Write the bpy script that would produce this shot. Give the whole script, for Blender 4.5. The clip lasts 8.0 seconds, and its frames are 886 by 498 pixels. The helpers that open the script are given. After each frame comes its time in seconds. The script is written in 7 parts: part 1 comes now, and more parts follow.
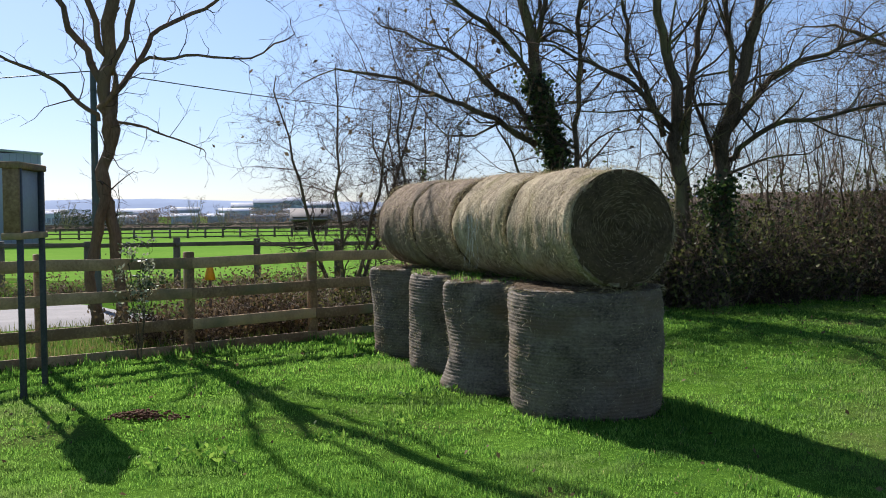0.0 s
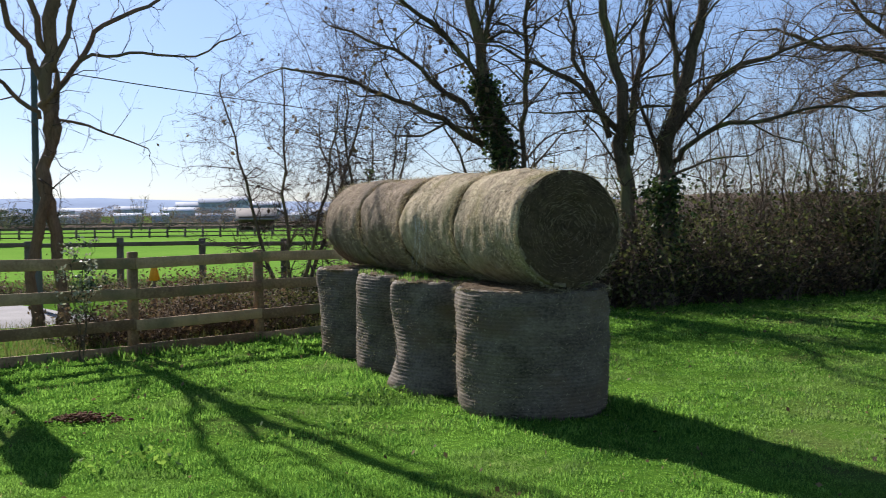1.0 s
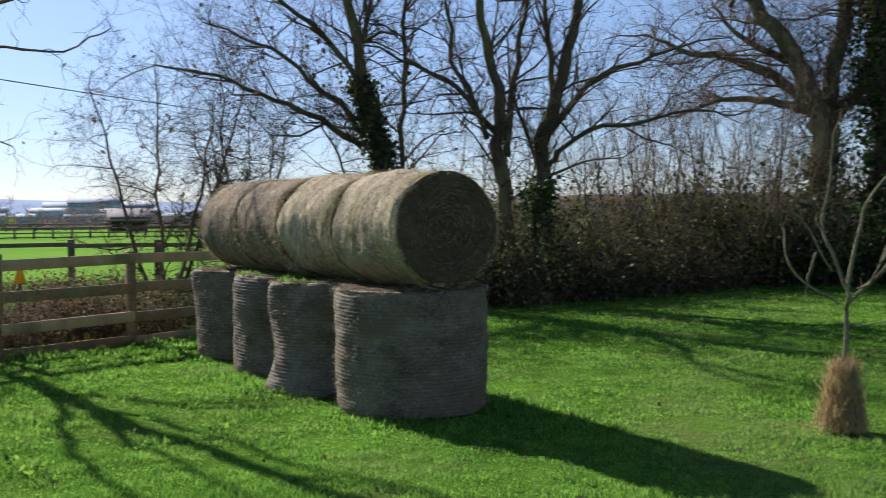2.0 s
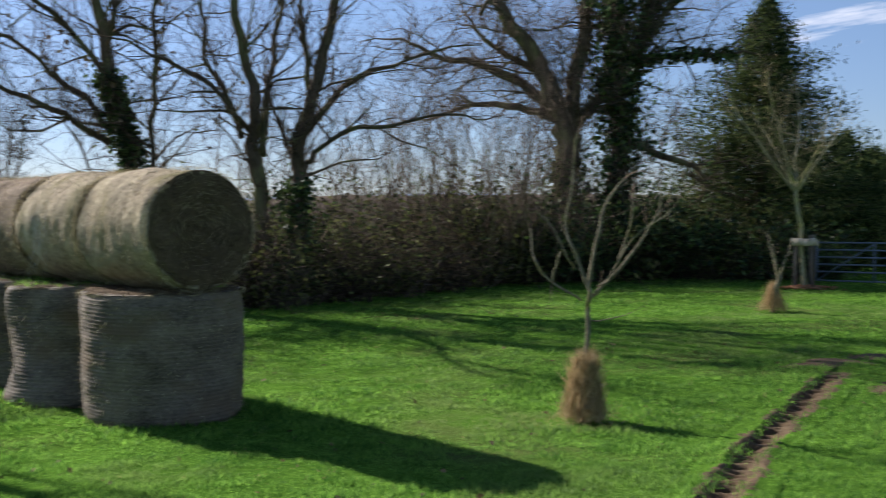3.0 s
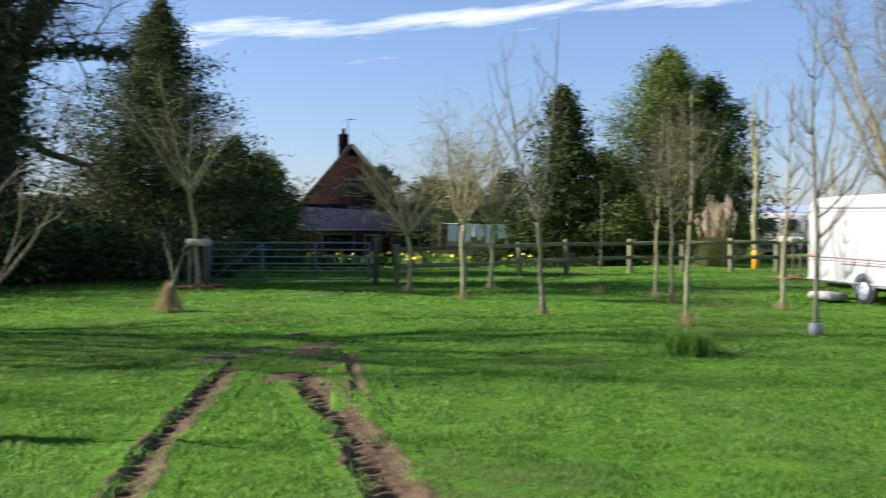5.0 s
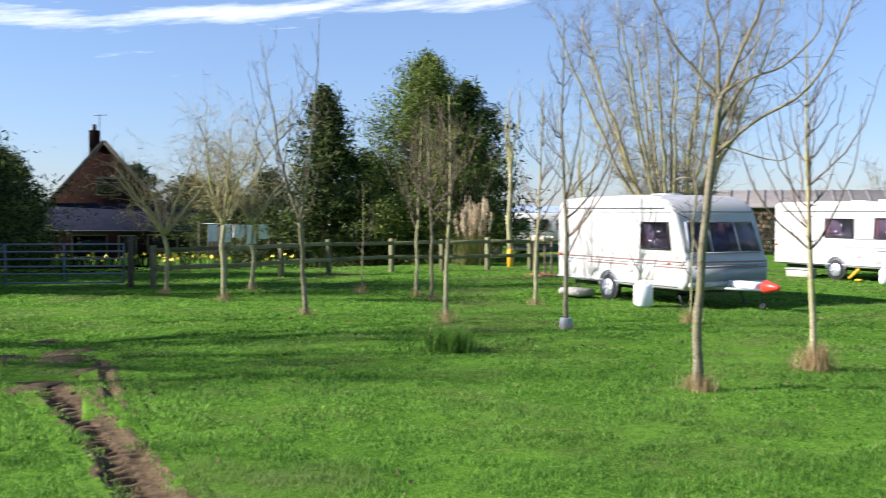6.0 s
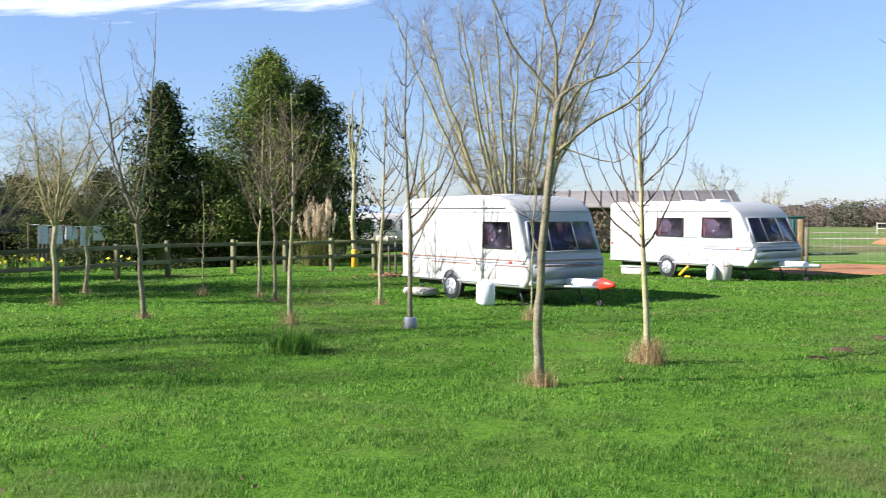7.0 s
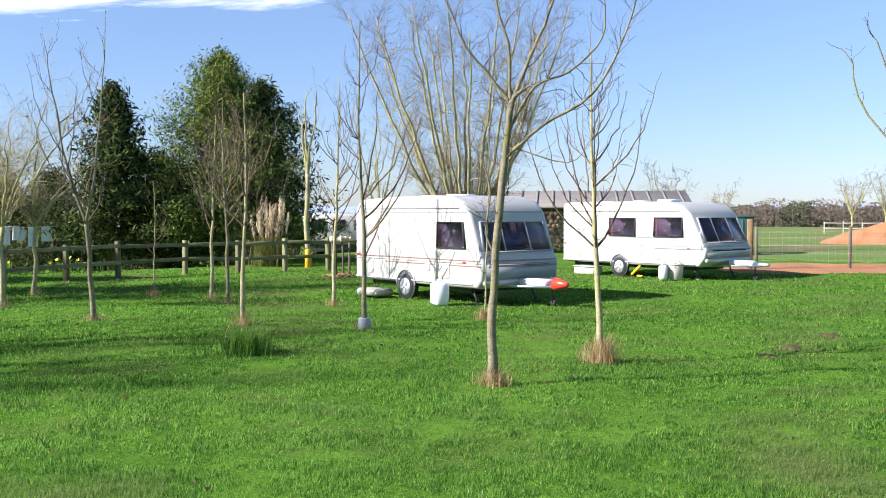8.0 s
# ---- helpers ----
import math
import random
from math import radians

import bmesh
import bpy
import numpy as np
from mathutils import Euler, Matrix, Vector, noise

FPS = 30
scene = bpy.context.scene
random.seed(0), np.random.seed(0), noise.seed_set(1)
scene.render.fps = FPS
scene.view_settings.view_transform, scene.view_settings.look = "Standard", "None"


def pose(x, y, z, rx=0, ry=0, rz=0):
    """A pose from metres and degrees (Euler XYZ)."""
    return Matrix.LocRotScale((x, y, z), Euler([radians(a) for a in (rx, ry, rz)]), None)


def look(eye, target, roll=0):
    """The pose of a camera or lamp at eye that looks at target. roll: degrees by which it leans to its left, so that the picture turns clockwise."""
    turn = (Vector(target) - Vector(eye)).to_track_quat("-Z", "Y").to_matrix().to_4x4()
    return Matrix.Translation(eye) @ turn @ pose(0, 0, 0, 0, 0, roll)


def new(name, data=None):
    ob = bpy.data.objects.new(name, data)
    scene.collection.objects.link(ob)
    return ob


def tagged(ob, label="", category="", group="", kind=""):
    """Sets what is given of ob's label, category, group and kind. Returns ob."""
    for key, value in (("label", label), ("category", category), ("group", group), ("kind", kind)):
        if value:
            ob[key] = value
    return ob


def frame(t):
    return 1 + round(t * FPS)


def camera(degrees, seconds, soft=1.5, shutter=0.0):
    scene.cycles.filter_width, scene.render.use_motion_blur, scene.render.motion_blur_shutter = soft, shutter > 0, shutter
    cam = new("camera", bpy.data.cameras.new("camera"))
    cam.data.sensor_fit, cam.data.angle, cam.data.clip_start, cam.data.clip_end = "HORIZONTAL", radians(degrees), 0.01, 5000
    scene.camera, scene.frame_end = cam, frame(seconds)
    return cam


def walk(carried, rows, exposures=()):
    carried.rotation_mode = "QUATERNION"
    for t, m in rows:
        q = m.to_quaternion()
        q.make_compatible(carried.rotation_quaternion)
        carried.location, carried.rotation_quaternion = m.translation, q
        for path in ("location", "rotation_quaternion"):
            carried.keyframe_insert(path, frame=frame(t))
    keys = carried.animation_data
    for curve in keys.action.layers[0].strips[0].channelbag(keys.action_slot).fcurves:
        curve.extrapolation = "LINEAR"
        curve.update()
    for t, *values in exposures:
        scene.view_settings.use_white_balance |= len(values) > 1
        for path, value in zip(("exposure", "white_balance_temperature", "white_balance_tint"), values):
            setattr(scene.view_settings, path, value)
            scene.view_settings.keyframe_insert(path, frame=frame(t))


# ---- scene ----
EYE = 1.9
cam = camera(45.2, 8.0, soft=0.95, shutter=0.4)
PATH = [
    (0.0, pose(0, 0, EYE, 88.00, 0.57, 0.00)),
    (0.5, pose(0, 0, EYE, 87.99, 0.51, -0.98)),
    (1.0, pose(0, 0, EYE, 87.98, 0.46, -2.83)),
    (2.5, pose(0, 0, EYE, 87.94, 0.37, -14.96)),
    (3.0, pose(0, 0, EYE, 87.92, 0.24, -22.37)),
    (3.5, pose(0, 0, EYE, 87.89, 0.22, -30.15)),
    (4.0, pose(0, 0, EYE, 87.88, 0.13, -38.60)),
    (4.5, pose(0, 0, EYE, 87.90, 0.10, -46.13)),
    (5.0, pose(0, 0, EYE, 87.91, -0.01, -54.07)),
    (6.5, pose(0, 0, EYE, 87.93, -0.04, -71.59)),
    (7.0, pose(0, 0, EYE, 87.94, 0.02, -75.21)),
    (7.5, pose(0, 0, EYE, 87.94, 0.02, -76.79)),
    (8.0, pose(0, 0, EYE, 87.95, 0.06, -77.69)),
]
walk(cam, PATH, exposures=[(0.0, 0.76, 6300, 17), (2.5, 0.78, 6250, 17), (3.5, 0.80, 6200, 17), (4.5, 0.99, 6150, 17), (6.5, 1.25, 6150, 17), (8.0, 1.30, 6150, 17)])

# ---- sky and sun ----
SUN_AZ, SUN_EL = -30.0, 31.5      # degrees: bearing from +y towards +x, height
world = bpy.data.worlds.new("world")
scene.world = world
world.use_nodes = True
wn, wl = world.node_tree.nodes, world.node_tree.links
wbg = wn["Background"]
sky = wn.new("ShaderNodeTexSky")
sky.sky_type = "NISHITA"
sky.sun_disc = False
sky.sun_elevation = radians(SUN_EL)
sky.sun_rotation = radians(SUN_AZ)
sky.altitude = 1000
sky.air_density, sky.dust_density, sky.ozone_density = 1.0, 0.35, 4.0
wbg.inputs["Strength"].default_value = 0.068


def wmath(op, a, b=None, c=None):
    n = wn.new("ShaderNodeMath")
    n.operation = op
    for i, q in enumerate((a, b, c)):
        if q is None:
            continue
        if isinstance(q, (int, float)):
            n.inputs[i].default_value = q
        else:
            wl.new(q, n.inputs[i])
    return n.outputs[0]


# thin streaks of high cloud low over the horizon, and faint ones elsewhere
wtc = wn.new("ShaderNodeTexCoord")
wsep = wn.new("ShaderNodeSeparateXYZ")
wl.new(wtc.outputs["Generated"], wsep.inputs[0])
w_az = wmath("ARCTAN2", wsep.outputs[0], wsep.outputs[1])
w_el = wmath("ARCSINE", wsep.outputs[2])
wcomb = wn.new("ShaderNodeCombineXYZ")
wl.new(wmath("MULTIPLY", w_az, 6.0), wcomb.inputs[0])
wl.new(wmath("ADD", wmath("MULTIPLY", w_el, 46.0), wmath("MULTIPLY", w_az, -5.0)), wcomb.inputs[1])
wnoise = wn.new("ShaderNodeTexNoise")
wnoise.inputs["Scale"].default_value = 1.6
wnoise.inputs["Detail"].default_value = 7
wnoise.inputs["Roughness"].default_value = 0.6
wl.new(wcomb.outputs[0], wnoise.inputs["Vector"])
# the streak climbs gently from bearing 38 to 74 degrees
w_line = wmath("ADD", wmath("MULTIPLY", wmath("SUBTRACT", w_az, radians(38)), 0.085), radians(8.7))
w_off = wmath("ABSOLUTE", wmath("SUBTRACT", w_el, w_line))
w_band = wmath("MAXIMUM", wmath("SUBTRACT", 1.0, wmath("DIVIDE", w_off, radians(1.25))), 0.0)
w_mid = wmath("ABSOLUTE", wmath("SUBTRACT", w_az, radians(56)))
w_rng = wmath("MINIMUM", wmath("MAXIMUM", wmath("DIVIDE", wmath("SUBTRACT", radians(20), w_mid), radians(5)), 0.0), 1.0)
w_cl = wmath("MULTIPLY", wmath("MULTIPLY", w_band, w_rng), 1.0)
w_cl = wmath("ADD", w_cl, wmath("MULTIPLY", wmath("SUBTRACT", wnoise.outputs["Fac"], 0.5), 3.2))
w_cl = wmath("MULTIPLY", wmath("MINIMUM", wmath("MAXIMUM", wmath("SUBTRACT", w_cl, 0.55), 0.0), 0.75), 1.0)
wmix = wn.new("ShaderNodeMix")
wmix.data_type = "RGBA"
wl.new(w_cl, wmix.inputs["Factor"])
# the low sky is a little bluer and dimmer than the model's clear air, the high sky a little brighter
w_grad = wn.new("ShaderNodeValToRGB")
w_grad.color_ramp.elements[0].position, w_grad.color_ramp.elements[0].color = 0.0, (0.74, 0.77, 0.88, 1)
w_grad.color_ramp.elements[1].position, w_grad.color_ramp.elements[1].color = 0.30, (1.34, 1.22, 1.12, 1)
wl.new(wsep.outputs[2], w_grad.inputs[0])
w_tint = wn.new("ShaderNodeMix")
w_tint.data_type, w_tint.blend_type = "RGBA", "MULTIPLY"
w_tint.inputs["Factor"].default_value = 1.0
wl.new(sky.outputs["Color"], w_tint.inputs["A"])
wl.new(w_grad.outputs[0], w_tint.inputs["B"])
wl.new(w_tint.outputs["Result"], wmix.inputs["A"])
wmix.inputs["B"].default_value = (9.0, 9.3, 9.8, 1)
wl.new(wmix.outputs["Result"], wbg.inputs["Color"])

sun_data = bpy.data.lights.new("sun", "SUN")
sun_data.energy = 5.0
sun_data.angle = radians(0.55)
sun_data.color = (1.0, 0.95, 0.87)
sun = new("sun", sun_data)
_sd = Vector((math.sin(radians(SUN_AZ)) * math.cos(radians(SUN_EL)), math.cos(radians(SUN_AZ)) * math.cos(radians(SUN_EL)), math.sin(radians(SUN_EL))))
sun.matrix_world = look(_sd * 60, (0, 0, 0))

# ---- materials ----


def mat(name, c1, c2, scale=3.0, rough=0.8, bump=0.3, fine=40.0, c3=None, metal=0.0, island=0.0, objvar=0.0, stretch=(1, 1, 1), translucent=0.0, spec=0.3, dist=0.01, coat=0.0):
    """A surface whose colour wanders between c1 and c2 at two sizes, with fine relief; c3 gives stains."""
    m = bpy.data.materials.new(name)
    m.use_nodes = True
    nt = m.node_tree
    b = nt.nodes["Principled BSDF"]

    def nd(t):
        return nt.nodes.new(t)
    tc = nd("ShaderNodeTexCoord")
    mp = nd("ShaderNodeMapping")
    mp.inputs["Scale"].default_value = stretch
    nt.links.new(tc.outputs["Object"], mp.inputs["Vector"])
    n1, n2 = nd("ShaderNodeTexNoise"), nd("ShaderNodeTexNoise")
    for n, s in ((n1, scale), (n2, fine)):
        n.inputs["Scale"].default_value = s
        n.inputs["Detail"].default_value = 6
        n.inputs["Roughness"].default_value = 0.62
        nt.links.new(mp.outputs[0], n.inputs["Vector"])
    add = nd("ShaderNodeMath")
    add.operation = "MULTIPLY_ADD"
    add.inputs[1].default_value = 0.5
    nt.links.new(n2.outputs["Fac"], add.inputs[0])
    half = nd("ShaderNodeMath")
    half.operation = "MULTIPLY"
    half.inputs[1].default_value = 0.5
    nt.links.new(n1.outputs["Fac"], half.inputs[0])
    nt.links.new(half.outputs[0], add.inputs[2])
    fac = add.outputs[0]
    if island or objvar:
        if island:
            g = nd("ShaderNodeNewGeometry")
            src = g.outputs["Random Per Island"]
        else:
            g = nd("ShaderNodeObjectInfo")
            src = g.outputs["Random"]
        k = nd("ShaderNodeMath")
        k.operation = "MULTIPLY_ADD"
        k.inputs[1].default_value = island or objvar
        k.inputs[2].default_value = -0.5 * (island or objvar)
        nt.links.new(src, k.inputs[0])
        k2 = nd("ShaderNodeMath")
        k2.operation = "ADD"
        nt.links.new(k.outputs[0], k2.inputs[0])
        nt.links.new(fac, k2.inputs[1])
        fac = k2.outputs[0]
    ramp = nd("ShaderNodeValToRGB")
    e = ramp.color_ramp.elements
    e[0].position, e[0].color = 0.33, (*c1, 1)
    e[1].position, e[1].color = 0.67, (*c2, 1)
    nt.links.new(fac, ramp.inputs[0])
    col = ramp.outputs[0]
    if c3 is not None:
        n3 = nd("ShaderNodeTexNoise")
        n3.inputs["Scale"].default_value = scale * 0.45
        n3.inputs["Detail"].default_value = 5
        nt.links.new(mp.outputs[0], n3.inputs["Vector"])
        r3 = nd("ShaderNodeValToRGB")
        r3.color_ramp.elements[0].position = 0.52
        r3.color_ramp.elements[1].position = 0.68
        nt.links.new(n3.outputs["Fac"], r3.inputs[0])
        mx = nd("ShaderNodeMix")
        mx.data_type = "RGBA"
        nt.links.new(r3.outputs[0], mx.inputs["Factor"])
        nt.links.new(col, mx.inputs["A"])
        mx.inputs["B"].default_value = (*c3, 1)
        col = mx.outputs["Result"]
    nt.links.new(col, b.inputs["Base Color"])
    b.inputs["Roughness"].default_value = rough
    b.inputs["Metallic"].default_value = metal
    b.inputs["Specular IOR Level"].default_value = spec
    b.inputs["Coat Weight"].default_value = coat
    if bump:
        bp = nd("ShaderNodeBump")
        bp.inputs["Strength"].default_value = bump
        bp.inputs["Distance"].default_value = dist
        nt.links.new(fac, bp.inputs["Height"])
        nt.links.new(bp.outputs[0], b.inputs["Normal"])
    if translucent:
        tr = nd("ShaderNodeBsdfTranslucent")
        nt.links.new(col, tr.inputs["Color"])
        ms = nd("ShaderNodeMixShader")
        ms.inputs[0].default_value = translucent
        out = nt.nodes["Material Output"]
        nt.links.new(b.outputs[0], ms.inputs[1])
        nt.links.new(tr.outputs[0], ms.inputs[2])
        nt.links.new(ms.outputs[0], out.inputs[0])
    return m


M_LAWN = mat("lawn", (0.030, 0.083, 0.010), (0.115, 0.230, 0.028), 0.9, 0.9, 0.8, 22, c3=(0.095, 0.115, 0.036), dist=0.03, spec=0.0)
M_BLADE = mat("grass_blade", (0.034, 0.118, 0.015), (0.248, 0.460, 0.070), 0.8, 0.6, 0, 4, c3=(0.195, 0.270, 0.078), island=0.46, translucent=0.64, spec=0.2)
M_DRYGRASS = mat("dry_grass", (0.25, 0.17, 0.08), (0.58, 0.44, 0.23), 2, 0.8, 0, 20, island=0.7, translucent=0.35, spec=0.15)
M_ROUGHGRASS = mat("rough_grass", (0.10, 0.14, 0.03), (0.26, 0.24, 0.09), 0.8, 0.8, 0, 9, island=0.8, translucent=0.35, spec=0.15)
M_MUD = mat("mud", (0.030, 0.020, 0.010), (0.165, 0.110, 0.058), 4, 0.85, 1.0, 30, c3=(0.12, 0.085, 0.045), dist=0.03, spec=0.15)
M_SOIL = mat("red_soil", (0.22, 0.090, 0.036), (0.46, 0.225, 0.100), 1.1, 0.9, 1.0, 14, c3=(0.28, 0.17, 0.09), dist=0.06)
M_REDMUD = mat("fresh_red_soil", (0.060, 0.028, 0.013), (0.22, 0.105, 0.050), 9, 0.9, 1.0, 60, dist=0.01, spec=0.1)
M_ROAD = mat("asphalt", (0.16, 0.155, 0.15), (0.27, 0.26, 0.25), 1.5, 0.9, 0.5, 60)
M_HAY = mat("hay", (0.085, 0.063, 0.036), (0.62, 0.52, 0.34), 3.2, 0.9, 1.0, 24, c3=(0.20, 0.175, 0.075), stretch=(1, 1, 2.0), dist=0.04, spec=0.1)
M_HAYD = mat("darker_brown_hay", (0.08, 0.058, 0.036), (0.40, 0.31, 0.21), 3.5, 0.9, 1.0, 22, c3=(0.17, 0.12, 0.075), stretch=(1, 1, 2.5), dist=0.035, spec=0.1)
# bale ends: weathered hay, with the end face's shade put into the colour
M_HAYEND = mat("weathered_shaded_hay_end", (0.036, 0.025, 0.015), (0.165, 0.120, 0.072), 4, 0.95, 1.0, 38, c3=(0.085, 0.060, 0.035), dist=0.03, spec=0.05)
M_HAYNET = mat("netted_hay", (0.032, 0.025, 0.017), (0.26, 0.21, 0.15), 3.0, 0.75, 0.6, 34, c3=(0.135, 0.095, 0.054), stretch=(1, 1, 1.6), dist=0.012, spec=0.2)
M_STRAWD = mat("dark_straw", (0.09, 0.068, 0.04), (0.34, 0.27, 0.165), 3, 0.85, 0, 20, island=0.8, translucent=0.1, spec=0.1)
M_STRAW = mat("straw", (0.25, 0.20, 0.10), (0.62, 0.53, 0.33), 3, 0.8, 0, 20, island=0.8, translucent=0.2, spec=0.15)
M_NET = mat("net_wrap", (0.45, 0.45, 0.42), (0.75, 0.75, 0.7), 6, 0.5, 0, 30)
M_FENCE = mat("fence_wood", (0.20, 0.122, 0.058), (0.52, 0.36, 0.18), 3, 0.85, 0.6, 30, c3=(0.19, 0.17, 0.08), stretch=(1, 1, 1), objvar=0.3)
M_OLDWOOD = mat("weathered_wood", (0.07, 0.055, 0.04), (0.20, 0.165, 0.125), 3, 0.9, 0.6, 30, objvar=0.3)
M_GREENWOOD = mat("mossy_wood", (0.10, 0.095, 0.045), (0.25, 0.24, 0.12), 3, 0.9, 0.6, 30, objvar=0.3)
M_BARKR = mat("red_brown_bark", (0.085, 0.055, 0.036), (0.27, 0.18, 0.12), 5, 0.95, 1.0, 35, stretch=(1, 1, 0.25), c3=(0.16, 0.13, 0.08), dist=0.03, spec=0.1)
M_BARK = mat("bark", (0.042, 0.032, 0.021), (0.19, 0.148, 0.095), 5, 0.95, 1.0, 35, stretch=(1, 1, 0.25), c3=(0.20, 0.20, 0.085), dist=0.03, spec=0.1)
M_BARKL = mat("lichen_bark", (0.17, 0.15, 0.085), (0.50, 0.455, 0.26), 5, 0.95, 0.9, 35, c3=(0.40, 0.385, 0.12), dist=0.02, spec=0.1)
M_BARKG = mat("pale_bark", (0.075, 0.065, 0.038), (0.33, 0.29, 0.19), 7, 0.9, 0.9, 40, c3=(0.19, 0.18, 0.07), dist=0.012, spec=0.1)
M_TWIG = mat("twig", (0.032, 0.023, 0.017), (0.11, 0.078, 0.055), 4, 0.9, 0, 30, island=0.4, spec=0.15)
M_TWIGL = mat("pale_twig", (0.14, 0.112, 0.050), (0.41, 0.345, 0.170), 4, 0.9, 0, 30, island=0.5, spec=0.15)
M_TWIGG = mat("grey_brown_twig", (0.055, 0.040, 0.027), (0.20, 0.150, 0.105), 4, 0.9, 0, 30, island=0.5, spec=0.15)
M_IVY = mat("ivy_leaf", (0.017, 0.040, 0.013), (0.105, 0.165, 0.042), 3, 0.5, 0, 20, island=0.8, translucent=0.3, spec=0.3)
M_BRAMBLE = mat("bramble_leaf", (0.028, 0.034, 0.012), (0.175, 0.185, 0.055), 2, 0.7, 0, 20, island=0.9, translucent=0.25, spec=0.12)
M_DEADLEAF = mat("dead_leaf", (0.065, 0.046, 0.024), (0.22, 0.160, 0.085), 2, 0.8, 0, 20, island=0.8, translucent=0.25, spec=0.15)
M_CONIFER = mat("conifer_spray", (0.012, 0.028, 0.011), (0.120, 0.150, 0.045), 0.9, 0.8, 0, 9, island=0.6, translucent=0.25, spec=0.06)
M_CONIFERL = mat("golden_conifer_spray", (0.035, 0.075, 0.017), (0.225, 0.275, 0.060), 0.7, 0.75, 0, 8, island=0.6, translucent=0.3, spec=0.12)
M_LEAF = mat("green_leaf", (0.05, 0.13, 0.02), (0.24, 0.38, 0.06), 3, 0.7, 0, 20, island=0.6, translucent=0.55, spec=0.1)
M_HOLLY = mat("variegated_leaf", (0.045, 0.075, 0.028), (0.46, 0.47, 0.30), 6, 0.45, 0, 40, island=0.9, translucent=0.25, spec=0.3)
M_DULLFIELD = mat("rough_field", (0.065, 0.125, 0.026), (0.165, 0.225, 0.065), 0.25, 0.95, 0.4, 5, c3=(0.22, 0.165, 0.09), dist=0.05, spec=0.05)
# near-black brick: the conifers' shade on the house is put into its colour
M_SHADED_BRICK = mat("brick", (0.010, 0.005, 0.005), (0.024, 0.012, 0.010), 6, 0.95, 0, 60, objvar=0.4, spec=0.02)
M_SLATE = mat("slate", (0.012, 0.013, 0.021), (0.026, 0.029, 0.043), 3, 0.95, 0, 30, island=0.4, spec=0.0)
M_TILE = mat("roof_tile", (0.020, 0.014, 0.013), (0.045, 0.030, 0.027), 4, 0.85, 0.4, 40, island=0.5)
M_VANWHITE = mat("white_gel_coat", (0.44, 0.43, 0.395), (0.52, 0.51, 0.475), 1.2, 0.3, 0.03, 12, c3=(0.46, 0.445, 0.40), spec=0.5)
M_VANGREY = mat("grey_trim", (0.30, 0.31, 0.33), (0.38, 0.39, 0.41), 2, 0.45, 0.03, 20)
M_VANSILVER = mat("silver_panel", (0.27, 0.29, 0.32), (0.34, 0.36, 0.39), 1.5, 0.35, 0.03, 14, spec=0.5)
M_STRIPE = mat("blue_grey_stripe", (0.14, 0.16, 0.20), (0.20, 0.22, 0.26), 4, 0.4, 0, 20)
M_STRIPER = mat("brown_stripe", (0.22, 0.13, 0.11), (0.30, 0.19, 0.15), 4, 0.4, 0, 20)
M_RUBBER = mat("rubber", (0.015, 0.015, 0.015), (0.04, 0.04, 0.04), 8, 0.85, 0.2, 60)
M_METAL = mat("galvanised_steel", (0.35, 0.37, 0.40), (0.52, 0.54, 0.57), 5, 0.45, 0.1, 40, metal=0.7)
M_GATE = mat("gate_steel", (0.12, 0.145, 0.19), (0.23, 0.26, 0.32), 5, 0.55, 0.1, 40, metal=0.3)
M_DARKMETAL = mat("dark_steel", (0.04, 0.045, 0.05), (0.10, 0.105, 0.11), 5, 0.6, 0.2, 40, metal=0.4)
M_WHITEP = mat("white_plastic", (0.70, 0.72, 0.73), (0.80, 0.81, 0.81), 4, 0.35, 0.03, 30, spec=0.5)
M_BEIGEP = mat("beige_plastic", (0.40, 0.37, 0.31), (0.50, 0.46, 0.39), 4, 0.5, 0.05, 30)
M_REDP = mat("red_plastic", (0.62, 0.035, 0.02), (0.75, 0.06, 0.03), 4, 0.4, 0.05, 30, spec=0.5)
M_YELLOWP = mat("yellow_plastic", (0.65, 0.30, 0.01), (0.80, 0.42, 0.02), 4, 0.5, 0.05, 30)
M_CURTAIN = mat("curtain", (0.50, 0.26, 0.22), (0.72, 0.48, 0.40), 5, 0.9, 0.2, 40)
M_INSIDE = mat("caravan_lining", (0.14, 0.12, 0.12), (0.24, 0.20, 0.19), 3, 0.8, 0.1, 20)
M_BOARD = mat("grey_board", (0.30, 0.33, 0.37), (0.42, 0.45, 0.48), 3, 0.7, 0.1, 30)
M_CLAD = mat("grey_cladding", (0.34, 0.37, 0.42), (0.44, 0.47, 0.52), 0.8, 0.6, 0.1, 14)
M_POLE = mat("green_pole", (0.05, 0.075, 0.065), (0.11, 0.14, 0.12), 4, 0.8, 0.3, 40)
M_CLOTH = mat("white_cloth", (0.70, 0.70, 0.70), (0.84, 0.84, 0.84), 5, 0.9, 0.3, 30)
M_DAFF = mat("daffodil", (0.75, 0.55, 0.02), (0.85, 0.72, 0.05), 5, 0.6, 0, 30, island=0.5)
M_PAMPAS = mat("pampas_plume", (0.50, 0.40, 0.27), (0.76, 0.65, 0.47), 3, 0.9, 0, 20, island=0.5, translucent=0.4)
M_SACK = mat("sacking_cloth", (0.55, 0.46, 0.33), (0.80, 0.71, 0.55), 6, 0.9, 0.4, 50, translucent=0.2)
M_GREENBOX = mat("green_steel", (0.02, 0.06, 0.055), (0.04, 0.10, 0.09), 2, 0.6, 0.1, 20)
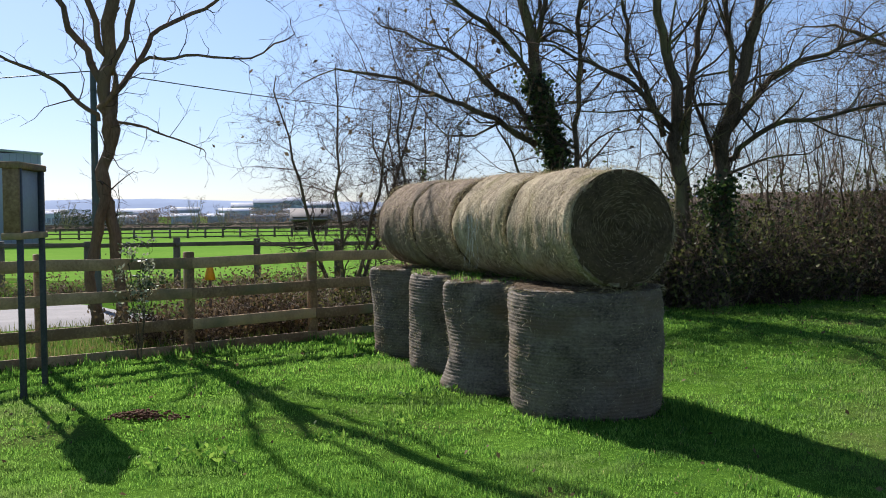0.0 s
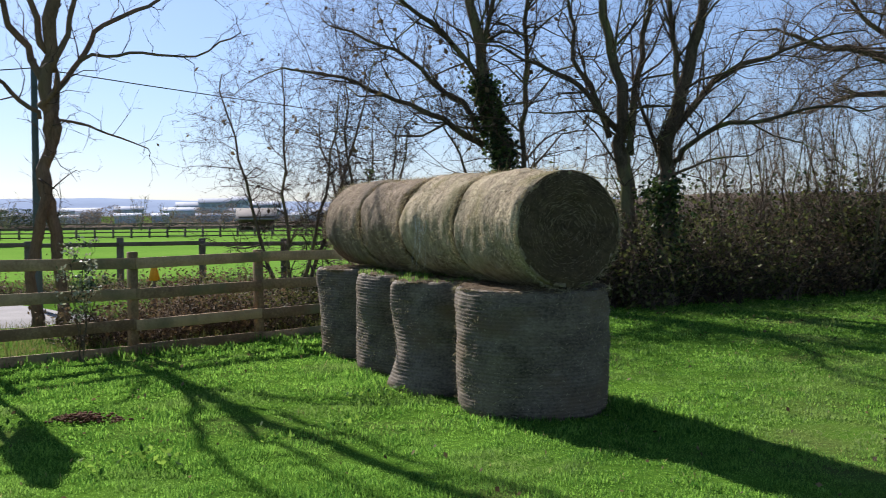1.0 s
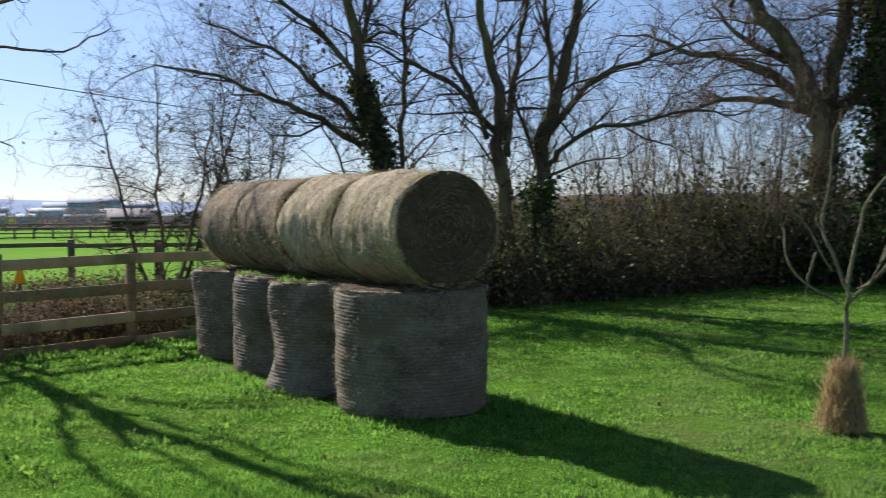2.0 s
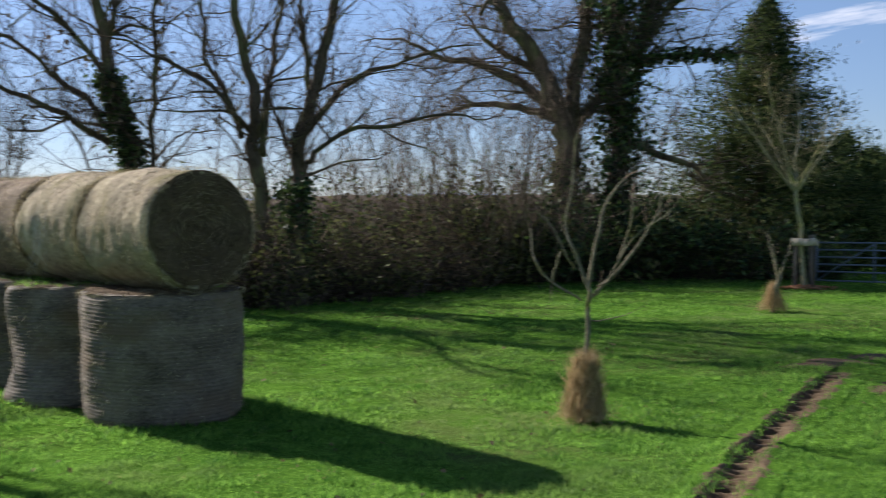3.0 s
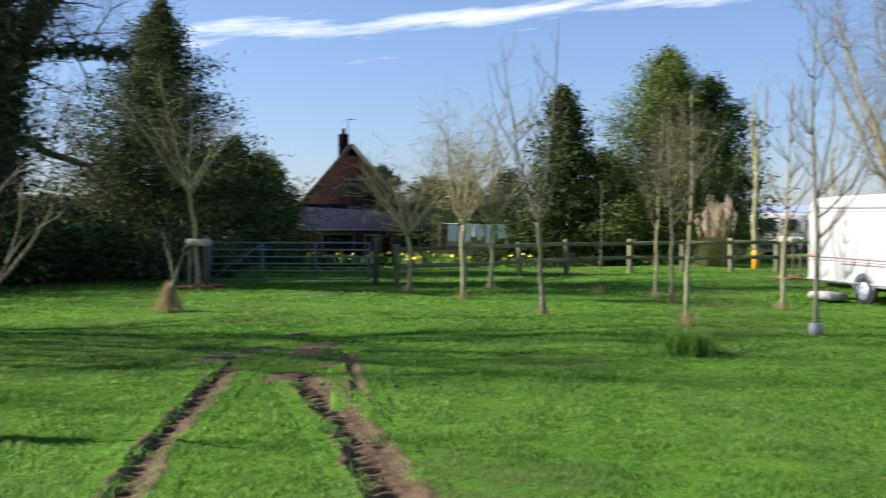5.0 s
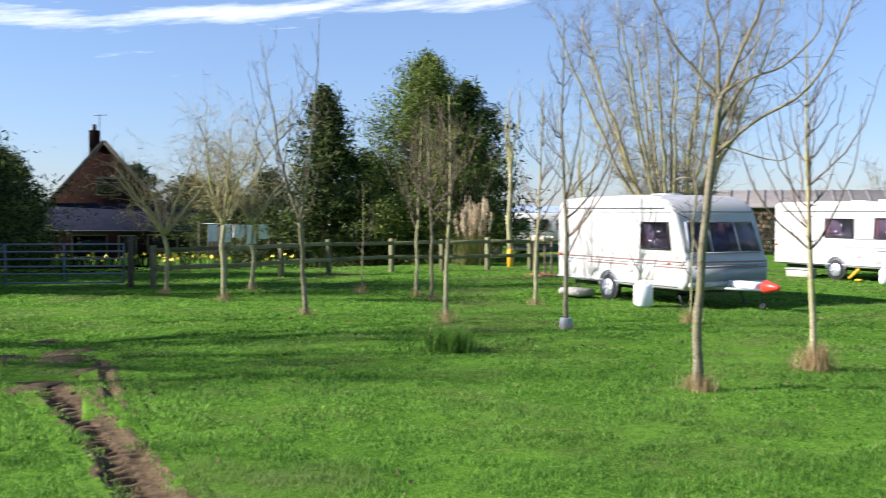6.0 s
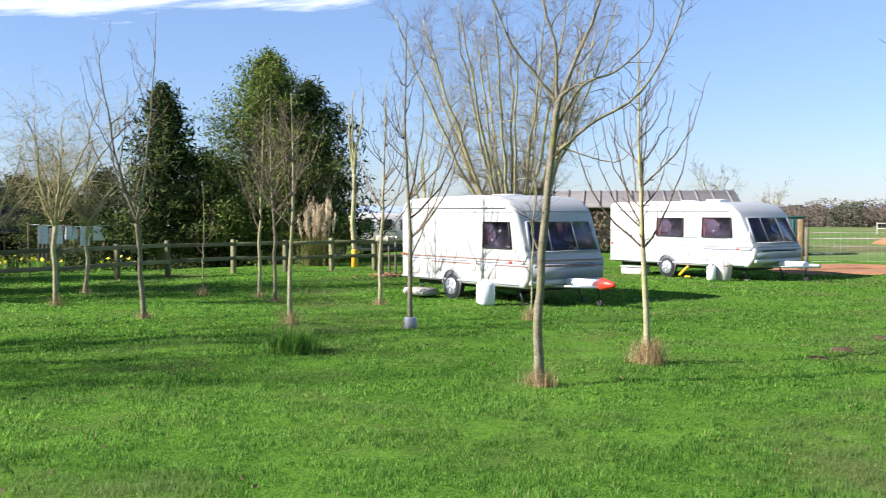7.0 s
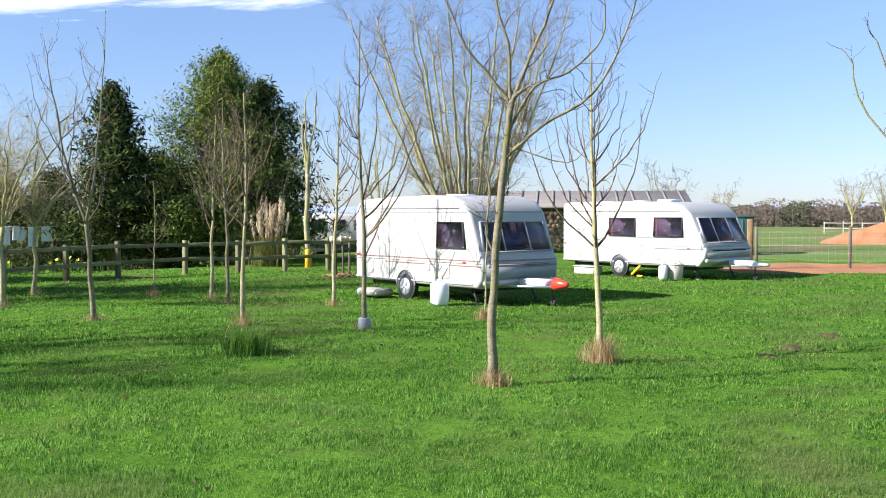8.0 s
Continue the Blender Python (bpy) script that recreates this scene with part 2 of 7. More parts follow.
M_LOG = mat("cut_log", (0.20, 0.13, 0.07), (0.48, 0.34, 0.20), 6, 0.9, 0.3, 40, objvar=0.6)
M_BARNROOF = mat("fibre_cement", (0.17, 0.15, 0.13), (0.28, 0.26, 0.235), 1.5, 0.9, 0.3, 20)
M_FAR = mat("far_tree", (0.105, 0.085, 0.066), (0.25, 0.205, 0.160), 0.15, 1.0, 0, 2, island=0.35, translucent=0.4, spec=0.0)
M_FARGREEN = mat("far_evergreen", (0.06, 0.09, 0.05), (0.14, 0.17, 0.09), 0.15, 1.0, 0, 2, island=0.6, spec=0.0)
M_HAZE_HILL = mat("glowing_far_hill", (0.12, 0.15, 0.20), (0.16, 0.20, 0.26), 0.004, 1.0, 0, 0.03, spec=0.0)
_hb = M_HAZE_HILL.node_tree.nodes["Principled BSDF"]   # air haze before the far hills is put in as blue colour and glow
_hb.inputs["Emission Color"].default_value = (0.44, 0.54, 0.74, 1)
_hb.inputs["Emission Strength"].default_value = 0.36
M_FARBLDG = mat("far_building", (0.42, 0.45, 0.50), (0.70, 0.72, 0.75), 0.05, 1.0, 0, 0.4, objvar=0.6, spec=0.0)
M_FARDARK = mat("far_windows", (0.30, 0.34, 0.40), (0.40, 0.44, 0.50), 0.05, 0.5, 0, 0.4)
M_FIELD = mat("pasture", (0.105, 0.235, 0.034), (0.19, 0.34, 0.058), 0.08, 1.0, 0.3, 4, dist=0.05, spec=0.0)


def glass_mat(name, tint, rough=0.03, clear=0.55):
    m = bpy.data.materials.new(name)
    m.use_nodes = True
    nt = m.node_tree
    out = nt.nodes["Material Output"]
    nt.nodes.remove(nt.nodes["Principled BSDF"])
    t = nt.nodes.new("ShaderNodeBsdfTransparent")
    t.inputs[0].default_value = (*tint, 1)
    g = nt.nodes.new("ShaderNodeBsdfGlossy")
    g.inputs["Roughness"].default_value = rough
    fr = nt.nodes.new("ShaderNodeFresnel")
    fr.inputs[0].default_value = 1.30
    mx = nt.nodes.new("ShaderNodeMixShader")
    nt.links.new(fr.outputs[0], mx.inputs[0])
    nt.links.new(t.outputs[0], mx.inputs[1])
    nt.links.new(g.outputs[0], mx.inputs[2])
    nt.links.new(mx.outputs[0], out.inputs[0])
    return m


M_GLASS = glass_mat("tinted_glass", (0.60, 0.56, 0.70), 0.10)
M_HGLASS = glass_mat("window_glass", (0.5, 0.52, 0.52))

# ---- building helpers ----


class Mesh:
    """Collects vertices and faces of one mesh."""

    def __init__(self):
        self.vs, self.fs, self.n = [], [], 0

    def add(self, verts, faces):
        verts = np.asarray(verts, dtype=np.float32).reshape(-1, 3)
        self.vs.append(verts)
        self.fs.append(np.asarray(faces, dtype=np.int64) + self.n)
        self.n += len(verts)
        return self

    def addmixed(self, verts, faces):
        by = {}
        for f in faces:
            by.setdefault(len(f), []).append(f)
        n0 = self.n
        verts = np.asarray(verts, dtype=np.float32).reshape(-1, 3)
        self.vs.append(verts)
        for k in by:
            self.fs.append(np.asarray(by[k], dtype=np.int64) + n0)
        self.n += len(verts)
        return self

    def box(self, size, m=None, bev=0.0):
        """A box of that size round the origin, with chamfered edges, moved by m."""
        a = Vector(size) / 2
        m = m or Matrix()
        if bev <= 0:
            vs = [m @ Vector((x, y, z)) for x in (-a.x, a.x) for y in (-a.y, a.y) for z in (-a.z, a.z)]
            return self.add([tuple(v) for v in vs], [(0, 1, 3, 2), (4, 6, 7, 5), (0, 4, 5, 1), (2, 3, 7, 6), (0, 2, 6, 4), (1, 5, 7, 3)])
        bev = min(bev, min(a) * 0.9)
        bm = bmesh.new()
        bmesh.ops.create_cube(bm, size=1)
        for v in bm.verts:
            v.co = Vector((v.co.x * size[0], v.co.y * size[1], v.co.z * size[2]))
        bmesh.ops.bevel(bm, geom=bm.edges[:] + bm.verts[:], offset=bev, segments=1, affect="EDGES", profile=0.5)
        return self.bm(bm, m)

    def bm(self, bm, m=None):
        m = m or Matrix()
        bm.verts.index_update()
        self.addmixed([tuple(m @ v.co) for v in bm.verts], [[v.index for v in f.verts] for f in bm.faces])
        bm.free()
        return self

    def tube(self, pts, radii, sides=6, cap=True):
        """A round bar along pts, with a radius at each of them."""
        n = len(pts)
        ref = Vector((0.31, 0.77, 0.55))
        vs, fs = [], []
        px = None
        for i in range(n):
            d = pts[min(i + 1, n - 1)] - pts[max(i - 1, 0)]
            if d.length < 1e-9:
                d = Vector((0, 0, 1))
            d.normalize()
            if px is None:
                px = d.cross(ref)
                if px.length < 0.05:
                    px = d.cross(Vector((1, 0, 0)))
            else:
                px = px - d * px.dot(d)
            px.normalize()
            py = d.cross(px)
            p, r = pts[i], radii[i]
            for s in range(sides):
                a = 6.283185 * s / sides
                c, q = math.cos(a) * r, math.sin(a) * r
                vs.append((p.x + px.x * c + py.x * q, p.y + px.y * c + py.y * q, p.z + px.z * c + py.z * q))
        for i in range(n - 1):
            for s in range(sides):
                t = (s + 1) % sides
                fs.append((i * sides + s, i * sides + t, (i + 1) * sides + t, (i + 1) * sides + s))
        self.add(vs, fs)
        if cap and sides > 3:
            self.fs.append(np.array([[self.n - sides + s for s in range(sides)]]))
            self.fs.append(np.array([[self.n - n * sides + s for s in reversed(range(sides))]]))
        return self

    def spike(self, p, q, r):
        """A thin three-sided twig from p to a point at q."""
        d = (q - p).normalized()
        x = d.cross(Vector((0.31, 0.77, 0.55))).normalized() * r
        y = d.cross(x)
        vs = [p + x, p - x * 0.5 + y * 0.87, p - x * 0.5 - y * 0.87, q]
        return self.add([tuple(v) for v in vs], [(0, 1, 3), (1, 2, 3), (2, 0, 3)])

    def cyl(self, r, h, m=None, sides=16, r2=None, bev=0.0):
        """A round bar along z from 0 to h, with a chamfer at both ends."""
        r2 = r if r2 is None else r2
        m = m or Matrix()
        prof = [(r - bev, 0), (r, bev), (r2, h - bev), (r2 - bev, h)] if bev else [(r, 0), (r2, h)]
        vs, fs = [], []
        for rr, z in prof:
            for s in range(sides):
                a = 6.283185 * s / sides
                vs.append(tuple(m @ Vector((rr * math.cos(a), rr * math.sin(a), z))))
        k = len(prof)
        for i in range(k - 1):
            for s in range(sides):
                t = (s + 1) % sides
                fs.append((i * sides + s, i * sides + t, (i + 1) * sides + t, (i + 1) * sides + s))
        self.add(vs, fs)
        self.fs.append(np.array([[self.n - sides + s for s in range(sides)]]))
        self.fs.append(np.array([[self.n - k * sides + s for s in reversed(range(sides))]]))
        return self

    def cards(self, centres, sizes, rng, up=0.0, aspect=1.6):
        """Small folded leaves at the centres, turned at random."""
        c = np.asarray(centres, dtype=np.float64).reshape(-1, 3)
        n = len(c)
        if n == 0:
            return self
        s = np.broadcast_to(np.asarray(sizes, dtype=np.float64), (n,))[:, None]
        a = rng.normal(size=(n, 3))
        a[:, 2] += up
        a /= np.linalg.norm(a, axis=1)[:, None]
        b = np.cross(a, rng.normal(size=(n, 3)))
        b /= np.linalg.norm(b, axis=1)[:, None]
        k = np.cross(a, b)
        p0, p2 = c - a * s * aspect * 0.5, c + a * s * aspect * 0.5
        p1, p3 = c + b * s * 0.45 + k * s * 0.12, c - b * s * 0.45 + k * s * 0.12
        v = np.stack([p0, p1, p2, p3], axis=1).reshape(-1, 3)
        i = np.arange(n)[:, None] * 4
        self.add(v, np.concatenate([i + [0, 1, 2], i + [0, 2, 3]], axis=0))
        return self

    def blades(self, base, height, lean, width, rng, plain=False):
        """Upright narrow blades of grass, bent or plain."""
        b = np.asarray(base, dtype=np.float64)
        n = len(b)
        h = np.broadcast_to(height, (n,))[:, None]
        a = rng.uniform(0, 6.283, n)
        d = np.stack([np.cos(a), np.sin(a), np.zeros(n)], axis=1)
        s = np.stack([-np.sin(a), np.cos(a), np.zeros(n)], axis=1)
        w = np.broadcast_to(width, (n,))[:, None]
        ln = (rng.uniform(0.1, 1, n) * lean)[:, None]
        z = np.array([0, 0, 1.0])
        p0, p1 = b - s * w, b + s * w
        p3 = b + d * h * ln + z * h
        if plain:
            i = np.arange(n)[:, None] * 3
            return self.add(np.stack([p0, p1, p3], axis=1).reshape(-1, 3), i + [0, 1, 2])
        m = b + d * h * ln * 0.35 + z * h * 0.6
        v = np.stack([p0, p1, m + s * w * 0.8, m - s * w * 0.8, p3], axis=1).reshape(-1, 3)
        i = np.arange(n)[:, None] * 5
        self.add(v, np.concatenate([i + [0, 1, 2], i + [0, 2, 3], i + [3, 2, 4]], axis=0))
        return self

    def data(self, name, material, smooth=False):
        me = bpy.data.meshes.new(name)
        v = np.concatenate(self.vs) if self.vs else np.zeros((0, 3), np.float32)
        loops = np.concatenate([f.ravel() for f in self.fs]) if self.fs else np.zeros(0, int)
        tot = np.concatenate([np.full(len(f), f.shape[1]) for f in self.fs]) if self.fs else np.zeros(0, int)
        start = np.concatenate([[0], np.cumsum(tot)[:-1]]) if len(tot) else tot
        me.vertices.add(len(v))
        me.vertices.foreach_set("co", v.ravel().astype(np.float32))
        me.loops.add(len(loops))
        me.loops.foreach_set("vertex_index", loops.astype(np.int32))
        me.polygons.add(len(tot))
        me.polygons.foreach_set("loop_start", start.astype(np.int32))
        if smooth:
            me.polygons.foreach_set("use_smooth", np.ones(len(tot), dtype=bool))
        me.update(calc_edges=True)
        if material:
            me.materials.append(material)
        return me


def thing(name, m, label, category, group=""):
    ob = new(name)
    ob.empty_display_size = 0.2
    ob.matrix_basis = m
    return tagged(ob, label, category, group)


def part(name, mesh, material, parent, label="", smooth=False, m=None, kind=""):
    """One mesh under a thing or under a part; mesh: a Mesh, or mesh data to share."""
    data = mesh.data(name, material, smooth) if isinstance(mesh, Mesh) else mesh
    ob = new(name, data)
    ob.parent = parent
    if m is not None:
        ob.matrix_basis = m
    return tagged(ob, label, kind=kind)


def solo(name, mesh, material, label, category="", kind="", group="", m=None, smooth=False):
    ob = new(name, mesh.data(name, material, smooth))
    if m is not None:
        ob.matrix_basis = m
    return tagged(ob, label, category, group, kind)


def R(deg, axis):
    return Matrix.Rotation(radians(deg), 4, axis)


def T(x, y, z=0.0):
    return Matrix.Translation((x, y, z))


def facing(x, y, z=0.0):
    """A pose at (x, y, z) whose x axis runs to the right and y axis away, as seen from the middle of the lawn."""
    return T(x, y, z) @ R(-math.degrees(math.atan2(x, y)), "Z")


def between(a, b, w, h, bev=0.006):
    """A beam from a to b, w wide and h high."""
    a, b = Vector(a), Vector(b)
    d = b - a
    x = d.normalized()
    y = Vector((0, 0, 1)).cross(x).normalized()
    z = x.cross(y)
    m = Matrix((x, y, z)).transposed().to_4x4()
    m.translation = (a + b) / 2
    return Mesh().box((d.length, w, h), m, bev)


def lift(x, y):
    """Height of the ground."""
    return 0.035 * noise.noise((x * 0.5, y * 0.5, 0.3)) + 0.02 * noise.noise((x * 1.7, y * 1.7, 4.0))


def ground_z(x, y):
    """Height of the ground anywhere: the lawn, the dip round the house, and the fall towards the plain."""
    r = math.hypot(x, y)
    z = lift(x, y) if r < 60 else 0.0
    k = min(1.0, max(0.0, (r - 110) / 240))
    z -= 4.6 * k * k * (3 - 2 * k)
    d = math.hypot(x - 43.9, y - 37.9)
    k = min(1.0, max(0.0, (25.0 - d) / 15.0))
    return z - 1.25 * k * k * (3 - 2 * k)


# wheel ruts across the lawn: their middle lines and widths
RUTS = [([(2.7, 4.3), (4.4, 5.8), (5.8, 7.1), (7.4, 8.4), (9.1, 9.8)], 0.28), ([(4.2, 2.9), (5.65, 4.5), (6.95, 6.0), (8.2, 7.5), (9.2, 8.9)], 0.44), ([(7.9, 6.7), (9.1, 7.8), (10.9, 9.5)], 0.16)]

MUD_SPOTS = [(9.6, 10.4, 0.34), (10.4, 10.6, 0.26), (10.6, 9.9, 0.34), (11.2, 10.3, 0.28), (9.1, 10.2, 0.24), (8.7, 8.6, 0.22),
             (15.6, -1.6, 0.16), (14.6, -1.2, 0.12), (17.0, -2.3, 0.18), (12.0, 11.4, 0.2), (10.0, 8.9, 0.2)]


def spot_gap(x, y):
    """Distance of points from the edge of the nearest mud spot, as a share of its size."""
    best = np.full(len(x), 9.0)
    for a, b, r in MUD_SPOTS:
        best = np.minimum(best, np.hypot((x - a) / 1.7, y - b) / r - 1.0)
    return best


def rut_gap(x, y):
    """Distance of points from the nearest rut's middle line, less half the rut's width."""
    best = np.full(len(x), 99.0)
    for pts, w in RUTS:
        for (ax, ay), (bx, by) in zip(pts[:-1], pts[1:]):
            dx, dy = bx - ax, by - ay
            t = np.clip(((x - ax) * dx + (y - ay) * dy) / (dx * dx + dy * dy), 0, 1)
            best = np.minimum(best, np.hypot(x - ax - t * dx, y - ay - t * dy) - w / 2)
    return best

# ---- ground ----


def ring_sheet():
    """One sheet of ground, fine near the lawn's middle and coarse towards the horizon."""
    radii = [0.0, 1.5, 3.0] + [4.0 * 1.032 ** i for i in range(65)]
    while radii[-1] < 3200:
        radii.append(radii[-1] * 1.08)
    na = 420
    vs = [(0, 0, lift(0, 0))]
    fs = []
    for r in radii[1:]:
        for k in range(na):
            a = 6.283185 * k / na
            x, y = r * math.sin(a), r * math.cos(a)
            vs.append((x, y, ground_z(x, y) - (0.018 if r < 40 else 0.0)))
    v = np.array(vs)
    v[:, 2] -= np.where(rut_gap(v[:, 0], v[:, 1]) < 0.10, 0.11, 0.0)
    vs = [tuple(q) for q in v]
    tri = [(0, 1 + (k + 1) % na, 1 + k) for k in range(na)]
    for i in range(len(radii) - 2):
        o, p = 1 + i * na, 1 + (i + 1) * na
        for k in range(na):
            t = (k + 1) % na
            fs.append((o + k, o + t, p + t, p + k))
    return Mesh().addmixed(vs, tri + fs)


solo("ground", ring_sheet(), M_LAWN, "green lawn and pasture running out to the horizon", kind="structure", smooth=True)


def sheet(name, x0, y0, x1, y1, z, material, label, m=None, step=1.5, rough=0.02, kind="structure"):
    nx, ny = max(2, int((x1 - x0) / step)), max(2, int((y1 - y0) / step))
    vs, fs = [], []
    for j in range(ny + 1):
        for i in range(nx + 1):
            x, y = x0 + (x1 - x0) * i / nx, y0 + (y1 - y0) * j / ny
            q = (m or Matrix()) @ Vector((x, y, 0))
            h = ground_z(q.x, q.y)
            edge = i in (0, nx) or j in (0, ny)
            vs.append((q.x, q.y, h + (z if not edge else -0.03) + rough * noise.noise((q.x, q.y, 9))))
    for j in range(ny):
        for i in range(nx):
            a = j * (nx + 1) + i
            fs.append((a, a + 1, a + nx + 2, a + nx + 1))
    return solo(name, Mesh().add(vs, fs), material, label, kind=kind, smooth=True)


# the lane behind the fence runs with it; the pasture lies beyond
FENCE_DIR = Vector((0.735, 0.678, 0)).normalized()
M_ALONG = T(-3.56, 14.84) @ R(math.degrees(math.atan2(FENCE_DIR.y, FENCE_DIR.x)), "Z")
sheet("road", -40, 4.4, 2.4, 9.3, 0.06, M_ROAD, "pale grey asphalt lane behind the fence", M_ALONG, 0.5)
sheet("pasture", -150, 31, 34, 170, 0.12, M_FIELD, "bright green paddock grass", T(-20, 0), 5.0)

sheet("rough_field", 39.5, -95, 142, -1.5, 0.04, M_DULLFIELD, "rough olive-green field with worn soil", None, 4.0)

# ---- far distance ----


def ridge(name, az0, az1, dist, heights, seed, material, label):
    """A line of low hills far off: a solid bank with a wavering crest."""
    rng = random.Random(seed)
    vs, fs = [], []
    n = 140
    for i in range(n + 1):
        a = radians(az0 + (az1 - az0) * i / n)
        k = i / n * (len(heights) - 1)
        j = min(int(k), len(heights) - 2)
        q = k - j
        q = q * q * (3 - 2 * q)
        h = heights[j] * (1 - q) + heights[j + 1] * q
        h *= 1 + 0.06 * noise.noise((i * 0.21, seed, 0)) + 0.03 * noise.noise((i * 0.9, seed, 3))
        for d, z in ((dist * 0.93, -3), (dist * 0.97, h * 0.6), (dist, h), (dist * 1.05, -3)):
            vs.append((d * math.sin(a), d * math.cos(a), z))
    for i in range(n):
        for c in range(3):
            fs.append((i * 4 + c, i * 4 + c + 1, i * 4 + 5 + c, i * 4 + 4 + c))
    return solo(name, Mesh().add(vs, fs), material, label, kind="structure", smooth=True)


ridge("backdrop_hill", -70, 30, 2900, [30, 46, 60, 52, 30, 36, 40, 44, 34, 30, 30, 40, 48, 40], 3, M_HAZE_HILL, "blue hills along the horizon, their haze put in as glow")
ridge("backdrop_rise", 4, 50, 420, [1, 6, 8, 8, 8, 7, 4, -2], 8, M_FAR, "dark wooded rise behind the hedge")
ridge("backdrop_hill_east", 60, 130, 2900, [9, 14, 17, 14, 17, 20, 19, 17], 5, M_HAZE_HILL, "faint blue hills beyond the fields, their haze put in as glow")


def hedgerow(az0, az1, dist, heights, seed, label):
    """A thick far hedgerow: a bank of growth with a ragged top."""
    vs, fs = [], []
    n = int((az1 - az0) * 14)
    for i in range(n + 1):
        a = radians(az0 + (az1 - az0) * i / n)
        k = i / n * (len(heights) - 1)
        j = min(int(k), len(heights) - 2)
        h = heights[j] + (heights[j + 1] - heights[j]) * (k - j)
        h += 0.5 * noise.noise((i * 0.13, seed, 0)) + 0.45 * noise.noise((i * 0.5, seed, 2)) + 0.25 * noise.noise((i * 1.9, seed, 4))
        b = ground_z(dist * math.sin(a), dist * math.cos(a))
        for q, (d, z) in enumerate(((-3, b - 0.3), (-2, b + (h - b) * 0.6), (0, h), (3, b - 0.3))):
            d += dist + 0.8 * noise.noise((i * 0.7, q, seed))
            vs.append((d * math.sin(a), d * math.cos(a), z))
    for i in range(n):
        for c in range(3):
            fs.append((i * 4 + c, i * 4 + c + 1, i * 4 + 5 + c, i * 4 + 4 + c))
    return solo("distant_hedgerow", Mesh().add(vs, fs), M_FAR, label, "hedgerow", "stuff")


def far_wood(name, x, y, w, d, h, n, seed, material, label):
    """A belt of far trees: many small clumps over thin stems, with an uneven top."""
    rng = np.random.default_rng(seed)
    me = Mesh()
    n = int(n * 1.6)
    u = rng.uniform(-0.5, 0.5, n)
    prof = np.array([0.55 + 0.45 * noise.noise((q * w / (h * 1.3), seed, 0.7)) for q in u])
    z = rng.uniform(0, 1, n) ** 0.8 * h * np.clip(prof + 0.3, 0.2, 1.1)
    c = np.stack([u * w, rng.uniform(-0.5, 0.5, n) * d, z], axis=1)
    me.cards(c, rng.uniform(0.018, 0.055, n) * h, rng, aspect=2.1)
    for k in range(int(w / h * 3)):
        p = Vector((rng.uniform(-w / 2, w / 2), rng.uniform(-d / 2, d / 2), -0.5))
        q = p + Vector((rng.normal() * 0.1 * h, 0, h * rng.uniform(0.5, 0.95)))
        me.tube([p, (p + q) / 2, q], [0.02 * h, 0.012 * h, 0.003 * h], 4, False)
    return solo(name, me, material, label, "trees", "stuff", m=facing(x, y, ground_z(x, y) - 0.2))


def polar(az, d):
    return d * math.sin(radians(az)), d * math.cos(radians(az))


hedgerow(-36, 16, 290, [-0.6, -0.9, -1.3, -1.1, -1.3, -0.8, -0.2, 0.8, 1.2], 21, "brown winter hedgerow across the plain")
hedgerow(-36, 14, 480, [-1.6, -1.9, -2.2, -2.0, -1.8, -1.2, 0.2], 22, "grey-brown belt of trees before the town")
hedgerow(74, 126, 152, [2.0, 2.3, 2.1, 2.6, 2.4, 2.7, 2.5, 2.8, 2.6], 23, "brown winter hedgerow beyond the field")
# woods between the paddocks and the town
for k, (az_, d_, w_, h_, n_) in enumerate([(-20, 310, 90, 4.2, 2400), (-12, 300, 90, 3.4, 2400), (-5, 320, 90, 4.0, 2400), (3, 330, 90, 6.0, 2400), (11, 300, 80, 7, 2000),
                                           (-16, 520, 190, 3.8, 2400), (-4, 540, 190, 4.2, 2400), (-27, 300, 90, 7, 1800), (-10, 570, 120, 8, 2000), (-14, 430, 60, 7.5, 1600), (-18, 560, 60, 9.5, 1500), (-12, 565, 50, 9, 1500), (-9.2, 575, 22, 11, 900), (-4.5, 590, 70, 9, 1500), (-15, 575, 20, 10.5, 800), (-7.5, 400, 40, 8.5, 1400)]):
    far_wood("distant_wood", *polar(az_, d_), w_, 14, h_, n_, 40 + k, M_FAR, "bare brown hedgerow wood in the hazy distance")
for k, (az_, d_, w_, h_, n_) in enumerate([(92, 148, 30, 3.4, 3000), (97, 146, 30, 3.8, 3000), (102, 146, 40, 4.0, 3200), (108, 146, 45, 4.4, 2500), (86, 200, 60, 4, 1200), (78, 190, 60, 5, 1200), (116, 150, 50, 5, 1200)]):
    far_wood("distant_wood", *polar(az_, d_), w_, 9, h_, n_, 60 + k, M_FAR, "brown winter hedgerow trees across the far field")
far_wood("distant_evergreen", *polar(96.0, 146), 4, 4, 3.4, 1500, 71, M_FARGREEN, "dark green evergreen in the far hedgerow")
far_wood("distant_evergreen", *polar(-18.5, 296), 16, 6, 7, 1800, 72, M_FARGREEN, "dark evergreen trees in the far hedgerow")


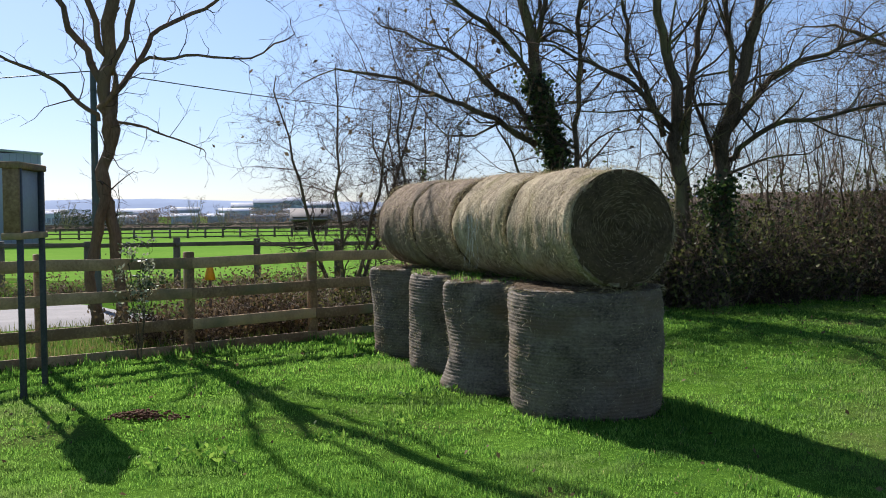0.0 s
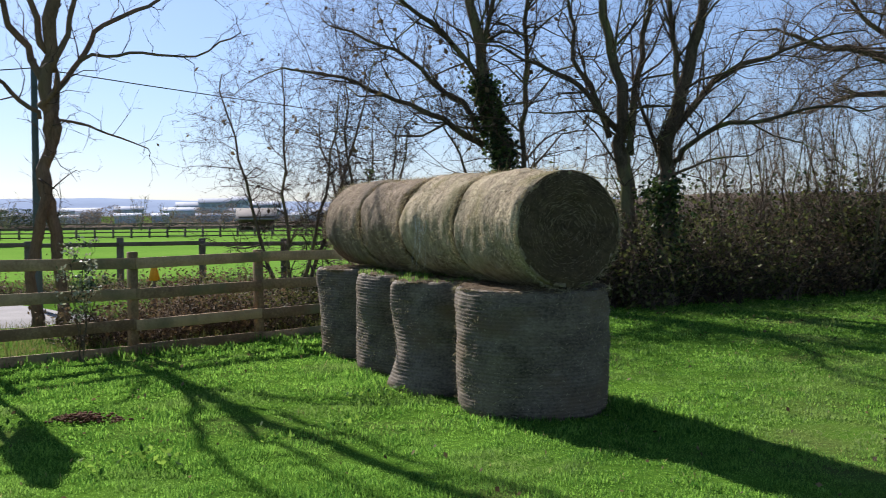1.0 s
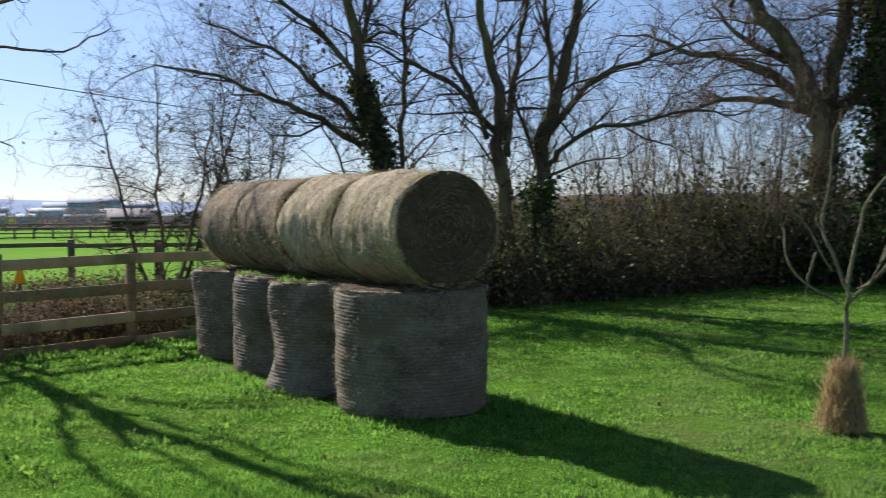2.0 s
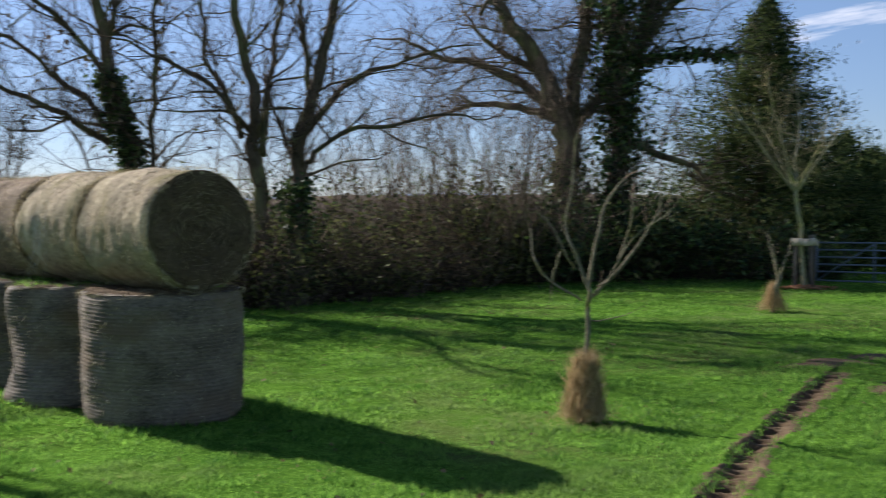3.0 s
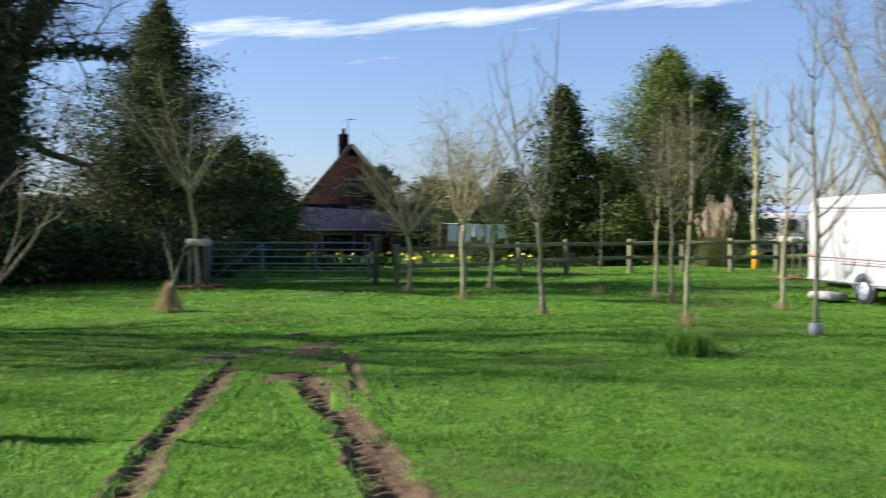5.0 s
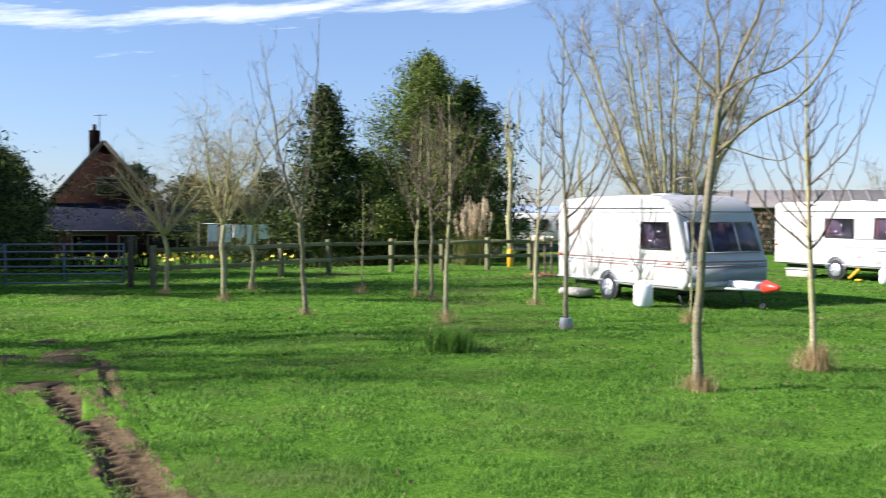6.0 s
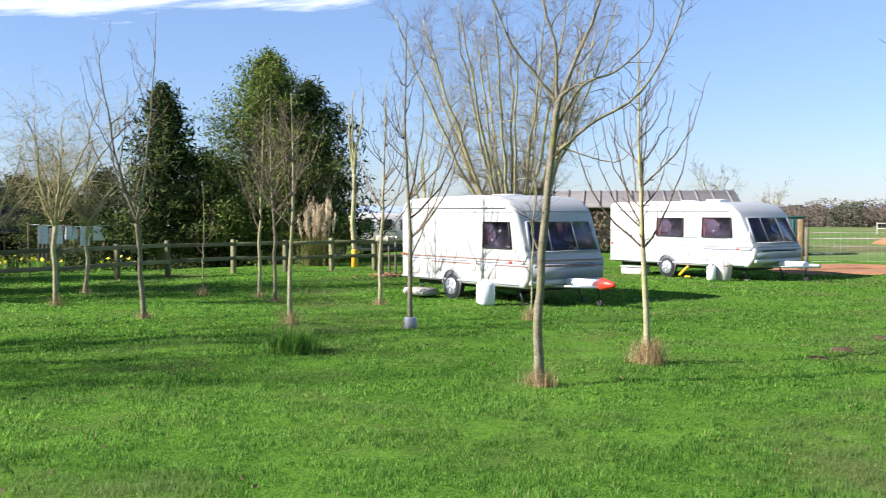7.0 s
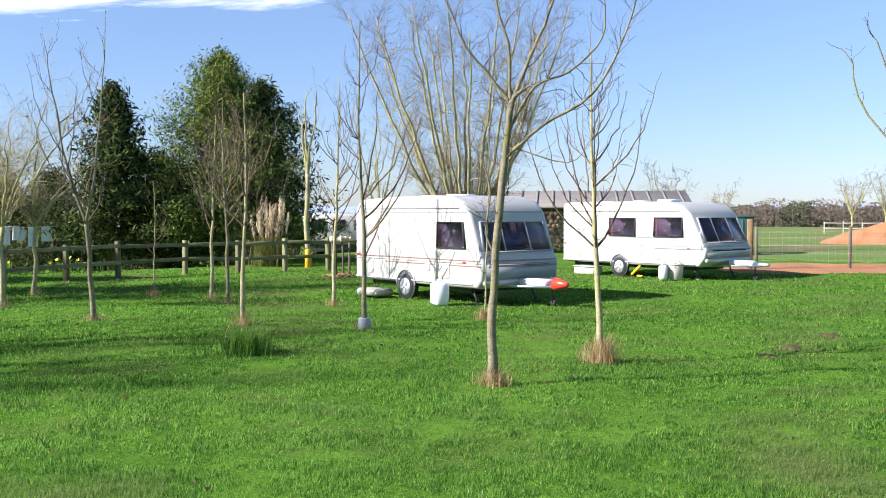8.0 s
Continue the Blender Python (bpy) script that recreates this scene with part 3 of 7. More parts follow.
def far_block(az_, dist, w, d, h, label, bays=6, storeys=2, name="distant_building"):
    """A flat-roofed building far off with rows of windows."""
    x, y = polar(az_, dist)
    b = thing(name, facing(x, y, ground_z(x, y)), label, "building")
    part("wall", Mesh().box((w, d, h), T(0, 0, h / 2), 0.1), M_FARBLDG, b)
    part("roof", Mesh().box((w + 0.8, d * 0.55, 0.3), T(0, -d * 0.27, h + d * 0.06) @ R(13, "X"), 0.05), M_FARBLDG, b, "pale sloping roof")
    part("roof", Mesh().box((w + 0.8, d * 0.55, 0.3), T(0, d * 0.27, h + d * 0.06) @ R(-13, "X"), 0.05), M_FARBLDG, b, "pale sloping roof")
    wd = Mesh().box((w / bays * 0.72, 0.3, h / storeys * 0.42), None, 0.02).data("window", M_FARDARK)
    for i in range(bays):
        for s in range(storeys):
            part("window", wd, None, b, m=T(-w / 2 + w / bays * (i + 0.5), -d / 2 - 0.1, h / storeys * (s + 0.55)))
    return b


far_block(-16.0, 620, 22, 16, 8.0, "long white industrial shed in the distance", 8, 1)
far_block(-13.6, 600, 15, 16, 8.5, "white warehouse with a band of windows far off", 8, 2)
far_block(-11.0, 640, 20, 16, 8.0, "pale warehouse far off among trees", 8, 1)
far_block(-7.5, 660, 24, 16, 7.5, "low white warehouse in the hazy distance", 7, 1)
far_block(-9.0, 900, 34, 30, 15, "tall grey grandstand block in the hazy distance", 7, 3)
far_block(-10.6, 900, 20, 30, 12, "stepped grey grandstand wing far off", 4, 3)
far_block(-8.0, 900, 16, 30, 16.5, "grey stair tower beside the far grandstand", 3, 4)
far_block(-6.6, 930, 26, 30, 13, "white-roofed pavilion in the hazy distance", 5, 2)
far_block(-2.5, 640, 24, 16, 7.5, "low white warehouse far off", 7, 1)
far_block(-20.5, 640, 24, 16, 8.0, "pale shed far off behind trees", 6, 1)

# white sheds and roofs of the town
rr = random.Random(77)
for k in range(11):
    far_block(-20.5 + 1.75 * k + rr.uniform(-0.5, 0.5), rr.uniform(545, 590), rr.uniform(7, 17), 12, rr.uniform(4.6, 7.6), "low white shed among trees in the distance", rr.choice((4, 5, 6)), 1)

# ---- trees ----


def spline(pts, per=4):
    out = []
    n = len(pts)
    for i in range(n - 1):
        p0, p1, p2, p3 = pts[max(i - 1, 0)], pts[i], pts[i + 1], pts[min(i + 2, n - 1)]
        for k in range(per):
            t = k / per
            out.append(0.5 * ((2 * p1) + (p2 - p0) * t + (2 * p0 - 5 * p1 + 4 * p2 - p3) * t * t + (3 * p1 - p0 - 3 * p2 + p3) * t ** 3))
    out.append(pts[-1].copy())
    return out


class Tree:
    """A bare tree: main limbs that are given, and side branches and twigs that grow from them."""

    def __init__(self, x, y, seed, spread=1.0, twiggy=1.0, fine=1.0, levels=3, up=0.25, gap=0.28, crook=1.0):
        self.crook, self.thick = crook, 1.0
        self.pose = facing(x, y, lift(x, y) - 0.03)
        self.r = random.Random(seed)
        self.spread, self.twiggy, self.fine, self.levels, self.up, self.gap = spread, twiggy, fine, levels, up, gap
        self.wood, self.twigs, self.tips, self.paths, self.shoots = Mesh(), Mesh(), [], [], []

    def limb(self, r0, r1, *pts, sprout=True, bare=1.7, deep=0.5):
        r = self.r
        r0, r1 = r0 * self.thick, r1 * self.thick
        drift = r.uniform(-1, 1) * deep
        n = len(pts)
        low = pts[0][1] < 0.3
        p = [Vector((u, 0 if low and i == 0 else drift * i / max(n - 1, 1) * abs(pts[-1][0] - pts[0][0]), z)) for i, (u, z) in enumerate(pts)]
        path = spline(p, 4)
        if low:
            path[0].z = -0.15
        k = len(path)
        wob = r0 * 0.16
        span = (path[-1] - path[0]).length
        amp = self.crook * min(0.10, 0.02 + 0.016 * span) * min(1.0, 0.05 / r0)
        ph = r.uniform(0, 90)
        for i in range(1, k - 1):
            path[i] += Vector((r.gauss(0, wob), r.gauss(0, wob), r.gauss(0, wob * 0.5)))
            q = ph + i / k * span * 1.7
            path[i] += Vector((noise.noise((q, 0.3, 0)), noise.noise((q, 5.3, 0)), noise.noise((q, 9.1, 0)))) * amp * 2.2
        rad = [(r0 + (r1 - r0) * i / (k - 1)) * r.uniform(0.93, 1.07) for i in range(k)]
        if low:
            rad[0] *= 1.5
            rad[1] *= 1.12
        self.wood.tube(path, rad, 10 if r0 > 0.06 else 7)
        self.paths.append((path, rad))
        if sprout:
            self.sprout(path, rad, 1, bare)
            self.branch(path[-1], (path[-1] - path[-2]).normalized(), self.spread * 0.9, r1, 1)
        return self

    def sprout(self, path, rad, level, bare=0.0):
        r = self.r
        acc = r.uniform(0, self.gap)
        for i in range(1, len(path)):
            seg = path[i] - path[i - 1]
            acc += seg.length
            step = self.gap * (0.95 ** (level - 1)) * r.uniform(0.6, 1.5) / self.twiggy
            while acc > step and seg.length > 1e-6:
                acc -= step
                p = path[i - 1] + seg * r.random()
                if p.z < bare:
                    continue
                d = seg.normalized()
                side = Vector((r.gauss(0, 1), r.gauss(0, 1), r.gauss(0, 1) + 0.4))
                side = (side - d * side.dot(d)).normalized()
                a = r.uniform(0.5, 1.1)
                nd = (d * math.cos(a) + side * math.sin(a) + Vector((0, 0, self.up))).normalized()
                ln = self.spread * (0.50 ** (level - 1)) * r.uniform(0.5, 1.3)
                self.branch(p, nd, ln, min(rad[i] * 0.5, 0.012 * ln + 0.003), level)

    def branch(self, p, d, ln, r0, level):
        r = self.r
        n = 4 if level == 1 else (3 if level == 2 else 1)
        path, q = [p], d.copy()
        for i in range(n):
            j = (0.40 if level < 3 else 0.3) * (0.5 + 0.5 * self.crook)
            q = (q + Vector((r.gauss(0, j), r.gauss(0, j), r.gauss(0, j) + self.up * 0.25))).normalized()
            path.append(path[-1] + q * (ln / n))
        if level >= 3:
            w = max(0.003 * self.fine, r0)
            k = p.lerp(path[-1], 0.5) + Vector((r.gauss(0, 1), r.gauss(0, 1), r.gauss(0, 1))) * ln * 0.10 * self.crook
            self.twigs.spike(p, k + (k - p) * 0.12, w)
            self.twigs.spike(k, path[-1], w * 0.75)
            self.tips.append(path[-1])
            return
        tip = 0.0022 * self.fine
        rad = [max(tip, r0 * (1 - 0.8 * i / n)) for i in range(n + 1)]
        (self.wood if r0 > 0.016 else self.twigs).tube(path, rad, 5 if r0 > 0.016 else 3, False)
        self.tips.append(path[-1])
        if level < self.levels:
            self.sprout(path, rad, level + 1)

    def grow(self, name, label, bark, twig, group="", category="tree", trunk="trunk"):
        t = thing(name, self.pose, label, category, group)
        for w in self.shoots + ([self.wood] if self.wood.n else []):
            part("stem" if w in self.shoots else trunk, w, bark, t, smooth=True)
        if self.twigs.n:
            part("crown", self.twigs, twig, t)
        self.ob = t
        return t

    def ivy(self, t, which, z0, z1, n, thick, size, material, name="ivy", label="dark glossy ivy leaves"):
        """Leaves that clothe one limb between two heights."""
        rng = np.random.default_rng(n)
        path, rad = self.paths[which]
        pts = [(p, q) for p, q in zip(path, rad) if z0 <= p.z <= z1] or list(zip(path, rad))
        c = []
        for _ in range(n):
            i = self.r.randrange(len(pts))
            p, q = pts[i]
            if i + 1 < len(pts):
                p = p.lerp(pts[i + 1][0], self.r.random())
            a = self.r.uniform(0, 6.283)
            lump = 0.6 + 0.8 * noise.noise((p.z * 1.6, a, n * 0.1))
            w = q + abs(self.r.gauss(0, 1)) * thick * max(lump, 0.15)
            c.append((p.x + math.cos(a) * w, p.y + math.sin(a) * w, p.z + self.r.gauss(0, 0.1)))
        part(name, Mesh().cards(c, rng.uniform(0.6, 1.3, n) * size, rng, aspect=1.2), material, t, label, kind="stuff")

    def leaves(self, t, n, size, material, name, label, below=99.0):
        rng = np.random.default_rng(n + 1)
        tips = [p for p in self.tips if p.z < below]
        c = [self.r.choice(tips) + Vector((self.r.gauss(0, 0.04), self.r.gauss(0, 0.04), self.r.gauss(0, 0.04))) for _ in range(n)]
        part(name, Mesh().cards([tuple(q) for q in c], rng.uniform(0.6, 1.3, n) * size, rng), material, t, label, kind="stuff")


left = Tree(-5.61, 17.74, 11, 0.85, 0.75, 1.2, up=0.15, crook=1.3)
left.pose = left.pose @ R(11, "X")      # the tree leans out over the fence
left.limb(0.090, 0.085, (-0.19, 0.03), (-0.20, 1.26), (-0.09, 2.10), (0.05, 2.94), (0.07, 3.60))
left.limb(0.100, 0.095, (0.16, 0.02), (0.15, 1.25), (0.02, 2.00), (-0.06, 2.66), (0.10, 3.32), (0.12, 3.69))
left.limb(0.115, 0.085, (0.09, 3.55), (0.07, 4.53), (0.14, 5.47), (0.25, 6.40), (0.30, 7.6))
left.limb(0.062, 0.030, (0.10, 3.79), (-0.29, 4.61), (-0.63, 5.25), (-0.83, 6.06), (-1.0, 7.4))
left.limb(0.040, 0.015, (-0.09, 3.50), (-0.48, 3.96), (-0.91, 4.27), (-1.59, 4.55), (-2.16, 4.82))
left.limb(0.055, 0.022, (0.12, 3.88), (0.51, 4.41), (0.98, 4.99), (1.83, 5.48), (2.41, 5.87))
left.limb(0.030, 0.012, (0.51, 4.41), (1.25, 4.62), (2.01, 4.55), (2.78, 4.90))
left.limb(0.028, 0.010, (0.16, 3.53), (0.58, 3.37), (1.04, 3.21), (1.62, 2.96))
left.limb(0.060, 0.030, (0.07, 4.53), (-0.19, 5.27), (-0.25, 6.28), (-0.2, 7.6))
left.limb(0.055, 0.025, (0.13, 4.26), (0.44, 5.11), (0.59, 6.15), (0.8, 7.2))
left.limb(0.040, 0.012, (0.28, 6.4), (0.9, 7.1), (1.7, 7.5))
t_ = left.grow("tree", "bare tree with two twined reddish trunks behind the fence", M_BARKR, M_TWIG)

ivied = Tree(2.33, 21.88, 12, 1.9, 1.3, 1.1, up=0.1)
ivied.limb(0.187, 0.085, (-0.01, -0.04), (0.01, 2.63), (-0.25, 3.91), (-0.44, 5.07), (-0.60, 6.22), (-0.76, 7.71))
ivied.limb(0.076, 0.017, (-0.39, 3.28), (-1.20, 3.85), (-2.13, 4.23), (-3.31, 4.67), (-4.50, 4.91))
ivied.limb(0.068, 0.017, (-0.50, 3.62), (-1.42, 4.74), (-2.59, 5.56), (-3.88, 6.11))
ivied.limb(0.068, 0.021, (-0.38, 4.49), (-1.18, 5.55), (-2.11, 6.27), (-2.92, 7.10))
ivied.limb(0.068, 0.025, (-0.44, 5.07), (-0.20, 6.21), (0.10, 7.45))
ivied.limb(0.068, 0.034, (0.31, -0.04), (0.41, 2.63), (0.48, 4.47), (0.57, 6.18), (0.67, 7.55))
ivied.limb(0.025, 0.010, (0.41, 2.86), (0.88, 3.43), (1.45, 3.70))
ivied.limb(0.030, 0.017, (-0.63, 2.53), (-0.91, 3.11), (-1.20, 3.64))
ivied.limb(0.10, 0.04, (-0.76, 7.7), (-0.9, 9.5), (-1.0, 11.6))
ivied.limb(0.05, 0.02, (-2.9, 7.1), (-3.5, 8.6), (-4.0, 10.2))
ivied.limb(0.06, 0.02, (0.1, 7.45), (0.6, 9.2), (0.9, 11.0))
t_ = ivied.grow("tree", "leaning bare tree with an ivy-clad trunk behind the bales", M_BARK, M_TWIG)
ivied.ivy(t_, 0, 0.3, 4.6, 2600, 0.17, 0.10, M_IVY)
ivied.leaves(t_, 260, 0.09, M_DEADLEAF, "dry_foliage", "hanging bunches of dry brown seeds")

twin = Tree(5.17, 21.38, 13, 1.9, 1.15, 1.1, up=0.12)
twin.limb(0.187, 0.070, (-0.39, -0.10), (-0.36, 2.03), (-0.49, 3.28), (-0.44, 4.18), (-0.75, 5.44), (-0.99, 6.92))
twin.limb(0.070, 0.016, (-0.55, 3.56), (-1.33, 4.44), (-2.13, 4.91), (-3.06, 5.26))
twin.limb(0.086, 0.039, (-0.31, 3.05), (-0.16, 4.40), (0.01, 5.52), (0.23, 7.07))
twin.limb(0.062, 0.023, (-0.72, 3.40), (-1.27, 4.78), (-1.50, 5.93), (-1.66, 7.08))
twin.limb(0.195, 0.078, (0.42, -0.10), (0.39, 2.02), (0.44, 3.25), (0.79, 4.59), (1.11, 5.79), (1.36, 7.21))
twin.limb(0.086, 0.023, (0.55, 3.53), (1.41, 4.56), (2.46, 5.07), (3.79, 5.54))
twin.limb(0.062, 0.016, (0.58, 2.91), (1.09, 3.41), (2.05, 3.62), (3.19, 3.82), (4.00, 3.70))
twin.limb(0.055, 0.020, (0.33, 2.92), (-0.05, 3.94), (-0.27, 5.08))
twin.limb(0.035, 0.012, (0.47, 2.58), (1.09, 2.87), (2.05, 2.99))
twin.limb(0.078, 0.031, (0.66, 4.14), (0.55, 5.38), (0.39, 6.94))
twin.limb(0.09, 0.03, (-1.0, 7.2), (-1.4, 9.4), (-1.5, 11.8))
twin.limb(0.07, 0.03, (0.25, 7.4), (0.5, 9.6), (0.4, 12.0))
twin.limb(0.10, 0.03, (1.45, 7.6), (1.8, 9.8), (2.2, 12.2))
twin.limb(0.05, 0.02, (4.2, 6.0), (5.2, 7.2), (6.0, 8.8))
twin.limb(0.09, 0.03, (0.3, 7.0), (1.6, 8.8), (2.8, 10.5))
twin.limb(0.08, 0.03, (-1.0, 7.0), (-2.2, 9.0), (-3.2, 10.6))
twin.limb(0.08, 0.03, (1.4, 7.4), (3.0, 8.8), (4.6, 9.8))
t_ = twin.grow("tree", "large bare twin-trunked tree in the hedge", M_BARK, M_TWIG)
twin.ivy(t_, 4, 0.2, 2.6, 1200, 0.2, 0.09, M_IVY)

oak = Tree(14.04 * 1.06, 25.38 * 1.06, 14, 2.0, 1.4, 1.8, up=0.06, crook=1.4)
oak.pose = oak.pose @ Matrix.Scale(1.06, 4)
oak.thick = 1.25
oak.limb(0.324, 0.108, (-0.00, -0.10), (0.01, 3.00), (-0.06, 4.15), (-0.39, 4.99), (-0.82, 5.91), (-1.57, 6.97), (-2.17, 8.18))
oak.limb(0.153, 0.027, (-0.14, 4.07), (-0.98, 5.07), (-2.19, 5.79), (-3.41, 6.06), (-4.62, 6.67))
oak.limb(0.198, 0.090, (0.02, 4.00), (0.38, 5.75), (0.57, 7.58), (0.80, 9.39))
oak.limb(0.108, 0.027, (-0.24, 4.30), (-1.28, 4.61), (-2.51, 4.72), (-3.88, 4.36))
oak.limb(0.153, 0.045, (0.06, 3.92), (1.17, 5.14), (2.25, 6.51), (3.32, 8.03))
oak.limb(0.090, 0.027, (-0.67, 5.60), (-1.88, 6.21), (-2.79, 7.27))
oak.limb(0.252, 0.108, (1.34, -0.10), (1.39, 3.00), (1.32, 5.29), (1.18, 7.58), (1.06, 9.54))
oak.limb(0.117, 0.054, (1.55, 3.69), (2.40, 3.33), (3.48, 2.99))
oak.limb(0.090, 0.027, (1.45, 5.60), (2.86, 5.86), (4.09, 5.75))
oak.limb(0.108, 0.036, (1.32, 4.84), (2.09, 6.66), (2.71, 8.49))
oak.limb(0.12, 0.04, (-2.2, 8.2), (-3.0, 10.0), (-3.4, 12.0))
oak.limb(0.10, 0.04, (0.75, 9.2), (0.9, 11.0), (1.2, 13.0))
oak.limb(0.12, 0.04, (1.0, 9.3), (1.4, 11.0), (1.5, 12.6))
oak.limb(0.05, 0.02, (3.3, 8.0), (4.2, 9.2), (5.2, 10.0))
t_ = oak.grow("tree", "spreading bare oak with lichen-tinged twigs and an ivied second trunk", M_BARK, M_TWIGG)
oak.ivy(t_, 6, 0.5, 9.5, 6200, 0.55, 0.12, M_IVY)
oak.ivy(t_, 8, 0.5, 9.5, 900, 0.4, 0.12, M_IVY, "side_ivy")
oak.ivy(t_, 9, 0.5, 9.5, 3000, 0.5, 0.12, M_IVY, "upper_ivy")
oak.ivy(t_, 0, 1.0, 3.4, 500, 0.16, 0.1, M_BRAMBLE, "creeper", "brown creeper on the trunk")

young = Tree(4.83, 8.36, 15, 0.34, 1.0, 0.9, levels=2, gap=0.2)
young.limb(0.025, 0.019, (0.00, -0.03), (-0.01, 0.73), (0.04, 1.14))
young.limb(0.018, 0.006, (0.01, 1.06), (-0.14, 1.55), (-0.22, 1.83), (-0.14, 2.22), (-0.07, 2.62))
young.limb(0.018, 0.009, (0.05, 1.14), (0.13, 1.60), (0.20, 1.98), (0.35, 2.21))
young.limb(0.016, 0.009, (0.08, 1.18), (0.36, 1.50), (0.61, 1.88), (0.65, 2.14))
young.limb(0.013, 0.007, (-0.04, 1.11), (-0.30, 1.28), (-0.46, 1.53), (-0.51, 1.76))
young.limb(0.010, 0.007, (-0.23, 1.55), (-0.30, 1.28))
young.limb(0.010, 0.006, (0.10, 1.24), (0.42, 1.65), (0.75, 1.93))
young.limb(0.007, 0.004, (0.05, 0.93), (0.41, 1.01))
young.limb(0.009, 0.004, (-0.10, 1.40), (-0.28, 1.76), (-0.46, 1.91))
young.limb(0.010, 0.007, (0.28, 1.45), (0.36, 1.75), (0.41, 2.01))
young_tree = young.grow("fruit_tree", "pruned young fruit tree with pale grey bare branches on the lawn", M_BARKG, M_TWIGG)

near = Tree(11.40, 1.93, 16, 0.42, 1.3, 0.9, levels=2, gap=0.2, up=0.4, crook=0.35)
near.pose = near.pose @ Matrix.Scale(0.975, 4)
near.limb(0.058, 0.036, (0.00, -0.02), (-0.01, 0.70), (0.03, 1.47), (0.13, 2.50), (0.20, 3.15))
near.limb(0.024, 0.009, (0.20, 3.15), (0.42, 3.70), (0.64, 4.26), (0.70, 4.76))
near.limb(0.022, 0.008, (0.20, 3.15), (-0.02, 3.45), (-0.31, 3.80), (-0.53, 4.40))
near.limb(0.022, 0.009, (0.20, 3.15), (0.17, 3.70), (0.04, 4.27), (0.07, 4.83))
near.limb(0.021, 0.007, (0.15, 2.56), (0.55, 2.91), (1.06, 3.22), (1.43, 3.88), (1.52, 4.25))
near.limb(0.019, 0.006, (0.17, 2.81), (0.46, 3.32), (0.80, 3.50), (1.18, 3.82), (1.18, 4.26))
near.limb(0.014, 0.005, (0.04, 1.44), (-0.07, 1.73), (-0.03, 2.18), (-0.15, 2.56))
near.limb(0.010, 0.003, (0.13, 2.43), (-0.34, 2.75), (-0.72, 2.88))
near.limb(0.010, 0.003, (0.17, 2.69), (0.81, 2.49), (1.06, 2.75))
near_tree = near.grow("young_tree", "slender bare young tree with a pale lichen-spotted trunk", M_BARKG, M_TWIGG)


def stems(x, y, seed, label, n=4, height=4.5, fan=0.22, r0=0.05, spread=0.8, twiggy=1.0, bark=None, twig=None, base=0.25, levels=3, name="tree", group="", fork=0.0, up=0.3, fine=1.2, lean=0.0, gap=0.28):
    """A tree of one or several ascending stems; fork: the height where a single trunk divides."""
    t = Tree(x, y, seed, spread, twiggy, fine, levels, up, gap)
    r = t.r
    if fork:
        t.limb(r0, r0 * 0.75, (0, -0.05), (r.uniform(-0.04, 0.04) + lean * 0.5, fork * 0.5), (lean, fork), sprout=False)
    for i in range(n):
        a = 6.283 * (i + r.random() * 0.6) / n
        u, w = math.cos(a), math.sin(a)
        h = height * r.uniform(0.78, 1.05)
        s = fan * h * r.uniform(0.5, 1.2)
        z0 = fork if fork else -0.05
        k = 0.6 if fork else 1.0
        b = 0.0 if fork else base
        l0 = lean if fork else 0.0
        pts = [Vector((u * b * 0.4 + l0, w * b * 0.4, z0 - (0.1 if fork else 0))), Vector((l0 + u * (b * 0.5 + s * 0.35), w * (b * 0.5 + s * 0.35), z0 + (h - z0) * 0.3)),
               Vector((l0 + u * (b * 0.5 + s * 0.7), w * (b * 0.5 + s * 0.7), z0 + (h - z0) * 0.65)), Vector((l0 + u * (b * 0.5 + s), w * (b * 0.5 + s), h))]
        path = spline(pts, 4)
        for q in path[1:]:
            q += Vector((r.gauss(0, 0.014), r.gauss(0, 0.014), 0))
            q += Vector((noise.noise((q.z * 1.1, seed, i)), noise.noise((q.z * 1.1, seed, i + 40.5)), 0)) * 0.16 * min(1.0, q.z / 2.5 if not fork else max(0.0, (q.z - fork) / 1.5))
        m_ = len(path)
        rad = [max(0.006, r0 * k * (1 - 0.8 * j / (m_ - 1))) for j in range(m_)]
        t.wood.tube(path, rad, 7)
        t.paths.append((path, rad))
        t.sprout(path, rad, 1, 0.6 if not fork else fork)
        if not fork:
            t.shoots.append(t.wood)
            t.wood = Mesh()
    t.grow(name, label, bark or M_BARK, twig or M_TWIG, group)
    return t


for k, (a, d, h) in enumerate([(-13.1, 270, 9.5), (-11.7, 275, 8.0), (-16.9, 280, 8.0), (-4.6, 285, 8.5), (-6.2, 280, 7.0), (-19.5, 275, 8.5)]):
    far_t = stems(d * math.sin(radians(a)), d * math.cos(radians(a)), 640 + k, "far bare field tree in the hazy distance", 6, h, 0.32, 0.18, 1.3, 1.0, M_BARKL, M_TWIGG, fork=1.5, levels=3, up=0.15, fine=7.0, gap=0.55)
    far_t.ob.matrix_basis = facing(d * math.sin(radians(a)), d * math.cos(radians(a)), ground_z(d * math.sin(radians(a)), d * math.cos(radians(a))))
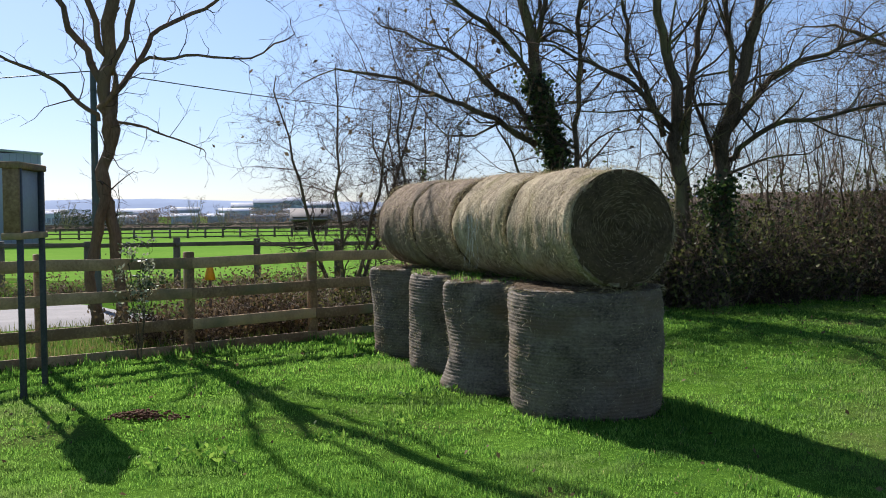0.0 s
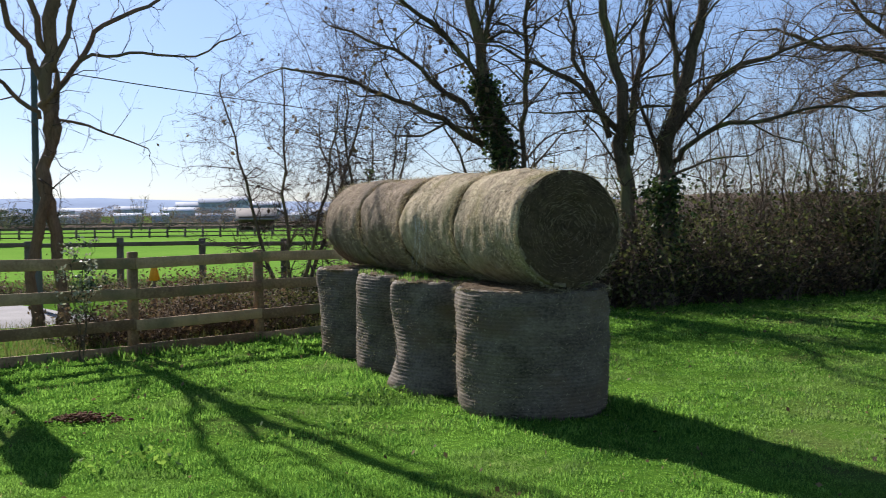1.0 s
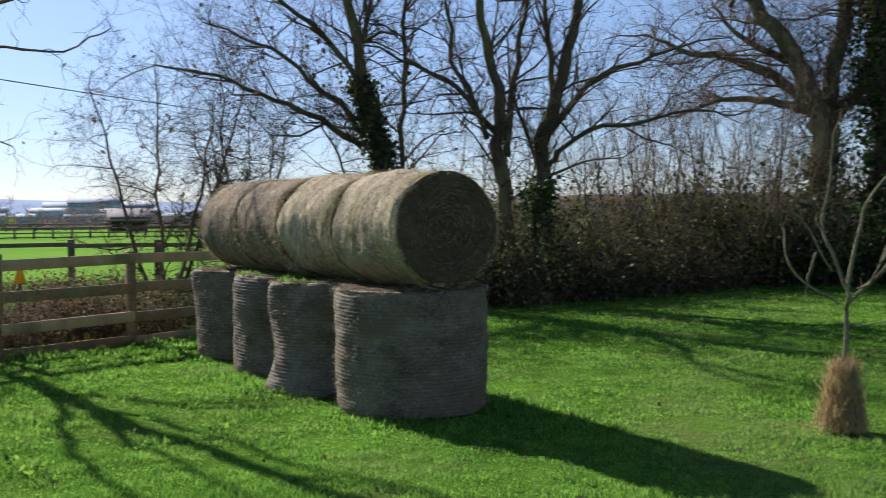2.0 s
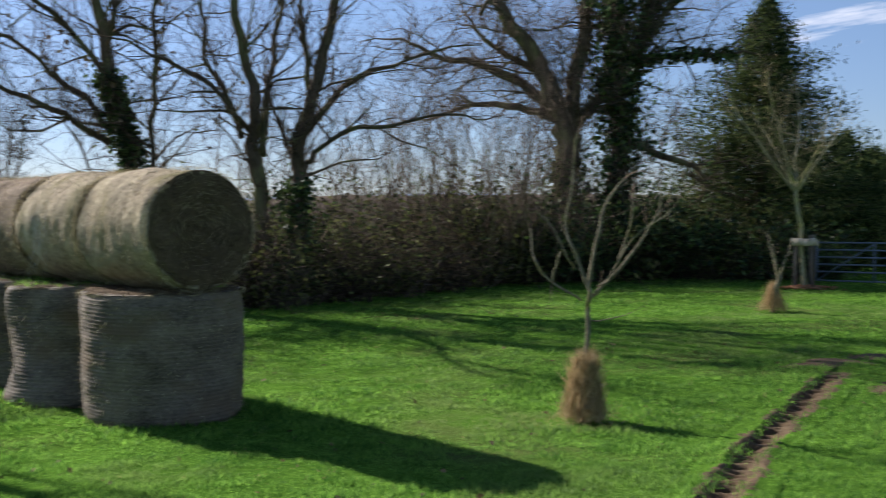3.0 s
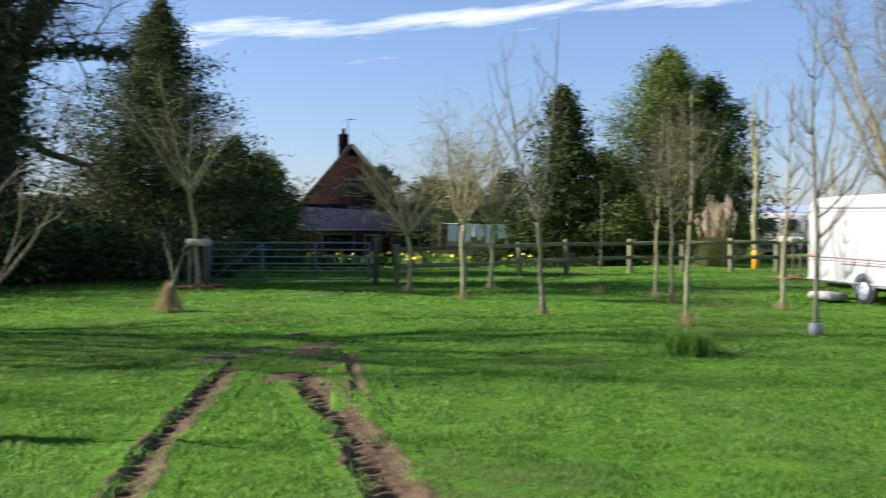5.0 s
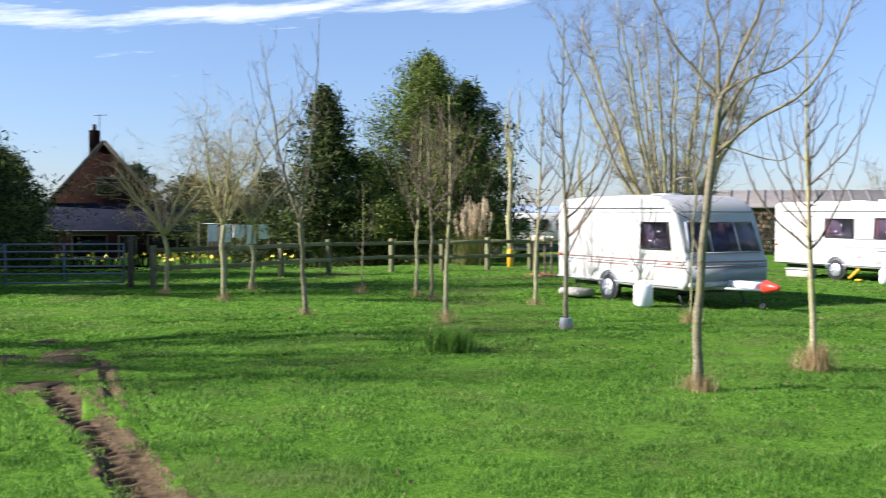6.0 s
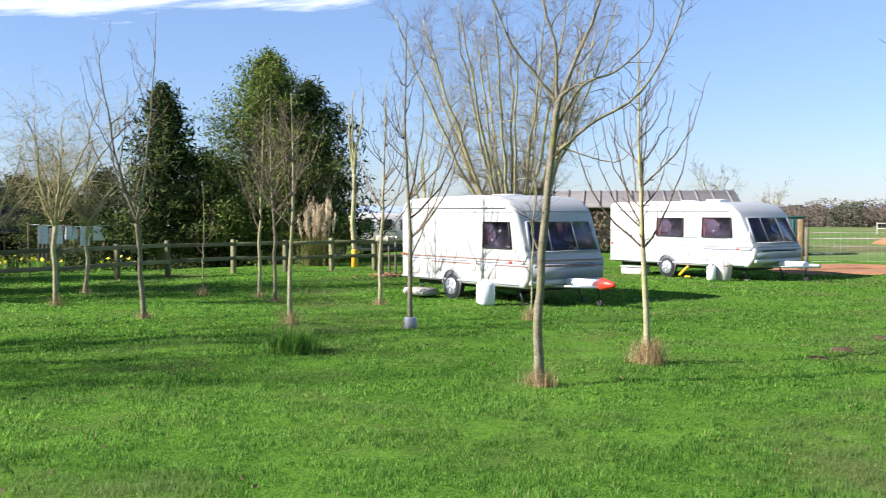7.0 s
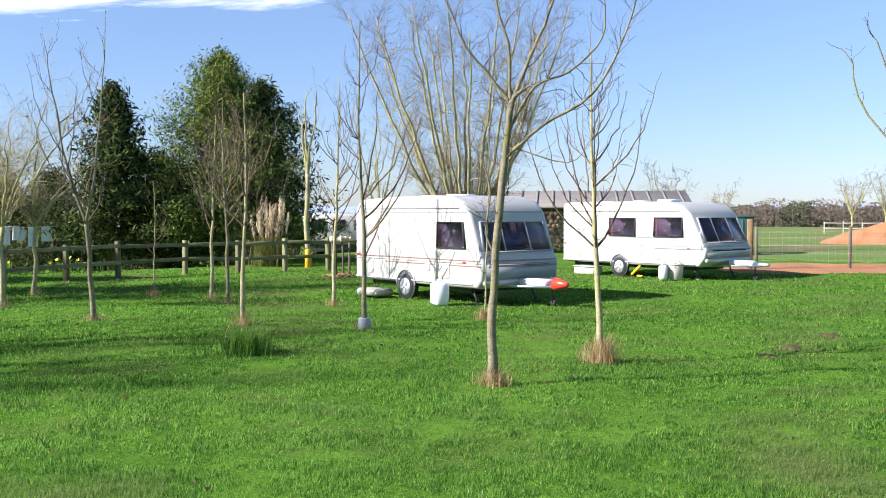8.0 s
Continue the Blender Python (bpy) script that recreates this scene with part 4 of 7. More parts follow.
# thin hedge trees behind the bales and along the hedge
s_ = stems(-1.95, 20.8, 21, "thin twisted bare hedge tree with drooping twigs behind the fence", 4, 5.2, 0.34, 0.05, 1.3, 1.8, up=-0.12)
s_.ivy(s_.ob, 0, 0.0, 1.0, 260, 0.25, 0.08, M_IVY)
s_.leaves(s_.ob, 60, 0.07, M_DEADLEAF, "dry_foliage", "hanging bunches of dry seeds")
s_ = stems(-0.45, 21.3, 22, "bushy bare hedge tree with dark tangled twigs", 6, 4.6, 0.34, 0.045, 1.0, 1.9, up=0.08)
s_.ivy(s_.ob, 1, 0.4, 2.8, 260, 0.14, 0.06, M_IVY)
for k, (x_, y_, h_, n_) in enumerate([(7.6, 24.0, 4.4, 5), (8.9, 25.2, 4.6, 5), (10.2, 26.3, 5.0, 5), (11.4, 27.5, 4.6, 5), (3.8, 24.5, 4.2, 4), (12.6, 28.2, 4.6, 5), (6.6, 25.5, 4.0, 5), (11.2, 24.6, 4.8, 6), (12.3, 25.0, 4.6, 6), (13.2, 24.6, 3.8, 6)]):
    stems(x_, y_, 30 + k, "thicket of thin bare upright stems in the hedge", n_ + 1, h_, 0.28, 0.035, 1.0, 1.35, twig=M_TWIGG, base=0.9, group="hedge stems", name="thicket")


def sapling(x, y, seed, label, h, first, r0, side, n, lean=0.0, fork=0, bark=None, twig=None, group="", name="orchard_tree"):
    """A young tree: a slim leader with side branches that rise at a narrow angle; fork: how many leaders."""
    t = Tree(x, y, seed, 0.42, 1.1, 1.1, 3, 0.35, 0.26, 0.4)
    r = t.r
    leaders = []
    if fork:
        t.limb(r0, r0 * 0.8, (0, -0.05), (lean * 0.4 + r.uniform(-0.03, 0.03), first * 0.5), (lean, first), sprout=False, deep=0)
        for i in range(fork):
            a = 3.14 * i + r.uniform(-0.7, 0.7)
            s = h * r.uniform(0.08, 0.17)
            leaders.append([Vector((lean, 0, first - 0.05)), Vector((lean + math.cos(a) * s * 0.45, math.sin(a) * s * 0.45, first + (h - first) * 0.25)),
                            Vector((lean + math.cos(a) * s * 0.8, math.sin(a) * s * 0.8, first + (h - first) * 0.6)), Vector((lean + math.cos(a) * s, math.sin(a) * s, h * r.uniform(0.86, 1.02)))])
    else:
        leaders.append([Vector((0, 0, -0.1)), Vector((lean * 0.3 + r.uniform(-0.03, 0.03), r.uniform(-0.03, 0.03), h * 0.3)), Vector((lean * 0.7 + r.uniform(-0.05, 0.05), 0, h * 0.62)), Vector((lean, 0, h))])
    for lead in leaders:
        path = spline(lead, 5)
        k = len(path)
        for q in path[1:-1]:
            q += Vector((r.gauss(0, 0.008), r.gauss(0, 0.008), 0))
        rr0 = r0 * (0.6 if fork else 1.0)
        rad = [max(0.005, rr0 * (1 - 0.88 * i / (k - 1))) for i in range(k)]
        if not fork:
            rad[0] *= 1.35
        t.wood.tube(path, rad, 8)
        t.paths.append((path, rad))
        m = max(3, n // len(leaders))
        for i in range(m):
            f = i / m
            z = first + (h * 0.9 - first) * f
            j = min(range(k), key=lambda q: abs(path[q].z - z))
            a = r.uniform(0, 6.283)
            ln = side * (1 - 0.7 * f) * r.uniform(0.6, 1.25)
            out = Vector((math.cos(a), math.sin(a), 0))
            p = path[j]
            pts = [p, p + out * ln * 0.35 + Vector((0, 0, ln * 0.35)), p + out * ln * 0.55 + Vector((0, 0, ln * 0.75)), p + out * ln * 0.68 + Vector((0, 0, ln * 1.2))]
            bp = spline(pts, 3)
            for q in bp[1:]:
                q += Vector((r.gauss(0, 0.015), r.gauss(0, 0.015), 0))
            b0 = min(rad[j] * 0.55, 0.004 + ln * 0.010)
            br = [max(0.0028, b0 * (1 - 0.8 * q / (len(bp) - 1))) for q in range(len(bp))]
            t.twigs.tube(bp, br, 4, False)
            t.tips.append(bp[-1])
            t.sprout(bp, br, 2)
    t.grow(name, label, bark or M_BARKL, twig or M_TWIGG, group)
    return t

# ---- hay bales ----
BALE_DIR = Vector((-0.359, 0.933, 0))


def roll_mesh(r, h, seed, ridges, dent=0.03, ridge=0.008, flare=0.0):
    """A netted roll along z from 0 to h: ridged side, rounded rims, coiled ends."""
    na, nz = 80, max(40, ridges * 3)
    prof = []
    for q in (0.06, 0.2, 0.34, 0.48, 0.62, 0.76, 0.88, 0.96):
        prof.append((r * q, 0.015 * math.sin(q * 40) + 0.012 * (1 - q), 1))
    for i in range(nz + 1):
        z = i / nz
        edge = min(z, 1 - z) * h
        rr = r * (1 - 0.075 * math.exp(-edge / 0.04)) * (1 + flare * (0.5 - z) ** 2 * 4 * (1 if z < 0.5 else 0.2))
        rr += ridge * math.sin(z * ridges * 6.283 + 0.7 * math.sin(z * 9) + 0.5 * math.sin(z * 23 + seed))
        prof.append((rr, z * h, 0))
    for q in (0.96, 0.88, 0.76, 0.62, 0.48, 0.34, 0.2, 0.06):
        prof.append((r * q, h - 0.015 * math.sin(q * 40) - 0.012 * (1 - q), 1))
    vs, fs = [], []
    for k, (rr, z, cap) in enumerate(prof):
        for s in range(na):
            a = 6.283185 * s / na
            x, y = math.cos(a), math.sin(a)
            rr2 = 0 if cap else ridge * 0.6 * noise.noise((a * 2.2, z * ridges * 1.1 / h, seed + 5.0))
            d = rr2 + dent * noise.noise((x * 1.4 + seed, y * 1.4, z * 1.6)) + 0.012 * noise.noise((x * 6 * r + seed, y * 6 * r, z * 7)) + 0.006 * noise.noise((x * 25 * r, y * 25 * r + seed, z * 25))
            if cap:
                vs.append((x * rr, y * rr, z + 0.018 * noise.noise((x * rr * 9, y * rr * 9, seed)) + 0.01 * noise.noise((x * rr * 30, y * rr * 30, seed))))
            else:
                vs.append((x * (rr + d), y * (rr + d), z))
    for k in range(len(prof) - 1):
        for s in range(na):
            t = (s + 1) % na
            fs.append((k * na + s, k * na + t, (k + 1) * na + t, (k + 1) * na + s))
    nc = 7 * na
    me, end = Mesh().add(vs, fs[nc:-nc]), Mesh().add(vs, fs[:nc] + fs[-nc:])
    end.fs.append(np.array([[s for s in reversed(range(na))]]))
    end.fs.append(np.array([[(len(prof) - 1) * na + s for s in range(na)]]))
    return me, end


def straw_bits(points, normals, lengths, rng, width=0.0022, along=None):
    """Loose stalks that stick out of a surface or lie along it."""
    n = len(points)
    p, nn = np.asarray(points), np.asarray(normals)
    d = rng.normal(size=(n, 3)) + nn * rng.uniform(0.0, 1.0, (n, 1))
    if along is not None:
        d = d * 0.3 + along
    d /= np.linalg.norm(d, axis=1)[:, None]
    s = np.cross(d, rng.normal(size=(n, 3)))
    s /= np.linalg.norm(s, axis=1)[:, None]
    ln = np.asarray(lengths)[:, None]
    mid = p + nn * 0.012 + d * ln * 0.5
    end = p + nn * 0.012 + d * ln - np.array([0, 0, 1.0]) * ln * 0.15
    v = np.stack([p - s * width, p + s * width, mid + s * width, end, mid - s * width], axis=1).reshape(-1, 3)
    i = np.arange(n)[:, None] * 5
    return Mesh().add(v, np.concatenate([i + [0, 1, 2], i + [0, 2, 4], i + [2, 3, 4]], axis=0))


def hay_bale(m, r, h, seed, ridges, material, label, upright, **kw):
    rng = np.random.default_rng(seed)
    b = thing("hay_bale", m, label, "hay bale", "stacked hay bales")
    side, end = roll_mesh(r, h, seed, ridges, **kw)
    part("roll", side, material, b, smooth=True)
    part("coiled_end", end, M_HAYEND, b, "weathered coil of hay, darkened for the shaded end", smooth=True)
    n = 3000 if upright else 5500
    a, z = rng.uniform(0, 6.283, n), rng.uniform(0.02, h - 0.02, n)
    nor = np.stack([np.cos(a), np.sin(a), np.zeros(n)], axis=1)
    pts = nor * r + np.stack([np.zeros(n), np.zeros(n), z], axis=1)
    rim = rng.random(n) < 0.3
    pts[rim, 2] = np.where(rng.random(rim.sum()) < 0.5, 0.01, h - 0.01)
    part("loose_straw", straw_bits(pts, nor * 0.35, rng.uniform(0.02, 0.065, n), rng, 0.0013), M_STRAW, b, "loose pale stalks", kind="stuff")
    n = 4500
    a, q = rng.uniform(0, 6.283, n), np.sqrt(rng.random(n)) * r * 0.97
    e = np.where(rng.random(n) < 0.5, 0.0, 1.0)
    pts = np.stack([np.cos(a) * q, np.sin(a) * q, e * h], axis=1)
    nor = np.stack([np.zeros(n), np.zeros(n), e * 2 - 1], axis=1)
    part("end_straw", straw_bits(pts, nor * 0.3, rng.uniform(0.03, 0.10, n), rng, 0.0016, np.stack([-np.sin(a), np.cos(a), np.zeros(n)], axis=1)), M_STRAWD, b, "loose stalks on the coiled ends", kind="stuff")
    return b


low = [(0.745, 1.20, 0.00, "netted grey round bale standing upright on the grass"),
       (0.735, 1.19, 0.16, "upright netted bale with a spread base on the grass"),
       (0.70, 1.18, 0.05, "weathered upright netted bale with a slumped side"),
       (0.68, 1.17, 0.05, "farther upright bale with a frayed top rim")]
for k, (r_, h_, fl, lb) in enumerate(low):
    p = Vector((1.36, 10.25, 0)) + BALE_DIR * 1.5 * k + Vector((-0.05, -0.02, 0)) * (k == 1)
    hay_bale(T(p.x, p.y, lift(p.x, p.y) - 0.02) @ R(37 * k, "Z") @ R((0.6, -1.0, 1.2, -0.8)[k], "X"), r_, h_, 3 + k, 34, M_HAYNET, lb, True, flare=fl, dent=0.10 if k else 0.05, ridge=0.0035)
    # tufts of grass that sprout on top
    rng = np.random.default_rng(90 + k)
    n = 700
    a = rng.uniform(0, 6.283, n)
    q = np.sqrt(rng.uniform(0.35, 0.97, n)) * r_
    base = np.stack([p.x + np.cos(a) * q, p.y + np.sin(a) * q, np.full(n, h_ - 0.03)], axis=1)
    keep = np.array([noise.noise((x * 2.2, y * 2.2, 5.5)) > (-0.05 if k else 0.35) for x, y, _ in base])
    solo("grass_tuft", Mesh().blades(base[keep], rng.uniform(0.03, 0.075, keep.sum()), 0.8, 0.004, rng), M_BLADE, "fresh grass sprouting on the top of a bale", "grass", "stuff")
AX = BALE_DIR.to_track_quat("Z", "Y").to_matrix().to_4x4()
for k, (r_, tilt, lb) in enumerate([(0.555, 0.0, "round hay bale lying on its side with a coiled end"), (0.55, 0.4, "sunlit round hay bale lying along the stack"),
                                    (0.56, -0.4, "round hay bale with torn net hanging down"), (0.545, 0.8, "brown round hay bale at the end of the stack")]):
    p = Vector((1.62, 9.58, 0)) + BALE_DIR * (1.41 * k + (0.04 if k > 1 else 0))
    hay_bale(T(p.x, p.y, 1.735 + 0.012 * (k % 2)) @ R(tilt, "Z") @ AX @ R(71 * k, "Z"), r_, 1.395 if k < 2 else 1.33, 13 + k, 34, M_HAY if k < 2 else M_HAYD, lb, False, ridge=0.002, dent=0.05)
# strand of loose net hanging from the upper row
net = Mesh()
rr = random.Random(4)
for k in range(9):
    p = Vector((0.28, 10.52, 1.75)) + Vector((rr.gauss(0, 0.08), rr.gauss(0, 0.04), rr.uniform(0.0, 0.3)))
    pts = [p]
    for i in range(5):
        pts.append(pts[-1] + Vector((rr.gauss(-0.006, 0.012), rr.gauss(-0.012, 0.01), -rr.uniform(0.05, 0.12))))
    net.tube(pts, [0.0012] * 6, 3, False)
solo("torn_net", net, M_NET, "torn white net strands hanging between the bales", "netting", "stuff")

# ---- post and rail fence by the lane ----


def rail_fence(name, posts, post_h, rails, material, label, post_w=0.12, rail_h=0.15, rail_t=0.04, group="", front=True, zs=None):
    f = thing(name, T(posts[0][0], posts[0][1], 0), label, "fence", group)
    o = Vector((posts[0][0], posts[0][1], 0))
    rr = random.Random(len(posts))
    d0 = Vector((posts[1][0] - posts[0][0], posts[1][1] - posts[0][1], 0)).normalized()
    side = Vector((d0.y, -d0.x, 0))
    if side.dot(-o) < 0:
        side = -side
    for i, (x, y) in enumerate(posts):
        z = ground_z(x, y)
        a = math.degrees(math.atan2(d0.y, d0.x))
        h = post_h * rr.uniform(0.98, 1.03)
        me = Mesh().box((post_w, post_w, h + 0.3), T(x - o.x, y - o.y, z + h / 2 - 0.15) @ R(a, "Z") @ R(rr.uniform(-1.2, 1.2), "X"), 0.012)
        part("post", me, material, f)
    for i in range(len(posts) - 1):
        a, b = Vector((*posts[i], 0)), Vector((*posts[i + 1], 0))
        off = side * (post_w / 2 + rail_t / 2 + 0.002) if front else Vector((0, 0, 0))
        for z in rails:
            za, zb = ground_z(a.x, a.y) + z + rr.uniform(-0.02, 0.02), ground_z(b.x, b.y) + z + rr.uniform(-0.02, 0.02)
            d = (b - a).normalized() * 0.003
            part("rail", between(a - o + off + d + Vector((0, 0, za)), b - o + off - d + Vector((0, 0, zb)), rail_t, rail_h), material, f)
    return f


fence_posts = [(-3.56 + 1.55 * k, 14.84 + 1.40 * k) for k in range(-4, 5)]
rail_fence("fence", fence_posts, 1.38, (1.25, 0.83, 0.38, 0.05), M_FENCE, "brown timber post-and-rail fence with four rails beside the lane")
# paddock fences beyond the lane
rail_fence("paddock_fence", [(28.6 * math.tan(radians(a)), 28.6) for a in (-26.5, -22.6, -18.5, -14.07, -9.94, -5.7, -1.5, 2.7)], 1.22, (1.09,), M_OLDWOOD, "dark single-rail paddock fence in the grass", 0.16, 0.11, 0.05)
rail_fence("paddock_fence", [polar(-27 + 0.9 * k, 82) for k in range(36)], 0.95, (0.88, 0.54, 0.22), M_OLDWOOD, "far dark three-rail paddock fence across the field", 0.14, 0.09, 0.05)
rail_fence("paddock_fence", [polar(-27 + 1.4 * k, 122) for k in range(24)], 0.9, (0.84, 0.45), M_OLDWOOD, "thin dark paddock fence at the field's far side", 0.14, 0.10, 0.05)

# ---- noticeboard seen from behind ----
sg = thing("noticeboard", T(-4.46, 11.52) @ R(96, "Z"), "grey noticeboard in a timber frame on two steel posts", "noticeboard")
for k, x in enumerate((-0.42, 0.42)):
    part("post", Mesh().box((0.06, 0.06, 2.72), T(x, 0, 1.04), 0.006), M_DARKMETAL, sg, "dark square steel post")
part("board", Mesh().box((0.90, 0.03, 0.66), T(0, 0.04, 2.06), 0.004), M_BOARD, sg, "grey board")
for x in (-0.47, 0.47):
    part("frame_stile", Mesh().box((0.08, 0.16, 0.68), T(x, 0.06, 2.06), 0.008), M_FENCE, sg)
for z in (1.69, 2.43):
    part("frame_rail", Mesh().box((1.06, 0.2, 0.07), T(0, 0.06, z), 0.008), M_FENCE, sg)

# ---- pole, wires, lorry-like shed by the lane ----
px_, py_ = polar(-18.05, 22.0)
po = thing("utility_pole", T(px_, py_, 0), "dark green utility pole behind the trees", "pole")
part("pole", Mesh().cyl(0.085, 5.2, T(0, 0, -0.3), 12, 0.06, 0.01), M_POLE, po, smooth=True)
part("insulator", Mesh().cyl(0.05, 0.12, T(0, 0, 4.72), 8, 0.03), M_DARKMETAL, po)
wire = Mesh()
for a, b, sag in (((px_, py_, 4.72), (14, 52, 5.6), 0.45), ((px_, py_, 4.72), (-40, 26, 5.2), 0.5)):
    a, b = Vector(a), Vector(b)
    wire.tube([a.lerp(b, i / 14) - Vector((0, 0, sag * 4 * (i / 14) * (1 - i / 14))) for i in range(15)], [0.012] * 15, 5)
solo("overhead_wire", wire, M_DARKMETAL, "thin black overhead wire from the pole", "wire", m=None)
x_, y_ = polar(-24.9, 71)
sh = thing("shed", facing(x_, y_), "large grey metal shed across the paddock", "shed")
part("wall", Mesh().box((10.6, 9.0, 5.8), T(0, 4.5, 2.9), 0.03), M_CLAD, sh)
part("roof", Mesh().box((10.9, 9.2, 0.14), T(0, 4.5, 6.2) @ R(4.5, "Y"), 0.02), M_CLAD, sh, "sloping metal roof edge")
for k in range(26):
    part("cladding_rib", Mesh().box((0.08, 0.06, 5.7), T(-5.1 + 0.41 * k, -0.02, 2.9), 0.015), M_CLAD, sh)
# field shelter in the paddock
x_, y_ = polar(-7.1, 112)
fs_ = thing("field_shelter", facing(x_, y_, ground_z(x_, y_)), "open timber field shelter with a pale felt roof", "shelter")
part("back_wall", Mesh().box((3.6, 0.12, 1.55), T(0, 3.0, 0.75), 0.02), M_OLDWOOD, fs_)
for x in (-1.75, 1.75):
    part("side_wall", Mesh().box((0.12, 3.0, 1.5), T(x, 1.5, 0.75), 0.02), M_OLDWOOD, fs_)
part("front_board", Mesh().box((3.6, 0.1, 0.5), T(0, 0.0, 1.3), 0.02), M_OLDWOOD, fs_)
part("roof", Mesh().box((4.3, 4.0, 0.12), T(0, 1.5, 1.80) @ R(17, "X"), 0.03), M_BARNROOF, fs_, "pale felt roof")
# yellow marker by the lane
mk = thing("hazard_marker", facing(*polar(-12.4, 17.2)), "small yellow plastic hazard marker among dry stems", "marker")
part("post", Mesh().box((0.05, 0.05, 0.9), T(0, 0, 0.42), 0.008), M_OLDWOOD, mk)
part("cone", Mesh().cyl(0.09, 0.26, T(0, 0, 0.86), 12, 0.04, 0.01), M_YELLOWP, mk, "yellow plastic cap")

# ---- hedges and scrub ----


def bush(name, x, y, w, d, h, seed, label, leaf, twig, leaves=1500, twigs=260, size=0.055, lump=0.5, group="", bare=0.0):
    """A tangle: arching stems from the ground and many small leaves in uneven lumps."""
    r, rng = random.Random(seed), np.random.default_rng(seed)
    b = thing(name, facing(x, y, ground_z(x, y)), label, "bush", group)
    tw = Mesh()
    ends = []
    for _ in range(twigs):
        p = Vector((r.uniform(-0.5, 0.5) * w, r.uniform(-0.5, 0.5) * d, -0.05))
        q = Vector((r.gauss(0, 0.5), r.gauss(0, 0.5), 1.3)).normalized()
        ln = h * r.uniform(0.5, 1.1) * (0.75 + 0.4 * noise.noise((p.x + x, p.y + y, seed)))
        pts = [p]
        for i in range(4):
            q = (q + Vector((r.gauss(0, 0.28), r.gauss(0, 0.28), r.gauss(-0.1, 0.2)))).normalized()
            pts.append(pts[-1] + q * ln / 4)
        for q2 in pts:
            q2.z = max(q2.z, -0.05)
        rad = r.uniform(0.004, 0.012)
        tw.tube(pts, [rad, rad * 0.85, rad * 0.7, rad * 0.5, 0.002], 3, False)
        ends += pts[1:]
        for _ in range(3):
            s = r.choice(pts[1:])
            e = s + Vector((r.gauss(0, 0.2), r.gauss(0, 0.2), r.gauss(0.12, 0.18)))
            tw.spike(s, e, 0.004)
            ends.append(e)
    part("stem_tangle", tw, twig, b, kind="stuff")
    if leaves:
        c = np.array([tuple(r.choice(ends)) for _ in range(leaves)])
        c += rng.normal(size=c.shape) * 0.09
        c[:, 2] = np.abs(c[:, 2])
        part("foliage", Mesh().cards(c, rng.uniform(0.5, 1.4, leaves) * size, rng), leaf, b, kind="stuff")
    return b


hedge_line = [(3.2, 21.2), (4.7, 21.2), (6.2, 21.9), (7.6, 22.7), (9.0, 23.6), (10.2, 24.8), (11.6, 25.6), (13.0, 25.9), (14.6, 26.0), (16.2, 25.9), (17.6, 25.2), (18.6, 24.0)]
for k, (x_, y_) in enumerate(hedge_line):
    hh = (2.4, 2.9, 3.0, 2.6, 2.5, 2.8, 2.7, 2.6, 2.6, 2.5, 2.2, 2.0)[k]
    bush("hedge_bush", x_, y_, 2.3, 1.5, hh, 200 + k, "tangled winter hedge of bramble and brown leaves", M_BRAMBLE if k % 4 else M_DEADLEAF, M_TWIGG if k % 2 else M_TWIG, 3000, 330, 0.06, group="hedge")
    bush("hedge_bush", x_ - 0.5, y_ + 1.5, 2.3, 1.6, hh + 0.7, 240 + k, "dark inner growth of the winter hedge", M_IVY if k in (2, 5, 6, 9, 10, 11) else M_BRAMBLE, M_TWIG, 2200, 300, 0.07, group="hedge")
for k, (a, d, h) in enumerate([(25.2, 28.3, 4.0), (26.5, 29.5, 3.8), (28.4, 28.6, 3.4), (31.0, 30.0, 3.6), (33.0, 30.2, 3.3), (35.0, 30.8, 3.0), (36.8, 31.0, 2.8), (38.6, 30.5, 2.3), (40.4, 31.0, 2.0), (23.5, 29.0, 3.2)]):
    bush("evergreen_bush", *polar(a, d), 2.6, 1.8, h, 320 + k, "dark ivy-covered bush under the oak", M_IVY if k % 3 else M_BRAMBLE, M_TWIG, 3400, 200, 0.09, group="bushes under the oak")
for k, (x_, y_) in enumerate([(-2.3, 17.4), (-3.0, 16.9), (-1.0, 18.4), (-3.9, 15.9), (0.3, 19.3), (-2.4, 18.5), (1.6, 20.3), (-3.2, 19.6), (-1.4, 19.9), (-3.4, 17.6), (-0.4, 21.0)]):
    bush("scrub_bush", x_, y_, 1.7, 1.0, 0.85, 280 + k, "low brown leafy scrub behind the fence", M_DEADLEAF if k % 2 else M_BRAMBLE, M_TWIGG, 2300, 220, 0.042, group="scrub along the lane")
for k in range(9):
    x_, y_ = polar(-27 + 3.6 * k, 26.5 + (k % 2))
    bush("scrub_bush", x_, y_, 2.0, 1.0, 0.6, 300 + k, "dry brown stems and grass beside the lane", M_ROUGHGRASS if k % 2 else M_DEADLEAF, M_TWIGG, 700, 150, 0.05, group="scrub along the lane")
# holly sapling at the fence
hs = stems(-4.0, 13.95, 77, "small variegated holly sapling in front of the fence", 4, 1.30, 0.16, 0.010, 0.30, 1.3, levels=2, base=0.03, name="holly_sapling", gap=0.2)
hs.leaves(hs.ob, 520, 0.036, M_HOLLY, "foliage", "pale-edged green leaves")

# ---- conifers ----


